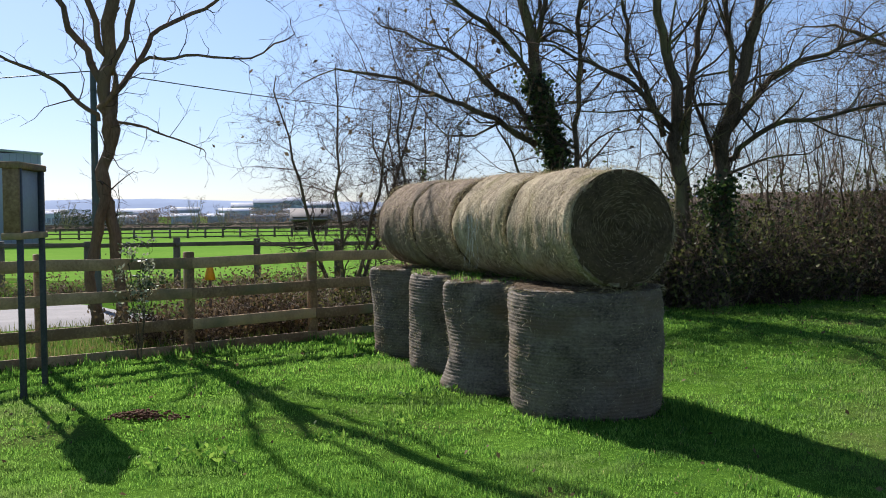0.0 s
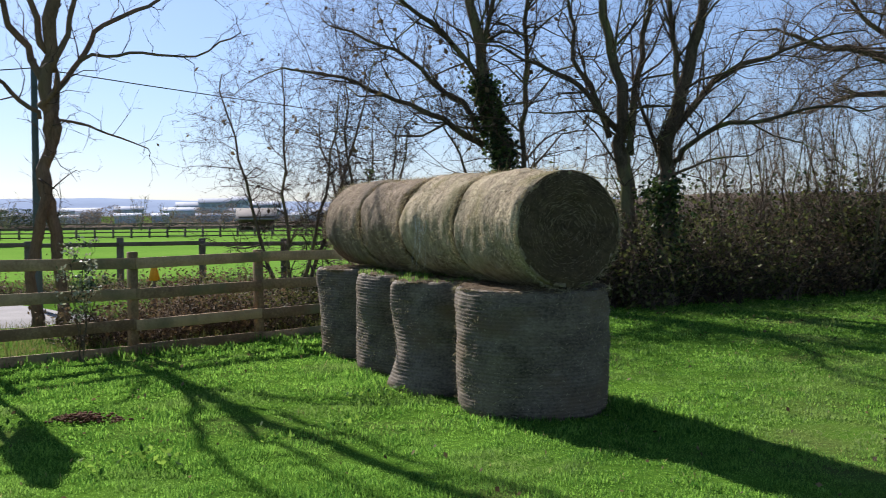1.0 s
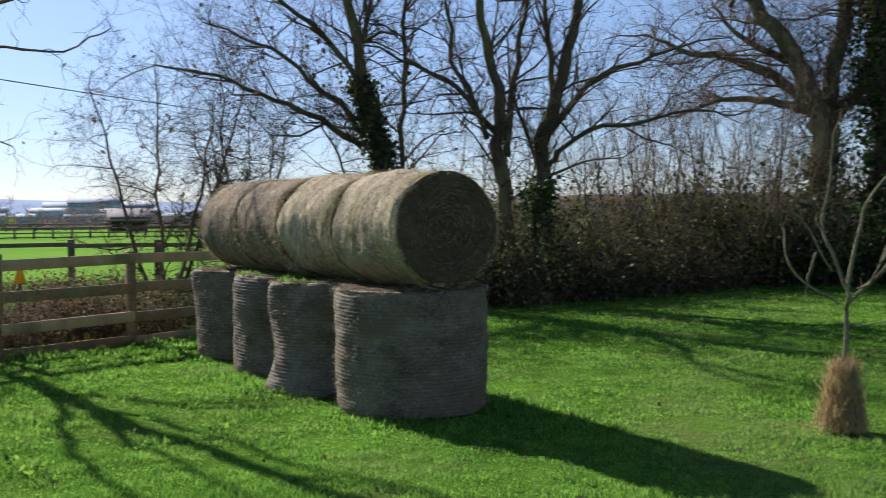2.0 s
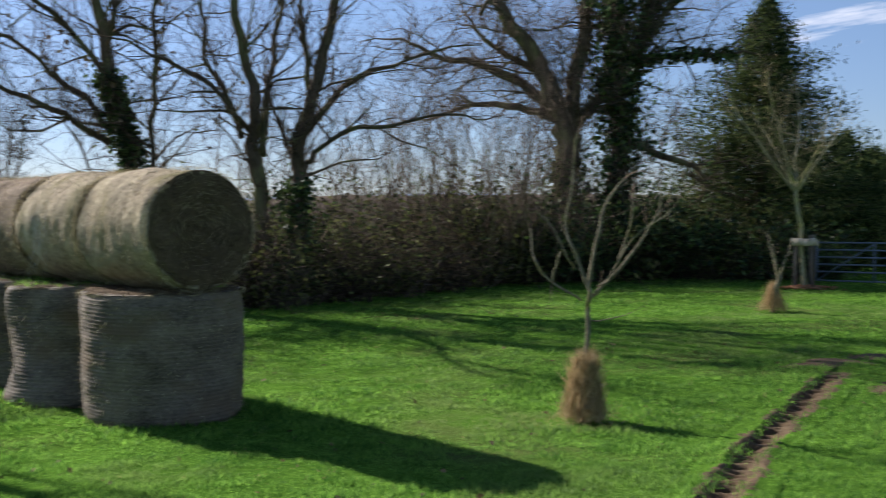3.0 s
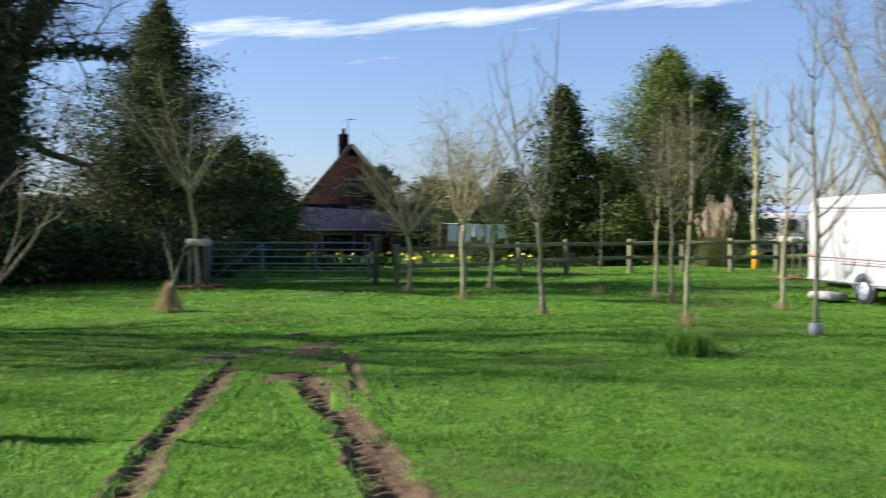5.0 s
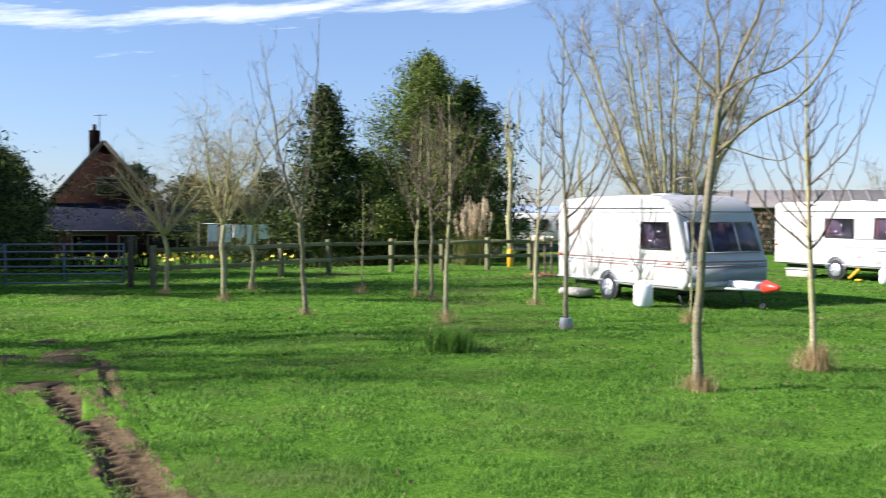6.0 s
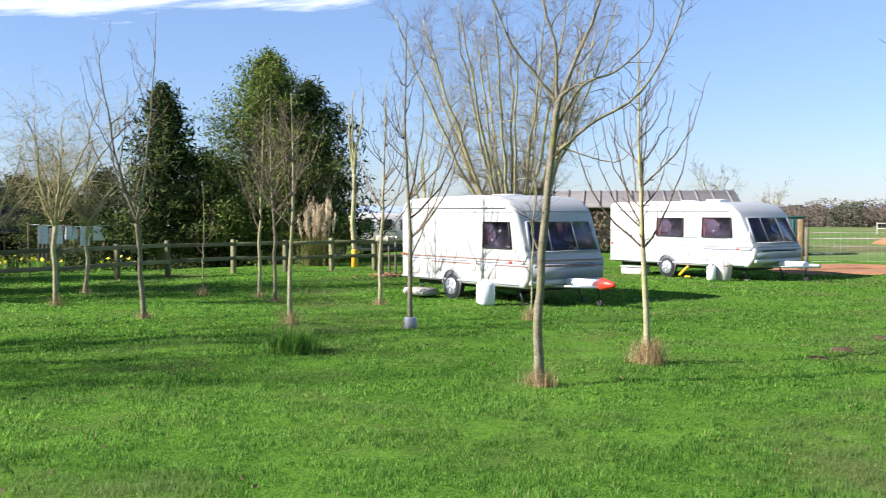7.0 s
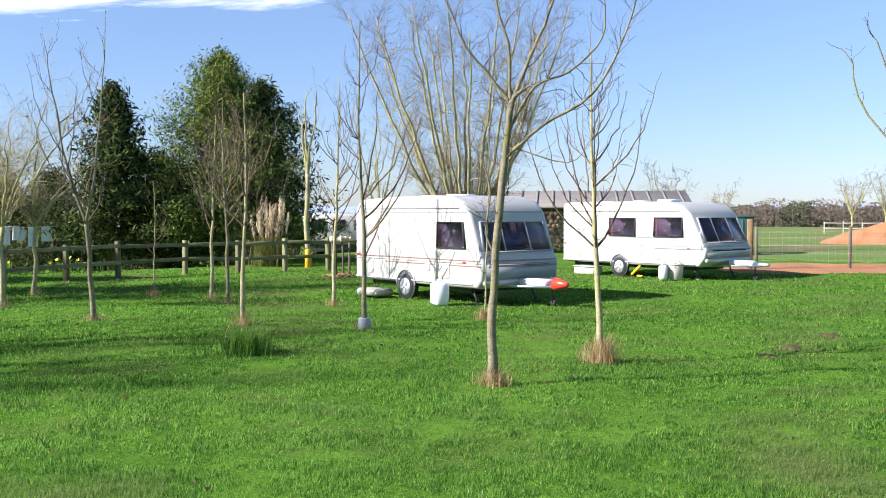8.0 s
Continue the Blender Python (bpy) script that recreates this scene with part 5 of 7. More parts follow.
def conifer(x, y, h, w, seed, label, material, n=260, base=0.0, lean=0.0, droop=0.25, power=0.8, size=0.085, name="conifer_tree"):
    """A tapering trunk and tiers of branches, each clothed in flat hanging sprays."""
    r, rng = random.Random(seed), np.random.default_rng(seed)
    t = thing(name, facing(x, y, ground_z(x, y)), label, "tree")
    wood = Mesh()
    wood.tube([Vector((0, 0, -0.2)), Vector((0, 0, h * 0.4)), Vector((lean, 0, h * 0.97))], [0.03 * h, 0.02 * h, 0.01], 8)
    c, s = [], []
    for i in range(n):
        z = base + (h - base) * (i + r.random()) / n
        f = 1 - (z - base) / (h - base)
        lump = 1 + 0.35 * noise.noise((z * 0.9, seed, 0)) + r.gauss(0, 0.30)
        ln = max(0.15, w / 2 * f ** power * lump)
        a = r.uniform(0, 6.283)
        ln *= 1 + 0.25 * noise.noise((math.cos(a) * 1.3, math.sin(a) * 1.3, z * 0.6 + seed))
        p = Vector((lean * z / h, 0, z))
        e = p + Vector((math.cos(a) * ln, math.sin(a) * ln, ln * r.uniform(0.0, 0.45)))
        wood.tube([p, p.lerp(e, 0.5) + Vector((0, 0, 0.05)), e], [0.02 + 0.006 * ln, 0.012, 0.004], 4, False)
        k = int(22 + 52 * ln)
        for _ in range(k):
            q = p.lerp(e, r.uniform(0.12, 1.05) ** 0.6)
            sp = 0.10 + 0.16 * ln * 0.5
            c.append((q.x + r.gauss(0, sp), q.y + r.gauss(0, sp), q.z + r.gauss(-droop * 0.4, 0.16)))
            s.append(size * r.uniform(0.4, 1.1))
    part("trunk", wood, M_BARK, t)
    part("crown", Mesh().cards(c, np.array(s), rng, up=0.4, aspect=3.6), material, t, kind="stuff")
    return t


conifer(*polar(39.0, 34), 8.25, 6.6, 401, "tall dark conifer with a broad base beside the gate", M_CONIFER, 520, 0.2, 0.2, power=0.86, size=0.062)
for k, (a, d, h, w) in enumerate([(43.0, 40, 5.0, 2.6), (44.4, 41, 4.6, 3.0), (44.9, 43, 4.8, 2.4), (45.7, 46, 3.4, 1.5), (41.6, 38, 4.2, 3.0)]):
    conifer(*polar(a, d), h, w, 410 + k, "dark evergreen in the screen beside the house", M_CONIFER, 150, 0.0, power=0.45, size=0.075)
conifer(*polar(60.4, 40), 6.7, 3.4, 420, "shaggy dark green conifer behind the garden fence", M_CONIFER, 240, 0.6, 0.1, power=0.6)
conifer(*polar(65.6, 41), 8.0, 5.6, 421, "broad golden-green conifer with an uneven crown", M_CONIFERL, 640, 0.2, 0.3, power=0.60, size=0.055)
conifer(*polar(67.8, 42.5), 7.0, 4.8, 422, "dark spreading conifer behind the golden one", M_CONIFER, 220, 0.4, 0.2, power=0.5)
conifer(*polar(57.6, 46), 4.6, 3.2, 423, "dark garden evergreen behind the orchard", M_CONIFER, 120, 0.0, power=0.5, size=0.075)
conifer(*polar(55.6, 52), 4.4, 4.6, 426, "dark garden evergreen behind the washing line", M_CONIFER, 130, 0.0, power=0.4, size=0.075)
conifer(*polar(53.6, 66), 5.0, 5.0, 427, "dark evergreen beyond the garden", M_CONIFER, 130, 0.0, power=0.4, size=0.12)
conifer(*polar(62.8, 43), 4.6, 3.4, 424, "dark garden evergreen by the conifers", M_CONIFER, 120, 0.0, power=0.5, size=0.075)
conifer(*polar(50.8, 62), 5.6, 4.0, 425, "evergreen behind the house", M_CONIFER, 120, 0.0, power=0.5, size=0.12)

# ---- orchard ----


def base_tuft(x, y, seed, label, r=0.14, h=0.25, n=220, material=None, name="grass_tuft", spread=1.0, width=0.0022):
    rng = np.random.default_rng(seed)
    a, q = rng.uniform(0, 6.283, n), np.abs(rng.normal(0, 0.5, n)) * r
    base = np.stack([x + np.cos(a) * q, y + np.sin(a) * q, np.full(n, lift(x, y) - 0.01)], axis=1)
    return solo(name, Mesh().blades(base, rng.uniform(0.25, 1.1, n) * h, spread, width, rng), material or M_DRYGRASS, label, "grass", "stuff")


def straw_cone(x, y, seed, label, r, h, n, taper=0.85):
    """Straw heaped round a trunk: stalks that lean in on each other, ragged at the top."""
    rng = np.random.default_rng(seed)
    a = rng.uniform(0, 6.283, n)
    f = rng.uniform(0, 0.85, n)
    rad = r * (1.0 - taper * f + 0.22 * np.exp(-f * 8)) * (0.80 + 0.3 * np.sin(3 * a + seed) * 0.4 + rng.normal(0, 0.20, n))
    p = np.stack([x + np.cos(a) * rad, y + np.sin(a) * rad, lift(x, y) + f * h], axis=1)
    d = np.stack([-np.cos(a) * 0.32, -np.sin(a) * 0.32, np.ones(n)], axis=1) + rng.normal(0, 0.42, (n, 3))
    d /= np.linalg.norm(d, axis=1)[:, None]
    s = np.cross(d, rng.normal(size=(n, 3)))
    s /= np.linalg.norm(s, axis=1)[:, None]
    ln = rng.uniform(0.06, 0.24, n)[:, None]
    w = 0.0024
    v = np.stack([p - s * w, p + s * w, p + d * ln * 0.6 + s * w, p + d * ln], axis=1).reshape(-1, 3)
    i = np.arange(n)[:, None] * 4
    return solo("straw_mulch", Mesh().add(v, np.concatenate([i + [0, 1, 2], i + [0, 2, 3]], axis=0)), M_DRYGRASS, label, "straw", "stuff")


ORCH = "young trees in the orchard"
trees = [(19.79, 15.37, 3.2, 1.45, 8, 0.48, "spreading"), (18.66, 12.98, 4.0, 1.7, 7, 0.30, "spreading"), (21.6, 14.2, 3.7, 1.7, 7, 0.32, "spreading"),
         (16.86, 9.93, 5.4, 1.75, 5, 0.20, "forked"), (21.74, 11.33, 2.6, 0.9, 3, 0.15, "small"), (21.5, 9.85, 4.0, 1.5, 4, 0.18, "slim"),
         (20.9, 9.2, 4.4, 1.7, 4, 0.12, "slim"), (16.7, 7.08, 3.9, 1.6, 5, 0.20, "slim"), (20.5, 6.75, 4.6, 1.5, 4, 0.18, "slim"),
         (16.62, 4.94, 5.0, 1.3, 5, 0.17, "slim"), (18.17, 3.23, 3.6, 0.9, 4, 0.22, "small"), (13.40, 0.89, 4.0, 1.35, 5, 0.17, "slim")]
for k, (x_, y_, h_, f_, n_, fan_, kind_) in enumerate(trees):
    dense = kind_ == "spreading"
    lab = {"spreading": "bare orchard tree with a spreading twiggy crown", "forked": "bare young tree with a forked lichened trunk", "small": "small bare sapling on the lawn",
           "slim": "slender bare young tree with upright branches"}[kind_]
    if dense:
        stems(x_, y_, 500 + k, lab, n_, h_, fan_, 0.055, 0.9, 1.5, M_BARKL, M_TWIGL, fork=f_, levels=3, group=ORCH, name="orchard_tree", up=0.02, fine=1.1, gap=0.26)
    else:
        sapling(x_, y_, 500 + k, lab, h_, f_, 0.05 if kind_ != "small" else 0.02, 1.35 if kind_ != "small" else 0.6, 23 if kind_ != "small" else 8, (k * 37 % 11 - 5) * 0.03, 2 if kind_ == "forked" else 0, M_BARKL if k % 3 else M_BARKG, M_TWIGG, ORCH)
    base_tuft(x_, y_, 540 + k, "dry grass round the foot of a young tree", 0.20, 0.16 + 0.1 * (k % 3 == 1), 260, spread=0.7)
base_tuft(13.4, 5.65, 560, "green weedy tuft on the lawn", 0.34, 0.32, 2600, M_BLADE, spread=0.9, width=0.004)
base_tuft(13.4, 5.65, 561, "dry stalks in a weedy tuft", 0.4, 0.5, 60, spread=0.9)
base_tuft(13.40, 0.89, 562, "straw-coloured tuft at the foot of a sapling", 0.24, 0.36, 1100, spread=0.7)
base_tuft(11.40, 1.93, 563, "straw-coloured tuft at the foot of the slender tree", 0.20, 0.20, 700, spread=0.7)
x_, y_ = polar(39.6, 20.74)
st_ = stems(x_, y_, 570, "small leaning pruned tree with straw at its foot", 3, 1.6, 0.25, 0.05, 0.35, 0.8, M_BARKG, M_TWIGG, fork=0.7, levels=2, name="fruit_tree", lean=0.1)
straw_cone(x_, y_, 571, "heap of straw round the foot of a pruned tree", 0.24, 0.50, 2500)
straw_cone(4.83, 8.36, 572, "straw heaped in a cone round the foot of the fruit tree", 0.175, 0.58, 6500, 0.52)
base_tuft(4.83, 8.36, 573, "scattered straw on the grass", 0.6, 0.05, 420, spread=3.0, name="straw_mulch")
# staked tree beside the gate, with a plastic guard and bark mulch
stk = stems(17.51, 20.05, 580, "bare orchard tree with a broad twiggy crown beside the gate", 6, 4.9, 0.40, 0.06, 0.95, 1.15, M_BARKL, M_TWIGL, fork=2.4, lean=-0.2, levels=3, name="orchard_tree", up=0.05, group=ORCH, gap=0.24)


def staked(x, y, seed):
    """Four stakes round a young tree, with torn sacking tied on top and bark mulch at the foot."""
    r = random.Random(seed)
    z = lift(x, y)
    for dx, dy in ((-0.26, 0.05), (0.25, 0.0), (0.05, -0.25), (0.0, 0.26)):
        solo("tree_stake", Mesh().cyl(0.032, 1.25, T(0, 0, -0.2), 8, 0.030, 0.006), M_OLDWOOD, "weathered round wooden stake round a tree", "stake", group="tree stakes", m=T(x + dx, y + dy, z) @ R(r.uniform(-3, 3), "X") @ R(r.uniform(-3, 3), "Y"))
    sk = Mesh()
    for k in range(9):
        a = 6.283 * k / 9 + r.uniform(-0.2, 0.2)
        w = r.uniform(0.20, 0.34)
        n = 5
        rows = []
        for q in range(n):
            u = q / (n - 1)
            d = 0.24 + 0.05 * math.sin(u * 7 + k)
            rows.append((u * w - w / 2, d, 1.03 + r.uniform(-0.02, 0.02), 1.13 + r.uniform(-0.03, 0.08)))
        vs = []
        for u, d, z0, z1 in rows:
            for dd, zz in ((d, z0), (d, z1), (d + 0.012, z1), (d + 0.012, z0)):
                vs.append(tuple(T(x, y, z) @ R(math.degrees(a), "Z") @ Vector((u, dd, zz))))
        fs = [(4 * q + c, 4 * q + (c + 1) % 4, 4 * q + 4 + (c + 1) % 4, 4 * q + 4 + c) for q in range(n - 1) for c in range(4)]
        sk.add(vs, fs)
    solo("sacking", sk, M_SACK, "pale torn sacking on top of the tree stakes", "sacking", "stuff")
    mu = Mesh()
    for k in range(240):
        d, a = abs(r.gauss(0, 0.30)), r.uniform(0, 6.283)
        px, py = x + math.cos(a) * d * 1.3, y + math.sin(a) * d
        b = r.uniform(0.03, 0.07)
        mu.box((b * 1.6, b, b * 0.5), T(px, py, lift(px, py) + 0.01 + 0.07 * max(0.0, 1 - d / 0.6)) @ R(r.uniform(0, 360), "Z") @ R(r.uniform(-25, 25), "X"))
    solo("bark_mulch", mu, M_SOIL, "reddish bark mulch round a staked tree", "mulch", "stuff")


staked(17.51, 20.05, 8)
staked(29.8, 9.57, 18)
gp = thing("tree_guard", T(16.62, 4.94, lift(16.62, 4.94)), "grey plastic guard round the foot of a sapling", "tree guard")
part("sleeve", Mesh().cyl(0.11, 0.20, T(0, 0, -0.02), 10, 0.10, 0.01), M_VANGREY, gp)

# ---- gate and garden fence ----


def steel_gate(a, b, h=1.08):
    a, b = Vector((*a, 0)), Vector((*b, 0))
    g = thing("field_gate", T(a.x, a.y, lift(a.x, a.y)), "galvanised tubular steel field gate across the garden entrance", "gate")
    d = b - a
    for z in (0.12, 0.34, 0.52, 0.70, 0.88, 1.06):
        part("bar", Mesh().tube([Vector((0, 0, z)), d * 0.5 + Vector((0, 0, z)), d + Vector((0, 0, z))], [0.021] * 3, 8), M_GATE, g)
    for q in (0.0, 0.33, 0.66, 1.0):
        part("upright", Mesh().tube([d * q + Vector((0, 0, 0.10)), d * q + Vector((0, 0, 1.08))], [0.023] * 2, 8), M_GATE, g)
    part("brace", Mesh().tube([Vector((0, 0, 0.12)), d * 0.33 + Vector((0, 0, 1.04))], [0.018] * 2, 8), M_GATE, g)
    for q in (-0.03, 1.04):
        p = d * q
        part("gate_post", Mesh().cyl(0.08, 1.45, T(p.x, p.y, -0.2), 12, 0.075, 0.01), M_OLDWOOD, g, "wooden gate post")
    return g


steel_gate((18.67, 20.93), (20.94, 17.5))
rail_fence("garden_fence", [(21.3, 16.9), (23.6, 16.4), (26.1, 16.2), (27.7, 15.55), (29.8, 14.5), (31.0, 13.3), (31.9, 12.1), (32.75, 10.95), (33.6, 9.6)], 1.02, (0.90, 0.45), M_GREENWOOD, "mossy two-rail timber garden fence behind the orchard", 0.13, 0.11, 0.05)

# ---- caravans ----


def outline_body(profile, width, bev=0.09, seg=3):
    """A body whose side view is the profile (along, height), as wide as given, with rounded edges."""
    bm = bmesh.new()
    lo = [bm.verts.new((x, 0, z)) for x, z in profile]
    f = bm.faces.new(lo)
    ex = bmesh.ops.extrude_face_region(bm, geom=[f])
    for v in ex["geom"]:
        if isinstance(v, bmesh.types.BMVert):
            v.co.y += width
    bmesh.ops.recalc_face_normals(bm, faces=bm.faces[:])
    edges = [e for e in bm.edges if abs(e.verts[0].co.y - e.verts[1].co.y) < 1e-6]
    bmesh.ops.bevel(bm, geom=edges, offset=bev, segments=seg, affect="EDGES", profile=0.6)
    return bm


def quad_panel(p, normal, thick):
    """A slab over the corners p, lifted from the surface along the normal."""
    n = Vector(normal).normalized()
    a = [Vector(q) for q in p]
    v = [tuple(q) for q in a] + [tuple(q + n * thick) for q in a]
    k = len(a)
    return Mesh().addmixed(v, [list(reversed(range(k))), list(range(k, 2 * k))] + [[i, (i + 1) % k, k + (i + 1) % k, k + i] for i in range(k)])


def van_window(parent, corners, normal, curtains, frame_w=0.028, mullion=False):
    """Window on a van wall: dark lining, curtains, frame and tinted pane, set proud of the skin."""
    n = Vector(normal).normalized()
    c = [Vector(q) for q in corners]
    mid = sum(c, Vector()) / 4
    w = part("window", quad_panel(c, n, 0.006), M_INSIDE, parent, "window with tinted pane")
    out = [q + (q - mid).normalized() * frame_w for q in c]
    for i in range(4):
        j = (i + 1) % 4
        part("frame", quad_panel([out[i], out[j], c[j], c[i]], n, 0.04), M_RUBBER if frame_w < 0.05 else M_VANGREY, w)
    e1, e2 = c[1] - c[0], c[3] - c[0]
    for a, b in (curtains or ()):
        me = Mesh()
        k = 7
        for i in range(k):
            u0, u1 = a + (b - a) * i / k, a + (b - a) * (i + 1) / k
            d0, d1 = (0.010 if i % 2 else 0.022), (0.022 if i % 2 else 0.010)

            def at(u, v):
                return c[0].lerp(c[1], u).lerp(c[3].lerp(c[2], u), v)
            vv = [at(u0, 0.02) + n * d0, at(u1, 0.02) + n * d1, at(u1, 0.97) + n * d1, at(u0, 0.97) + n * d0]
            me.add([tuple(q) for q in vv], [(0, 1, 2, 3)])
        part("curtain", me, M_CURTAIN, w, "reddish curtain")
    pane = part("pane", quad_panel([q + n * 0.028 for q in c], n, 0.005), M_GLASS, w)
    pane.visible_shadow = False
    if mullion:
        for u in (0.30, 0.70):
            a, b = c[0].lerp(c[1], u), c[3].lerp(c[2], u)
            e = e1.normalized() * 0.013
            part("mullion", quad_panel([a - e, a + e, b + e, b - e], n, 0.045), M_VANGREY, w)
    return w


def wheel(parent, x, y, r=0.275, spokes=5):
    w = part("wheel", Mesh().cyl(r, 0.18, T(x, y, r) @ R(-90, "X"), 28, None, 0.03), M_RUBBER, parent, "black tyre", smooth=False)
    part("rim", Mesh().cyl(r * 0.66, 0.02, T(x, y - 0.012, r) @ R(-90, "X"), 24, None, 0.004), M_METAL, w, "silver wheel rim")
    for k in range(spokes):
        part("spoke", Mesh().box((r * 0.55, 0.016, 0.05), T(x, y - 0.02, r) @ R(72 * k + 20, "Y") @ T(r * 0.33, 0, 0), 0.006), M_VANSILVER, w)
    part("hub", Mesh().cyl(r * 0.16, 0.03, T(x, y - 0.03, r) @ R(-90, "X"), 12, None, 0.005), M_METAL, w)


def caravan(rear, front, L, W, profile, label, side_windows, front_window, wheel_x, stripes, cover, roof_bits, grey_front, seed):
    """Local axes: x from the rear to the front, y across from the seen side, z up."""
    d = (Vector((*front, 0)) - Vector((*rear, 0))).normalized()
    m = T(*rear) @ R(math.degrees(math.atan2(d.y, d.x)), "Z")
    v = thing("caravan", m, label, "caravan", "parked caravans")
    body = part("body", Mesh().bm(outline_body(profile, W)), M_VANWHITE, v, smooth=False)
    for c, cur in side_windows:
        van_window(v, [(c[0], -0.001, c[1]), (c[2], -0.001, c[1]), (c[2] - c[4], -0.001, c[3]), (c[0] + 0.02, -0.001, c[3])], (0, -1, 0), cur)
    (xa, za), (xb, zb) = front_window[0], front_window[1]
    nrm = Vector((zb - za, 0, xa - xb))
    van_window(v, [(xa, 0.16, za), (xa, W - 0.16, za), (xb, W - 0.22, zb), (xb, 0.22, zb)], nrm, front_window[2], 0.05, True)
    if grey_front:
        (xa, za), (xb, zb) = grey_front
        part("front_panel", quad_panel([(xa, 0.08, za), (xa, W - 0.08, za), (xb, W - 0.08, zb), (xb, 0.08, zb)], (zb - za, 0, xa - xb), 0.008), M_VANSILVER, v, "silver locker panel")
        for y0 in (0.30, W / 2 - 0.28, W - 0.86):
            part("vent_slot", Mesh().box((0.012, 0.56, 0.035), T(max(xa, xb) + 0.012, y0 + 0.28, max(za, zb) - 0.05), 0.004), M_RUBBER, v, "dark slot in the locker panel")
        part("bumper_lip", Mesh().box((0.10, W - 0.12, 0.12), T(min(xa, xb) - 0.02, W / 2, min(za, zb) - 0.06), 0.03), M_VANWHITE, v, "white lower lip")
    for x0, x1, z, h, mt in stripes:
        part("stripe", Mesh().box((x1 - x0, 0.006, h), T((x0 + x1) / 2, -0.003, z), 0.001), mt, v, "thin coloured stripe")
        part("front_stripe", Mesh().box((0.006, W - 0.24, h), T(x1 + 0.085 + 0.02, W / 2, z), 0.001), mt, v)
    part("roof_rail", Mesh().box((L * 0.78, 0.03, 0.025), T(L * 0.45, -0.012, max(q[1] for q in profile) - 0.27), 0.006), M_VANGREY, v)
    part("skirt_rail", Mesh().box((L * 0.93, 0.02, 0.035), T(L * 0.47, -0.008, 0.42), 0.005), M_VANGREY, v)
    # lockers and hatches on the side
    for x, z, w, h in ((wheel_x + 1.25, 0.66, 0.48, 0.30), (0.55, 0.66, 0.34, 0.32), (wheel_x + 0.75, 0.74, 0.16, 0.2)):
        part("hatch", Mesh().box((w, 0.012, h), T(x, -0.005, z), 0.004), M_VANWHITE, v, "small white locker hatch")
    part("marker_light", Mesh().box((0.10, 0.02, 0.04), T(L - 0.55, -0.01, 0.86), 0.006), M_REDP, v, "orange side lamp")
    part("corner_light", Mesh().box((0.08, 0.02, 0.05), T(0.12, -0.01, 0.92), 0.006), M_REDP, v, "red rear lamp")
    # wheel, arch, chassis, steadies, drawbar
    part("wheel_arch", Mesh().cyl(0.315, 0.02, T(wheel_x, -0.008, 0.29) @ R(-90, "X"), 28, None, 0.004), M_DARKMETAL, v, "dark wheel arch")
    arch = Mesh()
    ring = [(math.cos(radians(a)), math.sin(radians(a))) for a in range(0, 181, 12)]
    arch.tube([Vector((wheel_x + 0.33 * c, -0.012, 0.31 + 0.33 * q)) for c, q in ring], [0.018] * len(ring), 6)
    part("arch_trim", arch, M_VANGREY, v, "pale moulding round the wheel arch")
    wheel(v, wheel_x, -0.03)
    wheel(v, wheel_x, W - 0.17)
    part("chassis", Mesh().box((L * 0.86, W * 0.6, 0.10), T(L * 0.45, W / 2, 0.30), 0.01), M_DARKMETAL, v)
    for x in (0.35, L - 0.6):
        for y in (0.25, W - 0.25):
            part("corner_steady", Mesh().tube([Vector((x, y, 0.36)), Vector((x + 0.18, y, 0.02))], [0.022, 0.022], 6), M_DARKMETAL, v)
            part("steady_pad", Mesh().box((0.16, 0.16, 0.03), T(x + 0.19, y, 0.015), 0.005), M_OLDWOOD, v)
    for s in (-1, 1):
        part("drawbar", Mesh().tube([Vector((L - 0.4, W / 2 + s * 0.55, 0.38)), Vector((L + 1.05, W / 2 + s * 0.03, 0.40))], [0.035, 0.03], 6), M_METAL, v)
    part("gas_box", Mesh().box((0.78, 0.30, 0.16), T(L + 0.45, W / 2, 0.46), 0.04), M_WHITEP, v, "white drawbar fairing")
    part("jockey_wheel", Mesh().cyl(0.08, 0.05, T(L + 0.72, W / 2 + 0.17, 0.08) @ R(-90, "X"), 14, None, 0.012), M_RUBBER, v)
    part("jockey_post", Mesh().cyl(0.020, 0.50, T(L + 0.72, W / 2 + 0.17, 0.08), 8), M_DARKMETAL, v)
    if cover:
        part("hitch_cover", Mesh().cyl(0.13, 0.38, T(L + 0.95, W / 2, 0.46) @ R(90, "Y"), 14, 0.055, 0.03), M_REDP, v, "red plastic hitch cover")
    else:
        part("hitch", Mesh().cyl(0.06, 0.32, T(L + 0.95, W / 2, 0.44) @ R(90, "Y"), 10, 0.05, 0.01), M_METAL, v)
    for x, y, w, h in roof_bits:
        zt = max(p[1] for p in profile)
        part("roof_vent", Mesh().box((w, w, h), T(x, y, zt + h / 2 - 0.03), 0.03), M_WHITEP, v, "white roof vent")
    part("grab_handle", Mesh().tube([Vector((L - 0.12, -0.02, 0.85)), Vector((L - 0.10, -0.06, 0.95)), Vector((L - 0.14, -0.06, 1.25)), Vector((L - 0.16, -0.02, 1.35))], [0.012] * 4, 6), M_WHITEP, v)
    return v


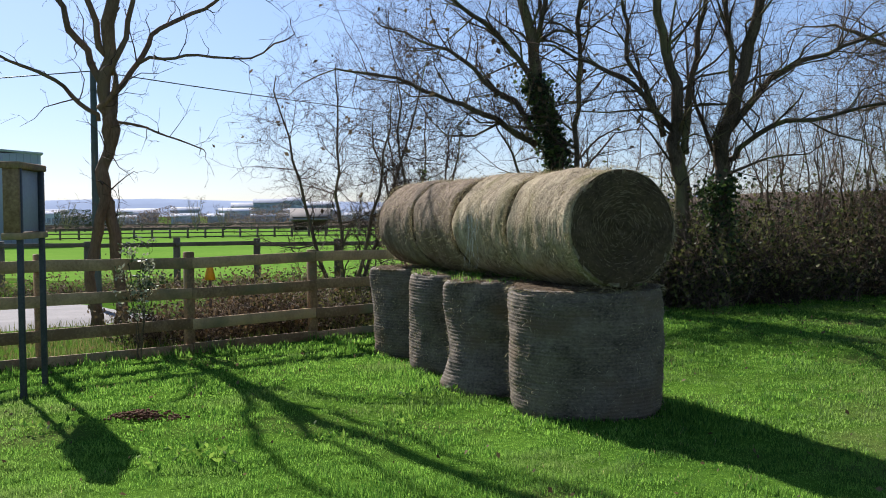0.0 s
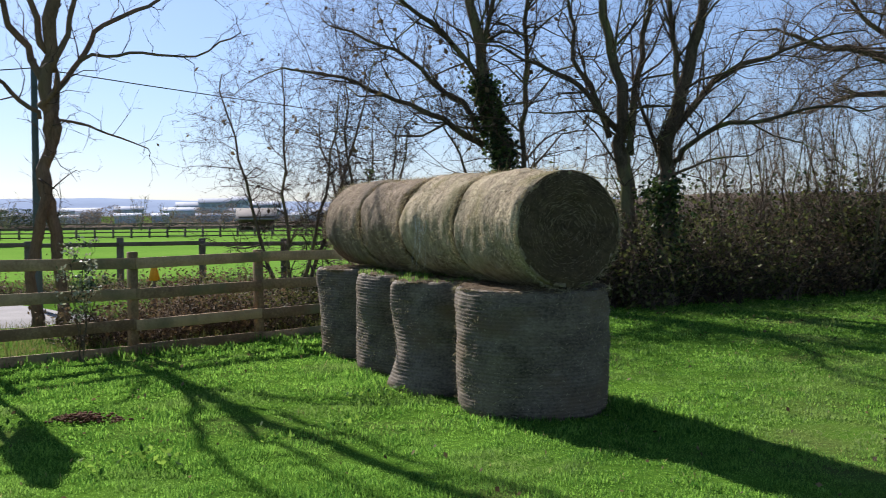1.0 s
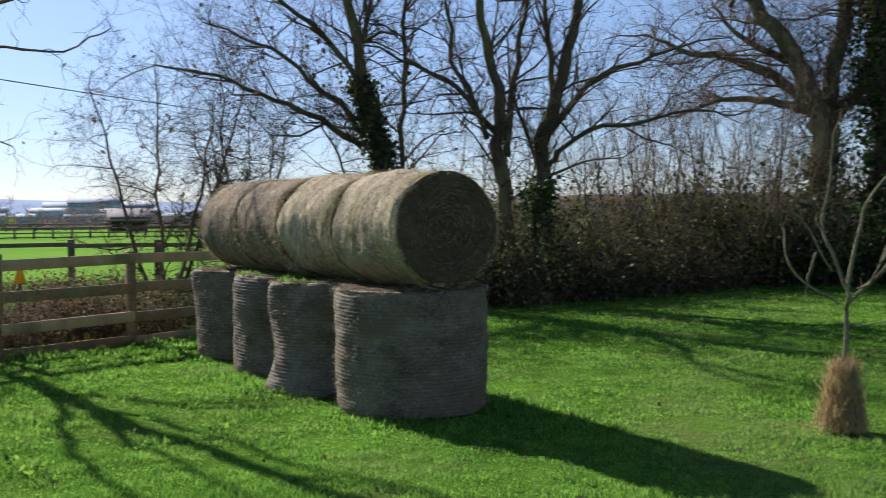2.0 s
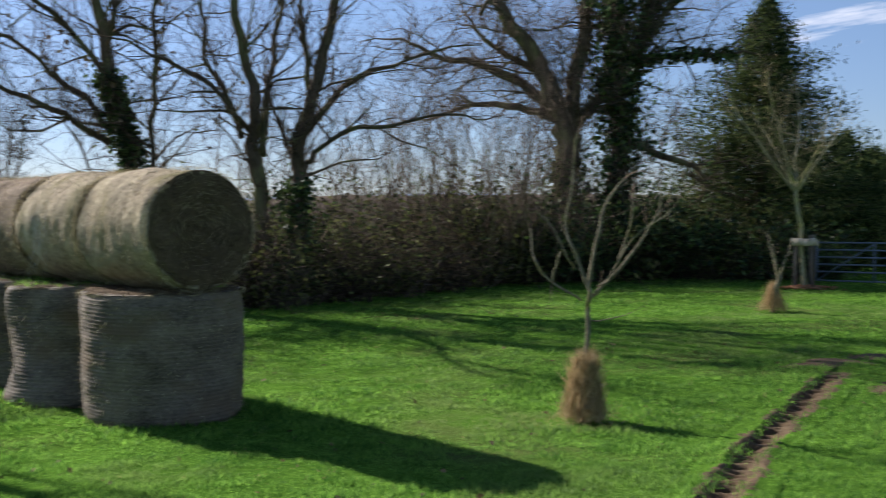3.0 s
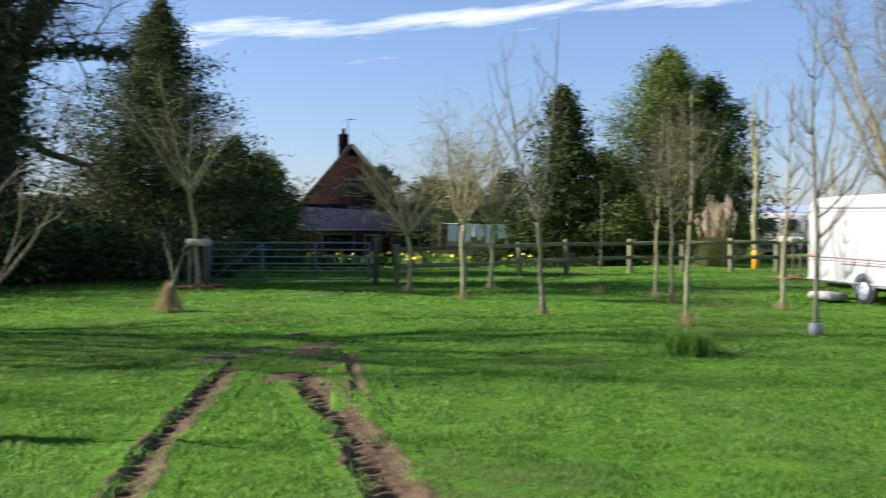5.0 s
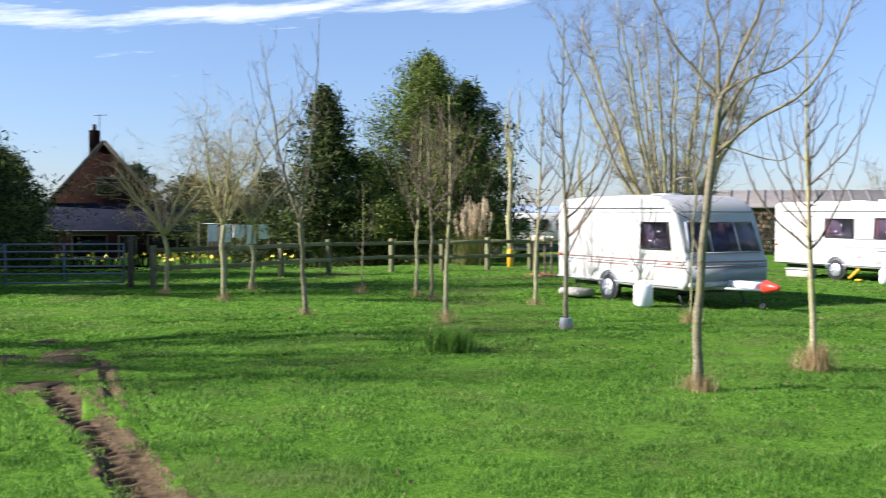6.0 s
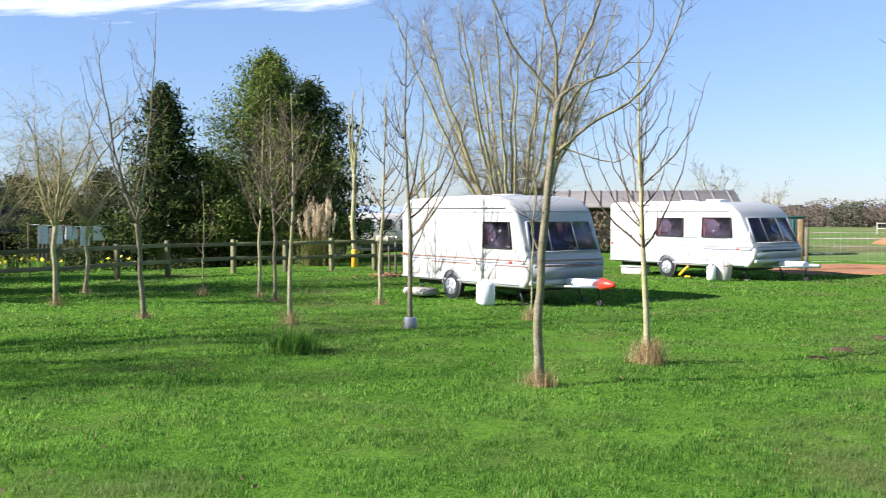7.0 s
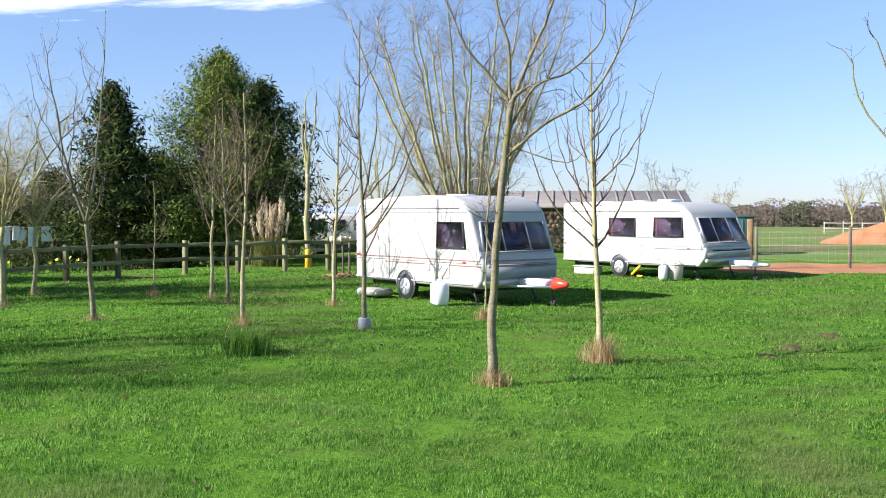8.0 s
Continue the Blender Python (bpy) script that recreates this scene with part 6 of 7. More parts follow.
V1 = [(0.0, 0.36), (0.0, 1.82), (0.06, 2.05), (0.22, 2.15), (1.0, 2.20), (2.9, 2.23), (3.45, 2.20), (3.80, 2.10), (4.00, 1.94), (4.10, 1.76), (4.36, 1.02), (4.47, 0.90), (4.44, 0.50), (4.30, 0.34), (2.4, 0.34), (1.2, 0.36)]
caravan((23.50, 7.19), (20.69, 3.72), 4.46, 2.12, V1, "older cream-white touring caravan with grey stripes and a red hitch cover", [((3.06, 1.15, 3.94, 1.66, 0.08), [(0.0, 0.12), (0.88, 1.0)])],
        ((4.345, 1.08), (4.145, 1.66), [(0.03, 0.14), (0.40, 0.47), (0.55, 0.60), (0.88, 0.97)]), 1.95,
        [(0.0, 4.40, 0.90, 0.028, M_STRIPER), (0.0, 4.42, 0.84, 0.014, M_STRIPE), (1.2, 4.42, 0.79, 0.028, M_STRIPER), (0.0, 3.98, 1.88, 0.03, M_VANGREY)], True, [(2.6, 1.0, 0.50, 0.06), (1.4, 1.1, 0.3, 0.05)], ((4.45, 0.52), (4.46, 0.84)), 1)
V2 = [(0.0, 0.44), (0.0, 2.04), (0.06, 2.12), (0.25, 2.16), (2.6, 2.17), (3.9, 2.15), (4.50, 2.06), (4.80, 1.82), (5.24, 0.96), (5.34, 0.86), (5.30, 0.60), (5.10, 0.36), (3.0, 0.34), (1.4, 0.36), (0.2, 0.36)]
caravan((32.83, 3.39), (29.5, -0.87), 5.32, 2.15, V2, "white touring caravan with dark tinted windows and blue-grey stripes", [((1.92, 1.18, 2.86, 1.68, 0.0), [(0.0, 0.14), (0.86, 1.0)]), ((3.58, 1.18, 4.56, 1.70, 0.04), [(0.0, 0.1), (0.9, 1.0)])],
        ((5.215, 1.03), (4.885, 1.68), [(0.02, 0.12), (0.36, 0.44), (0.60, 0.68), (0.88, 0.98)]), 2.30,
        [(0.0, 5.10, 1.08, 0.02, M_VANGREY), (0.3, 5.20, 0.92, 0.035, M_VANGREY), (3.6, 5.25, 0.84, 0.03, M_STRIPE), (2.6, 4.4, 1.14, 0.02, M_STRIPE)], False, [(3.3, 1.0, 0.5, 0.09), (2.2, 1.1, 0.4, 0.06), (1.0, 1.0, 0.35, 0.05)], ((5.31, 0.60), (5.32, 0.86)), 2)


def rounded_can(m, w, d, h, material, label, name, category):
    c = thing(name, m, label, category)
    part("body", Mesh().box((w, d, h), T(0, 0, h / 2), 0.06), material, c)
    part("cap", Mesh().cyl(0.05, 0.06, T(0.05, 0, h - 0.01), 12, 0.045, 0.008), material, c)
    part("handle", Mesh().tube([Vector((-w * 0.35, 0, h - 0.02)), Vector((-w * 0.3, 0, h + 0.05)), Vector((-0.02, 0, h + 0.05)), Vector((0.0, 0, h - 0.02))], [0.015] * 4, 6), material, c)
    return c


rounded_can(T(20.85, 4.62, lift(20.96, 4.55) - 0.01) @ R(30, "Z"), 0.42, 0.30, 0.48, M_WHITEP, "white plastic water container standing on the grass", "water_container", "container")
rounded_can(T(29.7, 0.32, 0), 0.28, 0.24, 0.42, M_WHITEP, "white water can beside a waste bin", "water_container", "container")
wb = thing("waste_bin", T(29.9, 0.0, 0), "beige plastic waste bin with a lid and handle", "bin")
part("body", Mesh().cyl(0.20, 0.40, None, 18, 0.23, 0.02), M_BEIGEP, wb)
part("lid", Mesh().cyl(0.24, 0.06, T(0, 0, 0.40), 18, 0.20, 0.02), M_BEIGEP, wb)
part("handle", Mesh().tube([Vector((-0.23, 0, 0.34)), Vector((-0.16, 0, 0.58)), Vector((0.16, 0, 0.58)), Vector((0.23, 0, 0.34))], [0.01] * 4, 6), M_DARKMETAL, wb)
wc = thing("wheel_clamp", T(31.05, 1.15, 0) @ R(-127, "Z"), "bright yellow wheel clamp leaning on the caravan wheel", "clamp")
part("arm", Mesh().box((0.42, 0.06, 0.07), T(0.15, -0.1, 0.2) @ R(-40, "Y"), 0.01), M_YELLOWP, wc)
part("foot", Mesh().box((0.2, 0.08, 0.05), T(0.3, -0.1, 0.04), 0.01), M_YELLOWP, wc)
bt = thing("waste_tank", T(22.85, 6.55, 0) @ R(-127, "Z"), "flat grey waste-water tank with a dark wheel under the caravan's rear", "tank")
part("body", Mesh().box((0.75, 0.5, 0.16), T(0, 0, 0.10), 0.05), M_BEIGEP, bt)
part("wheel", Mesh().cyl(0.11, 0.06, T(-0.42, -0.1, 0.11) @ R(-90, "X"), 14, None, 0.015), M_RUBBER, bt)
cr = thing("storage_box", T(32.1, 2.55, 0) @ R(-127, "Z"), "low grey box under the caravan's rear", "box")
part("body", Mesh().box((0.8, 0.4, 0.22), T(0, 0, 0.11), 0.03), M_BEIGEP, cr)
part("lid", Mesh().box((0.84, 0.44, 0.04), T(0, 0, 0.24), 0.01), M_VANGREY, cr)

# ---- house and garden ----
hx, hy = polar(49.2, 58)
hz = ground_z(hx, hy)
house = thing("house", facing(hx, hy, hz) @ R(-3, "Z"), "red-brick chalet house, darkened for shade, with a steep gable and a slate lean-to", "house")
Z = -hz  # heights below are given over the lawn


def gable_wall():
    w, e, a = 2.9, 2.1 + Z, 5.45 + Z
    p = [(-w, 0, 0), (w, 0, 0), (w, 0, e), (0, 0, a), (-w, 0, e)]
    return quad_panel(p, (0, 1, 0), 0.3)


part("gable_wall", gable_wall(), M_SHADED_BRICK, house)
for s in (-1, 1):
    part("side_wall", Mesh().box((0.3, 8.6, 2.1 + Z), T(s * 2.75, 4.62, (2.1 + Z) / 2), 0.01), M_SHADED_BRICK, house)
    ln = math.hypot(2.9, 3.35) + 0.35
    rf = part("roof", Mesh().box((ln, 9.2, 0.12), T(s * (1.45 + 0.12), 4.4, 3.775 + Z - 0.12) @ R(s * math.degrees(math.atan2(3.35, 2.9)), "Y"), 0.02), M_TILE, house, "dark tiled roof")
    part("barge_board", Mesh().box((ln, 0.05, 0.20), T(s * (1.45 + 0.12), -0.24, 3.775 + Z - 0.14) @ R(s * math.degrees(math.atan2(3.35, 2.9)), "Y"), 0.01), M_OLDWOOD, house)
ch = part("chimney", Mesh().box((0.55, 0.55, 1.3), T(-0.55, 1.5, 5.45 + Z), 0.02), M_SHADED_BRICK, house)
part("chimney_pot", Mesh().cyl(0.12, 0.35, T(-0.55, 1.5, 6.08 + Z), 12, 0.10, 0.02), M_TILE, ch)
part("aerial", Mesh().tube([Vector((-0.3, 1.6, 5.9 + Z)), Vector((-0.3, 1.6, 7.0 + Z))], [0.02, 0.02], 5).tube([Vector((-0.6, 1.6, 6.9 + Z)), Vector((0.1, 1.6, 6.95 + Z))], [0.015, 0.015], 5), M_DARKMETAL, house)
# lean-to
part("lean_to_wall", Mesh().box((8.2, 0.25, 0.95 + Z), T(1.15, -2.2, (0.95 + Z) / 2), 0.01), M_SHADED_BRICK, house)
part("lean_to_side", Mesh().box((0.25, 2.1, 0.95 + Z), T(-2.83, -1.05, (0.95 + Z) / 2), 0.01), M_SHADED_BRICK, house)
part("lean_to_side", Mesh().box((0.25, 2.1, 0.95 + Z), T(5.1, -1.05, (0.95 + Z) / 2), 0.01), M_SHADED_BRICK, house)
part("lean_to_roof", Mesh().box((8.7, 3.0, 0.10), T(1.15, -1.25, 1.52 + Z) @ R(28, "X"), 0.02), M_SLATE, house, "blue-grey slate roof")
part("gutter", Mesh().box((8.7, 0.10, 0.06), T(1.15, -2.60, 0.86 + Z), 0.02), M_DARKMETAL, house, "dark gutter")
for x, w, h, z in ((-0.6, 1.7, 1.15, 0.2), (2.9, 1.5, 1.0, 0.28), (1.2, 0.9, 1.2, 0.15), (4.6, 0.7, 0.9, 0.28)):
    wd = part("window", Mesh().box((w, 0.06, h), T(x, -2.36, z + Z - 0.10), 0.005), M_INSIDE, house, "window with a dark timber frame")
    for s in (-1, 1):
        part("frame", Mesh().box((0.07, 0.05, h), T(x + s * (w / 2 - 0.03), -2.41, z + Z - 0.10), 0.005), M_OLDWOOD, wd)
        part("frame", Mesh().box((w - 0.14, 0.05, 0.07), T(x, -2.41, z + Z - 0.10 + s * (h / 2 - 0.035)), 0.005), M_OLDWOOD, wd)
    pn = part("pane", Mesh().box((w - 0.14, 0.01, h - 0.14), T(x, -2.405, z + Z - 0.10), 0.0), M_HGLASS, wd)
wd = part("window", Mesh().box((1.2, 0.08, 0.9), T(0.2, -0.03, 3.1 + Z), 0.005), M_INSIDE, house, "upper gable window")
part("frame", Mesh().box((1.3, 0.05, 0.07), T(0.2, -0.08, 3.58 + Z), 0.005), M_OLDWOOD, wd)
part("pane", Mesh().box((1.1, 0.01, 0.8), T(0.2, -0.078, 3.1 + Z), 0.0), M_HGLASS, wd)

# close-boarded fence, sheds and washing line behind the orchard
cf = thing("board_fence", facing(*polar(57.6, 47), -0.72), "dark close-boarded garden fence", "fence")
brd = Mesh().box((0.15, 0.025, 1.9), T(0, 0, 0.95), 0.004).data("board", M_OLDWOOD)
for k in range(84):
    part("board", brd, None, cf, m=T(-2.6 + 0.155 * k, 0.012 * (k % 2), -0.04 * (k % 3)))
part("rail", Mesh().box((13.0, 0.06, 0.09), T(3.9, 0.05, 1.5), 0.008), M_OLDWOOD, cf)


def garden_shed(az_, d, w, h, label, wall, roof):
    x, y = polar(az_, d)
    s = thing("garden_shed", facing(x, y, ground_z(x, y)), label, "shed")
    part("wall", Mesh().box((w, 2.4, h), T(0, 1.2, h / 2), 0.02), wall, s)
    part("roof", Mesh().box((w + 0.3, 1.5, 0.08), T(0, 0.55, h + 0.28) @ R(24, "X"), 0.02), roof, s)
    part("roof", Mesh().box((w + 0.3, 1.5, 0.08), T(0, 1.88, h + 0.28) @ R(-24, "X"), 0.02), roof, s)
    return s


garden_shed(58.4, 52, 2.6, 2.1, "pale-roofed garden shed beyond the fence", M_OLDWOOD, M_VANSILVER)
garden_shed(62.2, 50, 3.0, 2.0, "garden shed with a light roof under the conifers", M_OLDWOOD, M_VANSILVER)
wl_ = thing("washing_line", facing(*polar(56.2, 40)), "washing line with clothes hanging in the garden", "washing line")
for x in (-1.6, 1.9):
    part("pole", Mesh().cyl(0.025, 1.6, T(x, 0, -0.1), 8), M_OLDWOOD, wl_)
part("line", Mesh().tube([Vector((-1.6, 0, 1.42)), Vector((0.2, 0, 1.34)), Vector((1.9, 0, 1.42))], [0.008] * 3, 5), M_WHITEP, wl_)
rr = random.Random(3)
for k in range(5):
    x = -1.1 + 0.46 * k
    w, h = rr.uniform(0.3, 0.42), rr.uniform(0.45, 0.75)
    cl = thing("garment", wl_.matrix_basis @ T(x, 0, 1.36), "pale washing pegged on the line", "clothing", "washing")
    vs, fs = [], []
    for j in range(5):
        for i in range(6):
            vs.append((w * (i / 5 - 0.5) * (1 + 0.1 * j / 4), 0.035 * math.sin(i * 2.1 + k) * (0.3 + j / 4), -h * j / 4))
    for j in range(4):
        for i in range(5):
            q = j * 6 + i
            fs.append((q, q + 1, q + 7, q + 6))
    vs2 = [(a, b + 0.012, c) for a, b, c in vs]
    me = Mesh().add(vs, fs).add(vs2, [tuple(reversed(f)) for f in fs])
    part("cloth", me, M_CLOTH, cl, smooth=True)
# daffodils
rng = np.random.default_rng(31)
for a0, a1, d, n in ((46.5, 55.5, 38, 75), (52, 60, 36, 24)):
    az_ = np.radians(rng.uniform(a0, a1, n))
    dd = d + rng.normal(0, 0.5, n)
    c = np.stack([np.sin(az_) * dd, np.cos(az_) * dd, rng.uniform(0.18, 0.4, n)], axis=1)
    solo("daffodil_bed", Mesh().cards(c, 0.13, rng, aspect=1.0), M_DAFF, "yellow daffodils along the garden edge", "flowers", "stuff")
    b = np.repeat(c, 4, axis=0)
    b[:, 2] = 0
    b[:, :2] += rng.normal(0, 0.08, (len(b), 2))
    solo("daffodil_leaves", Mesh().blades(b, 0.3, 0.4, 0.012, rng), M_BLADE, "green daffodil leaves along the garden edge", "flowers", "stuff")
# pampas grass
pg_x, pg_y = polar(68.4, 37.5)
pg = thing("pampas_grass", T(pg_x, pg_y, 0), "clump of pampas grass with pale feathery plumes", "ornamental grass")
rng = np.random.default_rng(33)
n = 1500
a, q = rng.uniform(0, 6.283, n), np.abs(rng.normal(0, 0.3, n))
base = np.stack([np.cos(a) * q, np.sin(a) * q, np.zeros(n)], axis=1)
part("leaf_clump", Mesh().blades(base, rng.uniform(0.5, 1.15, n), 0.9, 0.008, rng), M_ROUGHGRASS, pg, kind="stuff")
rr = random.Random(9)
for k in range(30):
    a, s = rr.uniform(0, 6.283), 0.82 * math.sqrt(rr.uniform(0.02, 1.0))
    b0 = Vector((0.72 * s * math.cos(a), 0.72 * s * math.sin(a), 0.2))
    tp = Vector((s * math.cos(a), s * math.sin(a), rr.uniform(1.35, 2.2)))
    stalk = part("plume_stalk", Mesh().tube([b0, b0.lerp(tp, 0.6) + Vector((0, 0, 0.1)), tp], [0.01, 0.008, 0.006], 4), M_DRYGRASS, pg)
    dd = (tp - b0).normalized()
    n = 70
    u = rng.uniform(0, 1, n)
    c = np.array([tuple(tp + dd * (0.72 * q - 0.42)) for q in u]) + rng.normal(size=(n, 3)) * (0.034 * np.sin(np.clip(u, 0.08, 0.97) * 3.14))[:, None]
    part("plume", Mesh().cards(c, 0.045, rng, up=3.0, aspect=3.2), M_PAMPAS, stalk)

# tall slim lichen-yellow trees by the fence, and the big bare tree behind the caravan
yt = stems(34.58, 12.28, 601, "tall slim tree with a yellow lichened trunk by the fence", 3, 6.4, 0.06, 0.10, 0.6, 0.9, M_BARKL, M_TWIGL, fork=3.2, levels=2, up=0.5)
stems(*polar(74.2, 33), 602, "slim bare tree behind the caravan", 4, 5.0, 0.14, 0.07, 0.7, 1.0, M_BARKL, M_TWIGL, fork=1.6, levels=2, up=0.4)
stems(*polar(67.4, 40), 606, "twiggy willow-like shrub with tawny shoots", 9, 4.0, 0.35, 0.04, 0.9, 1.6, M_BARKL, M_TWIGL, levels=3, name="shrub", up=0.1, base=0.6)
big = stems(*polar(79.0, 48), 603, "large many-stemmed bare tree with yellowish twigs behind the caravan", 20, 10.7, 0.42, 0.10, 1.6, 1.6, M_BARKL, M_TWIGG, base=0.5, levels=3, up=0.2, fine=1.6, gap=0.46)
for k, (a, d, h) in enumerate(((89.5, 75, 4.6), (92.4, 112, 4.2), (98.7, 118, 5.6), (100.3, 116, 6.0), (103.5, 118, 8.0))):
    stems(*polar(a, d), 610 + k, "round-headed bare tree in the far field", 8, h, 0.35, 0.12, 1.2, 1.1, M_BARKL, M_TWIGG, fork=h * 0.25, levels=3, up=0.15, fine=3.0, gap=0.4)
# branches of a tree that stands close by, beyond the view
nr = Tree(*polar(104.0, 9.4), 620, 0.22, 0.7, 0.8, levels=2, gap=0.16, up=0.3)
nr.limb(0.06, 0.045, (0.0, -0.1), (0.02, 1.2), (0.0, 2.0), sprout=False)
nr.limb(0.014, 0.005, (0.0, 1.6), (-0.35, 2.1), (-0.78, 2.75), (-0.95, 3.25))
nr.limb(0.014, 0.005, (0.0, 1.9), (-0.35, 2.5), (-0.55, 2.9), (-0.70, 3.3))
nr.limb(0.03, 0.01, (0.0, 2.0), (0.2, 3.0), (0.3, 4.0))
nr.grow("young_tree", "bare young tree with slender upright shoots", M_BARKG, M_TWIGG)

# ---- yard beyond the caravans ----
bx, by = polar(84.0, 66)
barn = thing("barn", facing(bx, by), "long low barn with a grey fibre-cement roof", "barn")
part("wall", Mesh().box((15, 8, 2.2), T(0, 4, 1.1), 0.03), M_OLDWOOD, barn)
part("roof", Mesh().box((16, 5.0, 0.12), T(0, 1.7, 2.62) @ R(12, "X"), 0.02), M_BARNROOF, barn)
part("roof", Mesh().box((16, 5.0, 0.12), T(0, 6.5, 2.62) @ R(-12, "X"), 0.02), M_BARNROOF, barn)
for k in range(16):
    part("roof_rib", Mesh().box((0.12, 4.9, 0.05), T(-7.5 + k, 1.7, 2.72) @ R(12, "X"), 0.01), M_BARNROOF, barn)
wp_x, wp_y = polar(83.2, 50)
wp = thing("log_pile", facing(wp_x, wp_y), "stack of split firewood logs", "log pile")
lg = Mesh().cyl(0.105, 0.9, R(-90, "X"), 9, None, 0.012).data("log", M_LOG)
rr = random.Random(12)
for j in range(10):
    for i in range(20):
        part("log", lg, None, wp, m=T(-2.2 + 0.215 * i + 0.1 * (j % 2), rr.uniform(-0.08, 0.08), 0.10 + 0.185 * j) @ R(rr.uniform(0, 360), "Y"))
cx_, cy_ = polar(93.1, 47)
gc = thing("steel_container", facing(cx_, cy_), "dark green steel container behind the caravan", "container")
part("body", Mesh().box((1.4, 2.0, 1.60), T(0, 1.0, 0.80), 0.03), M_GREENBOX, gc)
for k in range(5):
    part("rib", Mesh().box((0.07, 0.04, 1.4), T(-0.52 + 0.26 * k, -0.015, 0.8), 0.01), M_GREENBOX, gc)
part("lid", Mesh().box((1.5, 2.1, 0.08), T(0, 1.0, 1.64), 0.02), M_GREENBOX, gc)
# static caravan and trailer far behind the pampas grass
sx, sy = polar(72.0, 50)
sv = thing("static_caravan", facing(sx, sy), "pale static caravan with dark windows beyond the fence", "caravan")
part("body", Mesh().box((3.6, 6, 1.45), T(0.2, 3, 1.05), 0.12), M_VANWHITE, sv)
for x in (-0.9, 0.1, 1.1):
    part("window", Mesh().box((0.6, 0.05, 0.5), T(x, -0.02, 1.25), 0.02), M_RUBBER, sv, "dark window")
part("skirt", Mesh().box((3.4, 5.8, 0.35), T(0.2, 3, 0.17), 0.02), M_DARKMETAL, sv)
vv_x, vv_y = polar(74.6, 47)
hb = thing("horse_trailer", facing(vv_x, vv_y), "dark grey trailer beside the pale caravan", "trailer")
part("body", Mesh().box((2.6, 4, 1.5), T(0, 2, 1.05), 0.08), M_STRIPE, hb)
part("stripe", Mesh().box((2.5, 0.03, 0.12), T(0, -0.01, 0.95), 0.01), M_WHITEP, hb)
part("axle_skirt", Mesh().box((2.3, 3.6, 0.32), T(0, 2, 0.16), 0.02), M_RUBBER, hb)
# yellow wrap at the slim tree's foot, modelled as a separate short cylinder
lp = thing("trunk_wrap", facing(*polar(70.45, 36.3)), "yellow wrap at the foot of the slim lichened tree", "post")
part("post", Mesh().cyl(0.10, 0.65, T(0, 0, -0.05), 12, None, 0.02), M_YELLOWP, lp)
# wire fence, soil bank and white rails in the far field
rail_fence("wire_fence", [(36.3, -2.6), (36.9, -5.6), (37.4, -8.8), (37.9, -12), (38.4, -15.2)], 1.35, (), M_OLDWOOD, "wire fence on thin wooden posts", 0.09)
wr = Mesh()
for z in (0.25, 0.5, 0.75, 1.0, 1.2):
    wr.tube([Vector((36.3, -2.6, z)), Vector((37.4, -8.8, z)), Vector((38.4, -15.2, z))], [0.003] * 3, 4)
for k in range(60):
    p = Vector((36.3, -2.6, 0)).lerp(Vector((38.4, -15.2, 0)), k / 60)
    wr.tube([p + Vector((0, 0, 0.2)), p + Vector((0, 0, 1.2))], [0.002] * 2, 3)
solo("wire_mesh", wr, M_METAL, "thin wire mesh strung along the field fence", "wire", "stuff")
op = thing("gate_post", T(35.6, -2.35, 0), "stout orange-brown timber gate post", "post")
part("post", Mesh().box((0.17, 0.17, 1.75), T(0, 0, 0.75), 0.015), M_FENCE, op)
soilbank = Mesh()
vs, fs = [], []
for i in range(41):
    for j in range(13):
        u, v = i / 40, j / 12
        h = max(0, math.sin(v * 3.1416)) * (1.5 * math.sin(min(1, u * 4.0) * 1.5708) + 0.35 * noise.noise((u * 12, v * 5, 1)) + 0.18 * noise.noise((u * 34, v * 13, 4))) * (1 if u > 0.02 else 0)
        vs.append((u * 22, v * 7, h - 0.05))
for i in range(40):
    for j in range(12):
        q = i * 13 + j
        fs.append((q, q + 13, q + 14, q + 1))
solo("soil_bank", soilbank.add(vs, fs), M_SOIL, "bank of bare reddish soil in the field", "soil", m=facing(*polar(97.0, 62)), smooth=True)
sheet("bare_soil", -2, -2.8, 26, 3.6, 0.03, M_SOIL, "strip of trodden reddish soil along the wire fence", T(36.4, -3.2) @ R(-81, "Z"), 0.8)
rail_fence("paddock_rails", [polar(97.4 + 0.9 * k, 90) for k in range(5)], 1.0, (0.9, 0.5), M_BEIGEP, "pale paddock rails across the far field", 0.08, 0.06, 0.04)

# ---- wheel ruts in the lawn ----


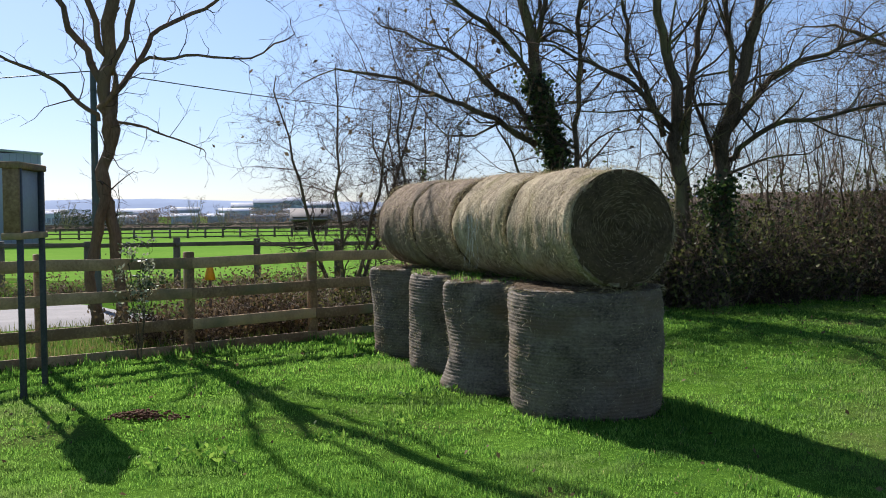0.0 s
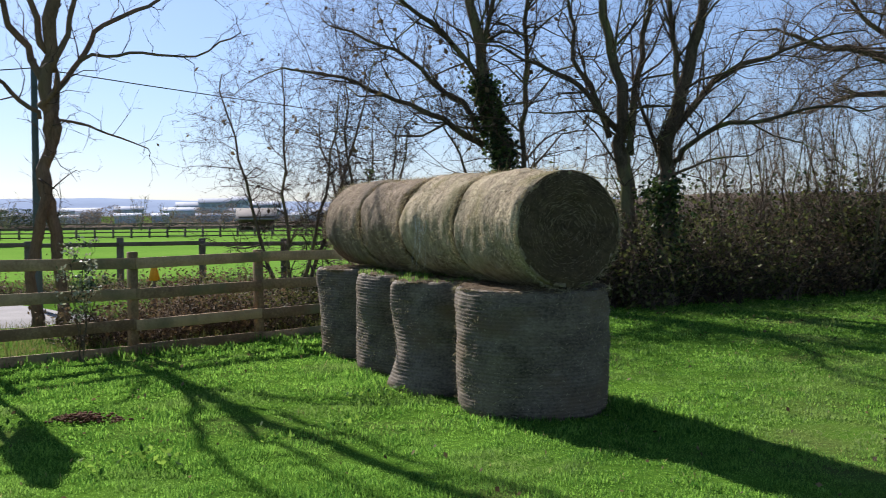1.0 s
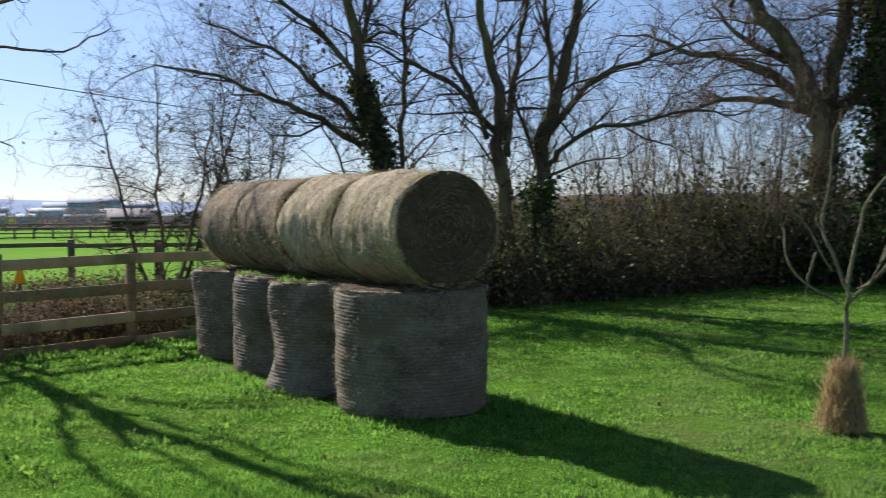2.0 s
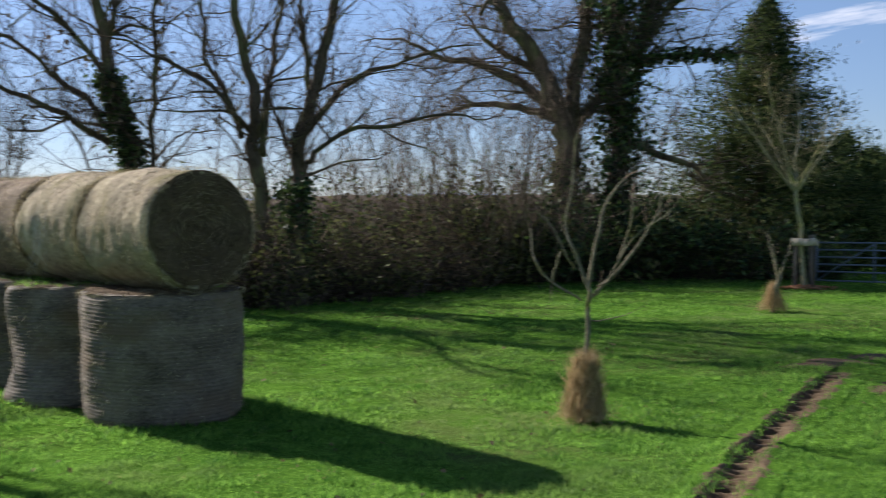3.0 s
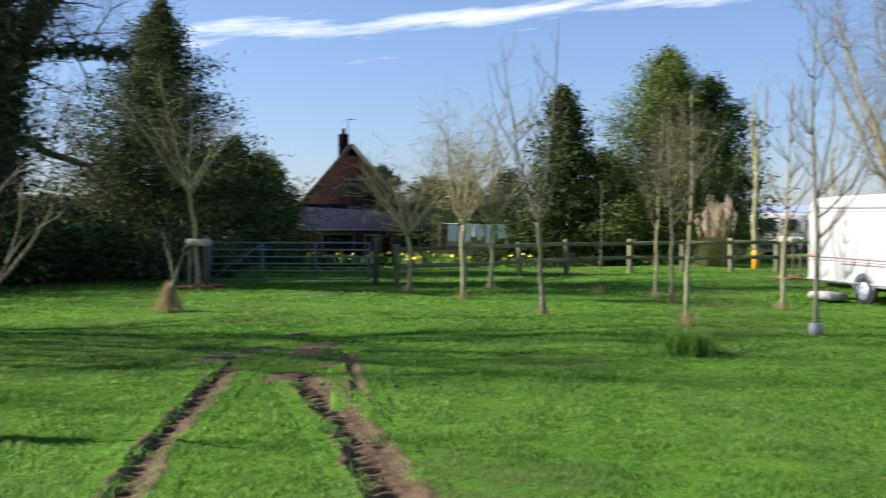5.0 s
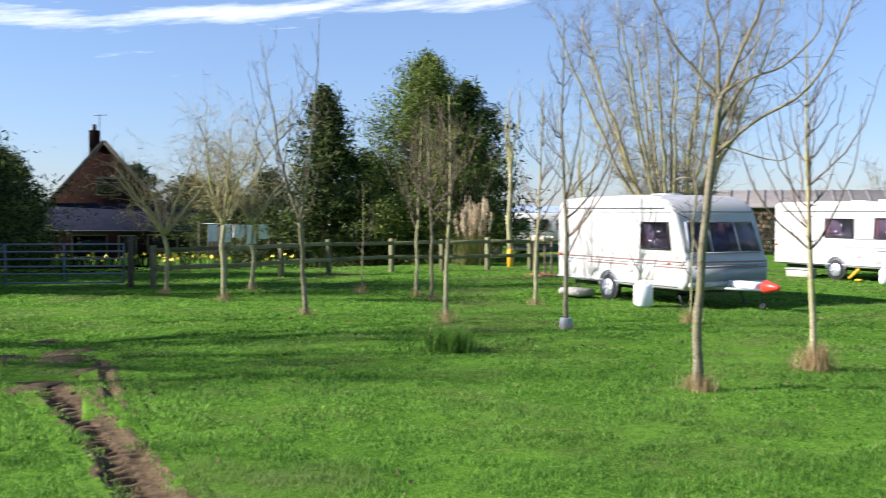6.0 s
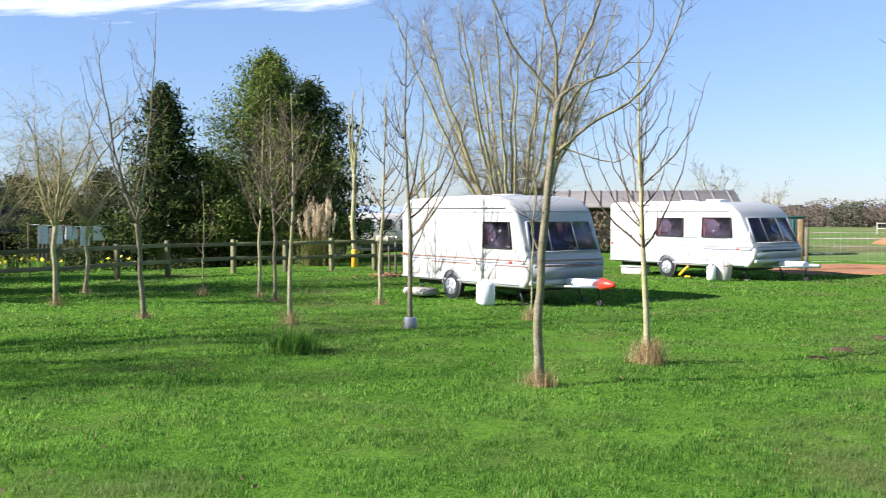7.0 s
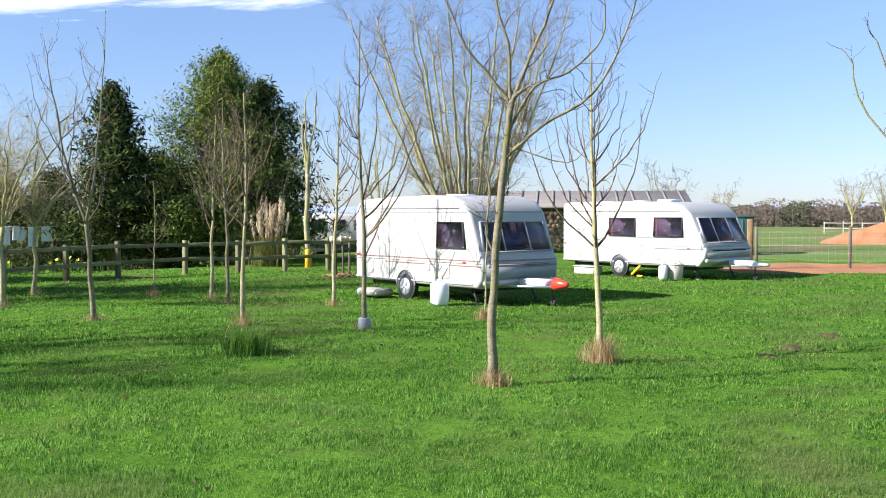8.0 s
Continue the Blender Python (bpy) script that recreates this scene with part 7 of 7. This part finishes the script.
def rut(name, pts, width, seed, label):
    """A churned rut pressed into the lawn, with the tread's bars across it and trodden shoulders."""
    path = spline([Vector((x, y, 0)) for x, y in pts], 90)
    n, nw = len(path), 22
    full = width + 0.46
    vs, fs = [], []
    run = 0.0
    for i, p in enumerate(path):
        d = (path[min(i + 1, n - 1)] - path[max(i - 1, 0)]).normalized()
        s = Vector((d.y, -d.x, 0))
        if i:
            run += (p - path[i - 1]).length
        fade = min(1.0, min(i, n - 1 - i) / 40)
        for j in range(nw + 1):
            v = (j / nw - 0.5) * full
            q = p + s * v
            half = width / 2 * (1 + 0.35 * noise.noise((run * 1.3, seed, v > 0)) + 0.25 * noise.noise((run * 5.0, seed, 3 + (v > 0))))
            k = min(1.0, max(0.0, (half - abs(v)) / 0.05))
            bar = min(1.0, max(0.0, math.sin((run + 0.3 * abs(v)) / 0.18 * 6.283) * 1.6 + 0.3))
            tread = -0.085 + 0.075 * bar * (0.7 + 0.5 * noise.noise((run * 3, v * 6, seed))) if v < width * 0.08 else -0.030
            z = (tread + 0.02 * noise.noise((q.x * 7, q.y * 7, seed)) + 0.012 * noise.noise((q.x * 25, q.y * 25, seed))) * k * fade
            z += 0.018 * math.exp(-((abs(v) - half) / 0.05) ** 2) * fade - 0.008 - 0.035 * (1 - fade) + 0.006 * noise.noise((q.x * 18, q.y * 18, seed)) * (1 - k)
            if j in (0, nw) or i in (0, n - 1):
                z = -0.05
            vs.append((q.x, q.y, lift(q.x, q.y) + z))
    turf = []
    for i in range(n - 1):
        for j in range(nw):
            q = i * (nw + 1) + j
            over = abs((j + 0.5) / nw - 0.5) * full - width / 2
            x, y, _ = vs[q]
            bare = 0.03 + 0.10 * noise.noise((x * 3.1, y * 3.1, seed)) + 0.06 * noise.noise((x * 11, y * 11, seed))
            (fs if over < bare else turf).append((q, q + 1, q + nw + 2, q + nw + 1))
    solo("trodden_turf", Mesh().add(vs, turf), M_LAWN, "trodden turf along a wheel rut", "turf", "stuff", smooth=True)
    return solo(name, Mesh().add(vs, fs), M_MUD, label, "wheel rut", "stuff", smooth=False)


for k, (pts, w) in enumerate(RUTS):
    rut("wheel_rut", pts, w, 3 + k, "muddy wheel rut with tread marks pressed into the lawn")
# churned patches where the ruts fade out
for k, (x_, y_, r_) in enumerate(MUD_SPOTS):
    vs, fs = [(x_, y_, lift(x_, y_) + 0.018)], []
    for ring in (0.55, 1.0):
        for i in range(24):
            a = 6.283 * i / 24
            q = r_ * ring * (1 + 0.55 * noise.noise((math.cos(a) * 1.5, math.sin(a) * 1.5, k * 3.1)))
            x1, y1 = x_ + math.cos(a) * q * 1.7, y_ + math.sin(a) * q
            vs.append((x1, y1, lift(x1, y1) + (0.006 + 0.012 * noise.noise((x1 * 9, y1 * 9, 1)) if ring < 1 else -0.02)))
    tri = [(0, 1 + i, 1 + (i + 1) % 24) for i in range(24)]
    quad = [(1 + i, 25 + i, 25 + (i + 1) % 24, 1 + (i + 1) % 24) for i in range(24)]
    solo("mud_patch", Mesh().addmixed(vs, tri + quad), M_MUD, "small churned patch of bare mud in the lawn", "mud", "stuff", smooth=True)
# a little loose red soil on the grass
mh = Mesh()
rr = random.Random(6)
for k in range(260):
    s = rr.uniform(0.008, 0.030)
    p = Vector((-2.86 + rr.gauss(0, 0.17), 9.95 + rr.gauss(0, 0.10), 0))
    mh.box((s * 1.5, s, s * 0.8), T(p.x, p.y, lift(p.x, p.y) + rr.uniform(-0.005, 0.045) * max(0.0, 1 - ((p.x + 2.86) / 0.3) ** 2)) @ R(rr.uniform(0, 180), "Z") @ R(rr.uniform(-30, 30), "X"), s * 0.25)
solo("loose_soil", mh, M_REDMUD, "crumbs of red soil scratched up on the lawn", "soil", "stuff")

# ---- grass ----


def patchy(x, y, s, seed):
    return np.array([noise.noise((a * s, b * s, seed)) for a, b in zip(x, y)])


def lawn_ring(r0, r1, a0, a1, per, h0, h1, w, seed, material, label, name="grass", thr=None, tall=False):
    rng = np.random.default_rng(seed)
    area = (r1 * r1 - r0 * r0) * radians(a1 - a0) / 2
    n = int(area * per)
    r = np.sqrt(rng.uniform(r0 * r0, r1 * r1, n))
    a = np.radians(rng.uniform(a0, a1, n))
    x, y = r * np.sin(a), r * np.cos(a)
    # keep behind the fence free
    side = (x + 3.56) * -FENCE_DIR.y + (y - 14.84) * FENCE_DIR.x
    gap = rut_gap(x, y)
    k = (side < -0.02) & (gap > -0.05 + 0.12 * patchy(x, y, 2.4, 1.1) + rng.normal(0, 0.04, n))
    k &= rng.random(n) < np.clip(0.78 + gap * 1.4 + 0.55 * patchy(x, y, 1.7, 6.0), 0.2, 1.0)
    k &= ~((x > 33.9 + 0.5 * patchy(x, y, 0.8, 3.0)) & (y < -1.2))
    k &= spot_gap(x, y) > -0.5 + 0.5 * patchy(x, y, 5.0, 8.0) + rng.normal(0, 0.3, n)
    if thr is not None:
        k &= patchy(x, y, 0.9, seed) + rng.normal(0, 0.12, n) > thr
    x, y = x[k], y[k]
    pt = patchy(x, y, 1.3, 2.2) * 0.45 + patchy(x, y, 4.5, 7.7) * 0.55 + patchy(x, y, 9.0, 3.1) * 0.30
    h = rng.uniform(h0, h1, len(x)) * np.clip(0.78 + 2.0 * pt, 0.2, 2.1)
    # longer grass close to the fence and round the bales
    side = np.abs((x + 3.56) * -FENCE_DIR.y + (y - 14.84) * FENCE_DIR.x)
    h *= 1 + 2.2 * np.exp(-side / 0.6)
    bx, by = x - 0.55, y - 12.3   # round the foot of the stack
    al, ac = bx * -0.359 + by * 0.933, bx * 0.933 + by * 0.359
    h *= 1 + 1.2 * np.exp(-(np.maximum(np.abs(al) - 2.9, 0) + np.abs(np.abs(ac) - 0.85)) / 0.25)
    z = np.array([lift(p, q) for p, q in zip(x, y)]) - 0.01
    return solo(name, Mesh().blades(np.stack([x, y, z], axis=1), h, 0.9, w, rng, True), material, label, "grass", "stuff")


lawn_ring(5.0, 9.0, -26, 104, 4200, 0.015, 0.044, 0.0036, 701, M_BLADE, "bright green lawn grass")
lawn_ring(9.0, 14.0, -26, 104, 1800, 0.016, 0.046, 0.0056, 702, M_BLADE, "bright green lawn grass")
lawn_ring(14.0, 23.0, -26, 104, 520, 0.018, 0.044, 0.0100, 703, M_BLADE, "green lawn grass farther off")
lawn_ring(23.0, 36.0, 12, 104, 150, 0.02, 0.048, 0.017, 704, M_BLADE, "green lawn grass by the garden fence")
lawn_ring(5.0, 16.0, -26, 104, 30, 0.03, 0.06, 0.003, 705, M_DRYGRASS, "dry stalks among the lawn grass", thr=0.1)
# fallen leaves and crumbs on the grass
rng = np.random.default_rng(71)
n = 1500
r, a = np.sqrt(rng.uniform(25, 20 ** 2, n)), np.radians(rng.uniform(-26, 104, n))
x, y = r * np.sin(a), r * np.cos(a)
k = patchy(x, y, 0.35, 3.3) + rng.normal(0, 0.15, n) > 0.0
x, y = x[k], y[k]
z = np.array([lift(p, q) for p, q in zip(x, y)]) + rng.uniform(0.015, 0.05, len(x))
solo("fallen_leaves", Mesh().cards(np.stack([x, y, z], axis=1), rng.uniform(0.02, 0.05, len(x)), rng, aspect=1.3), M_DEADLEAF, "dead brown leaves scattered on the lawn", "leaves", "stuff")
# broad-leaved weeds in the lawn
rr = random.Random(44)
rng = np.random.default_rng(44)
for k, (x_, y_) in enumerate([(-2.0, 8.35), (-2.2, 8.0), (-1.75, 8.1), (-1.0, 8.9), (-0.4, 9.4), (-3.6, 9.2), (-3.2, 9.4), (0.0, 10.9), (-0.35, 10.6)]):
    n = 26
    c = np.stack([x_ + rng.normal(0, 0.10, n), y_ + rng.normal(0, 0.10, n), lift(x_, y_) + rng.uniform(0.03, 0.10, n)], axis=1)
    solo("lawn_weed", Mesh().cards(c, rng.uniform(0.022, 0.045, n), rng, up=0.8, aspect=2.0), M_LEAF, "low broad-leaved weed in the lawn", "weed", "stuff")
# rough grass on the verge behind the fence
rng = np.random.default_rng(45)
n = 9000
u, v = rng.uniform(-9, 8, n), rng.uniform(0.1, 4.2, n)
p = np.stack([-3.56 + FENCE_DIR.x * u - FENCE_DIR.y * v, 14.84 + FENCE_DIR.y * u + FENCE_DIR.x * v], axis=1)
z = np.array([lift(a, b) for a, b in p])
solo("verge_grass", Mesh().blades(np.column_stack([p, z]), rng.uniform(0.06, 0.2, n), 0.9, 0.006, rng), M_ROUGHGRASS, "rough pale grass on the verge by the lane", "grass", "stuff")
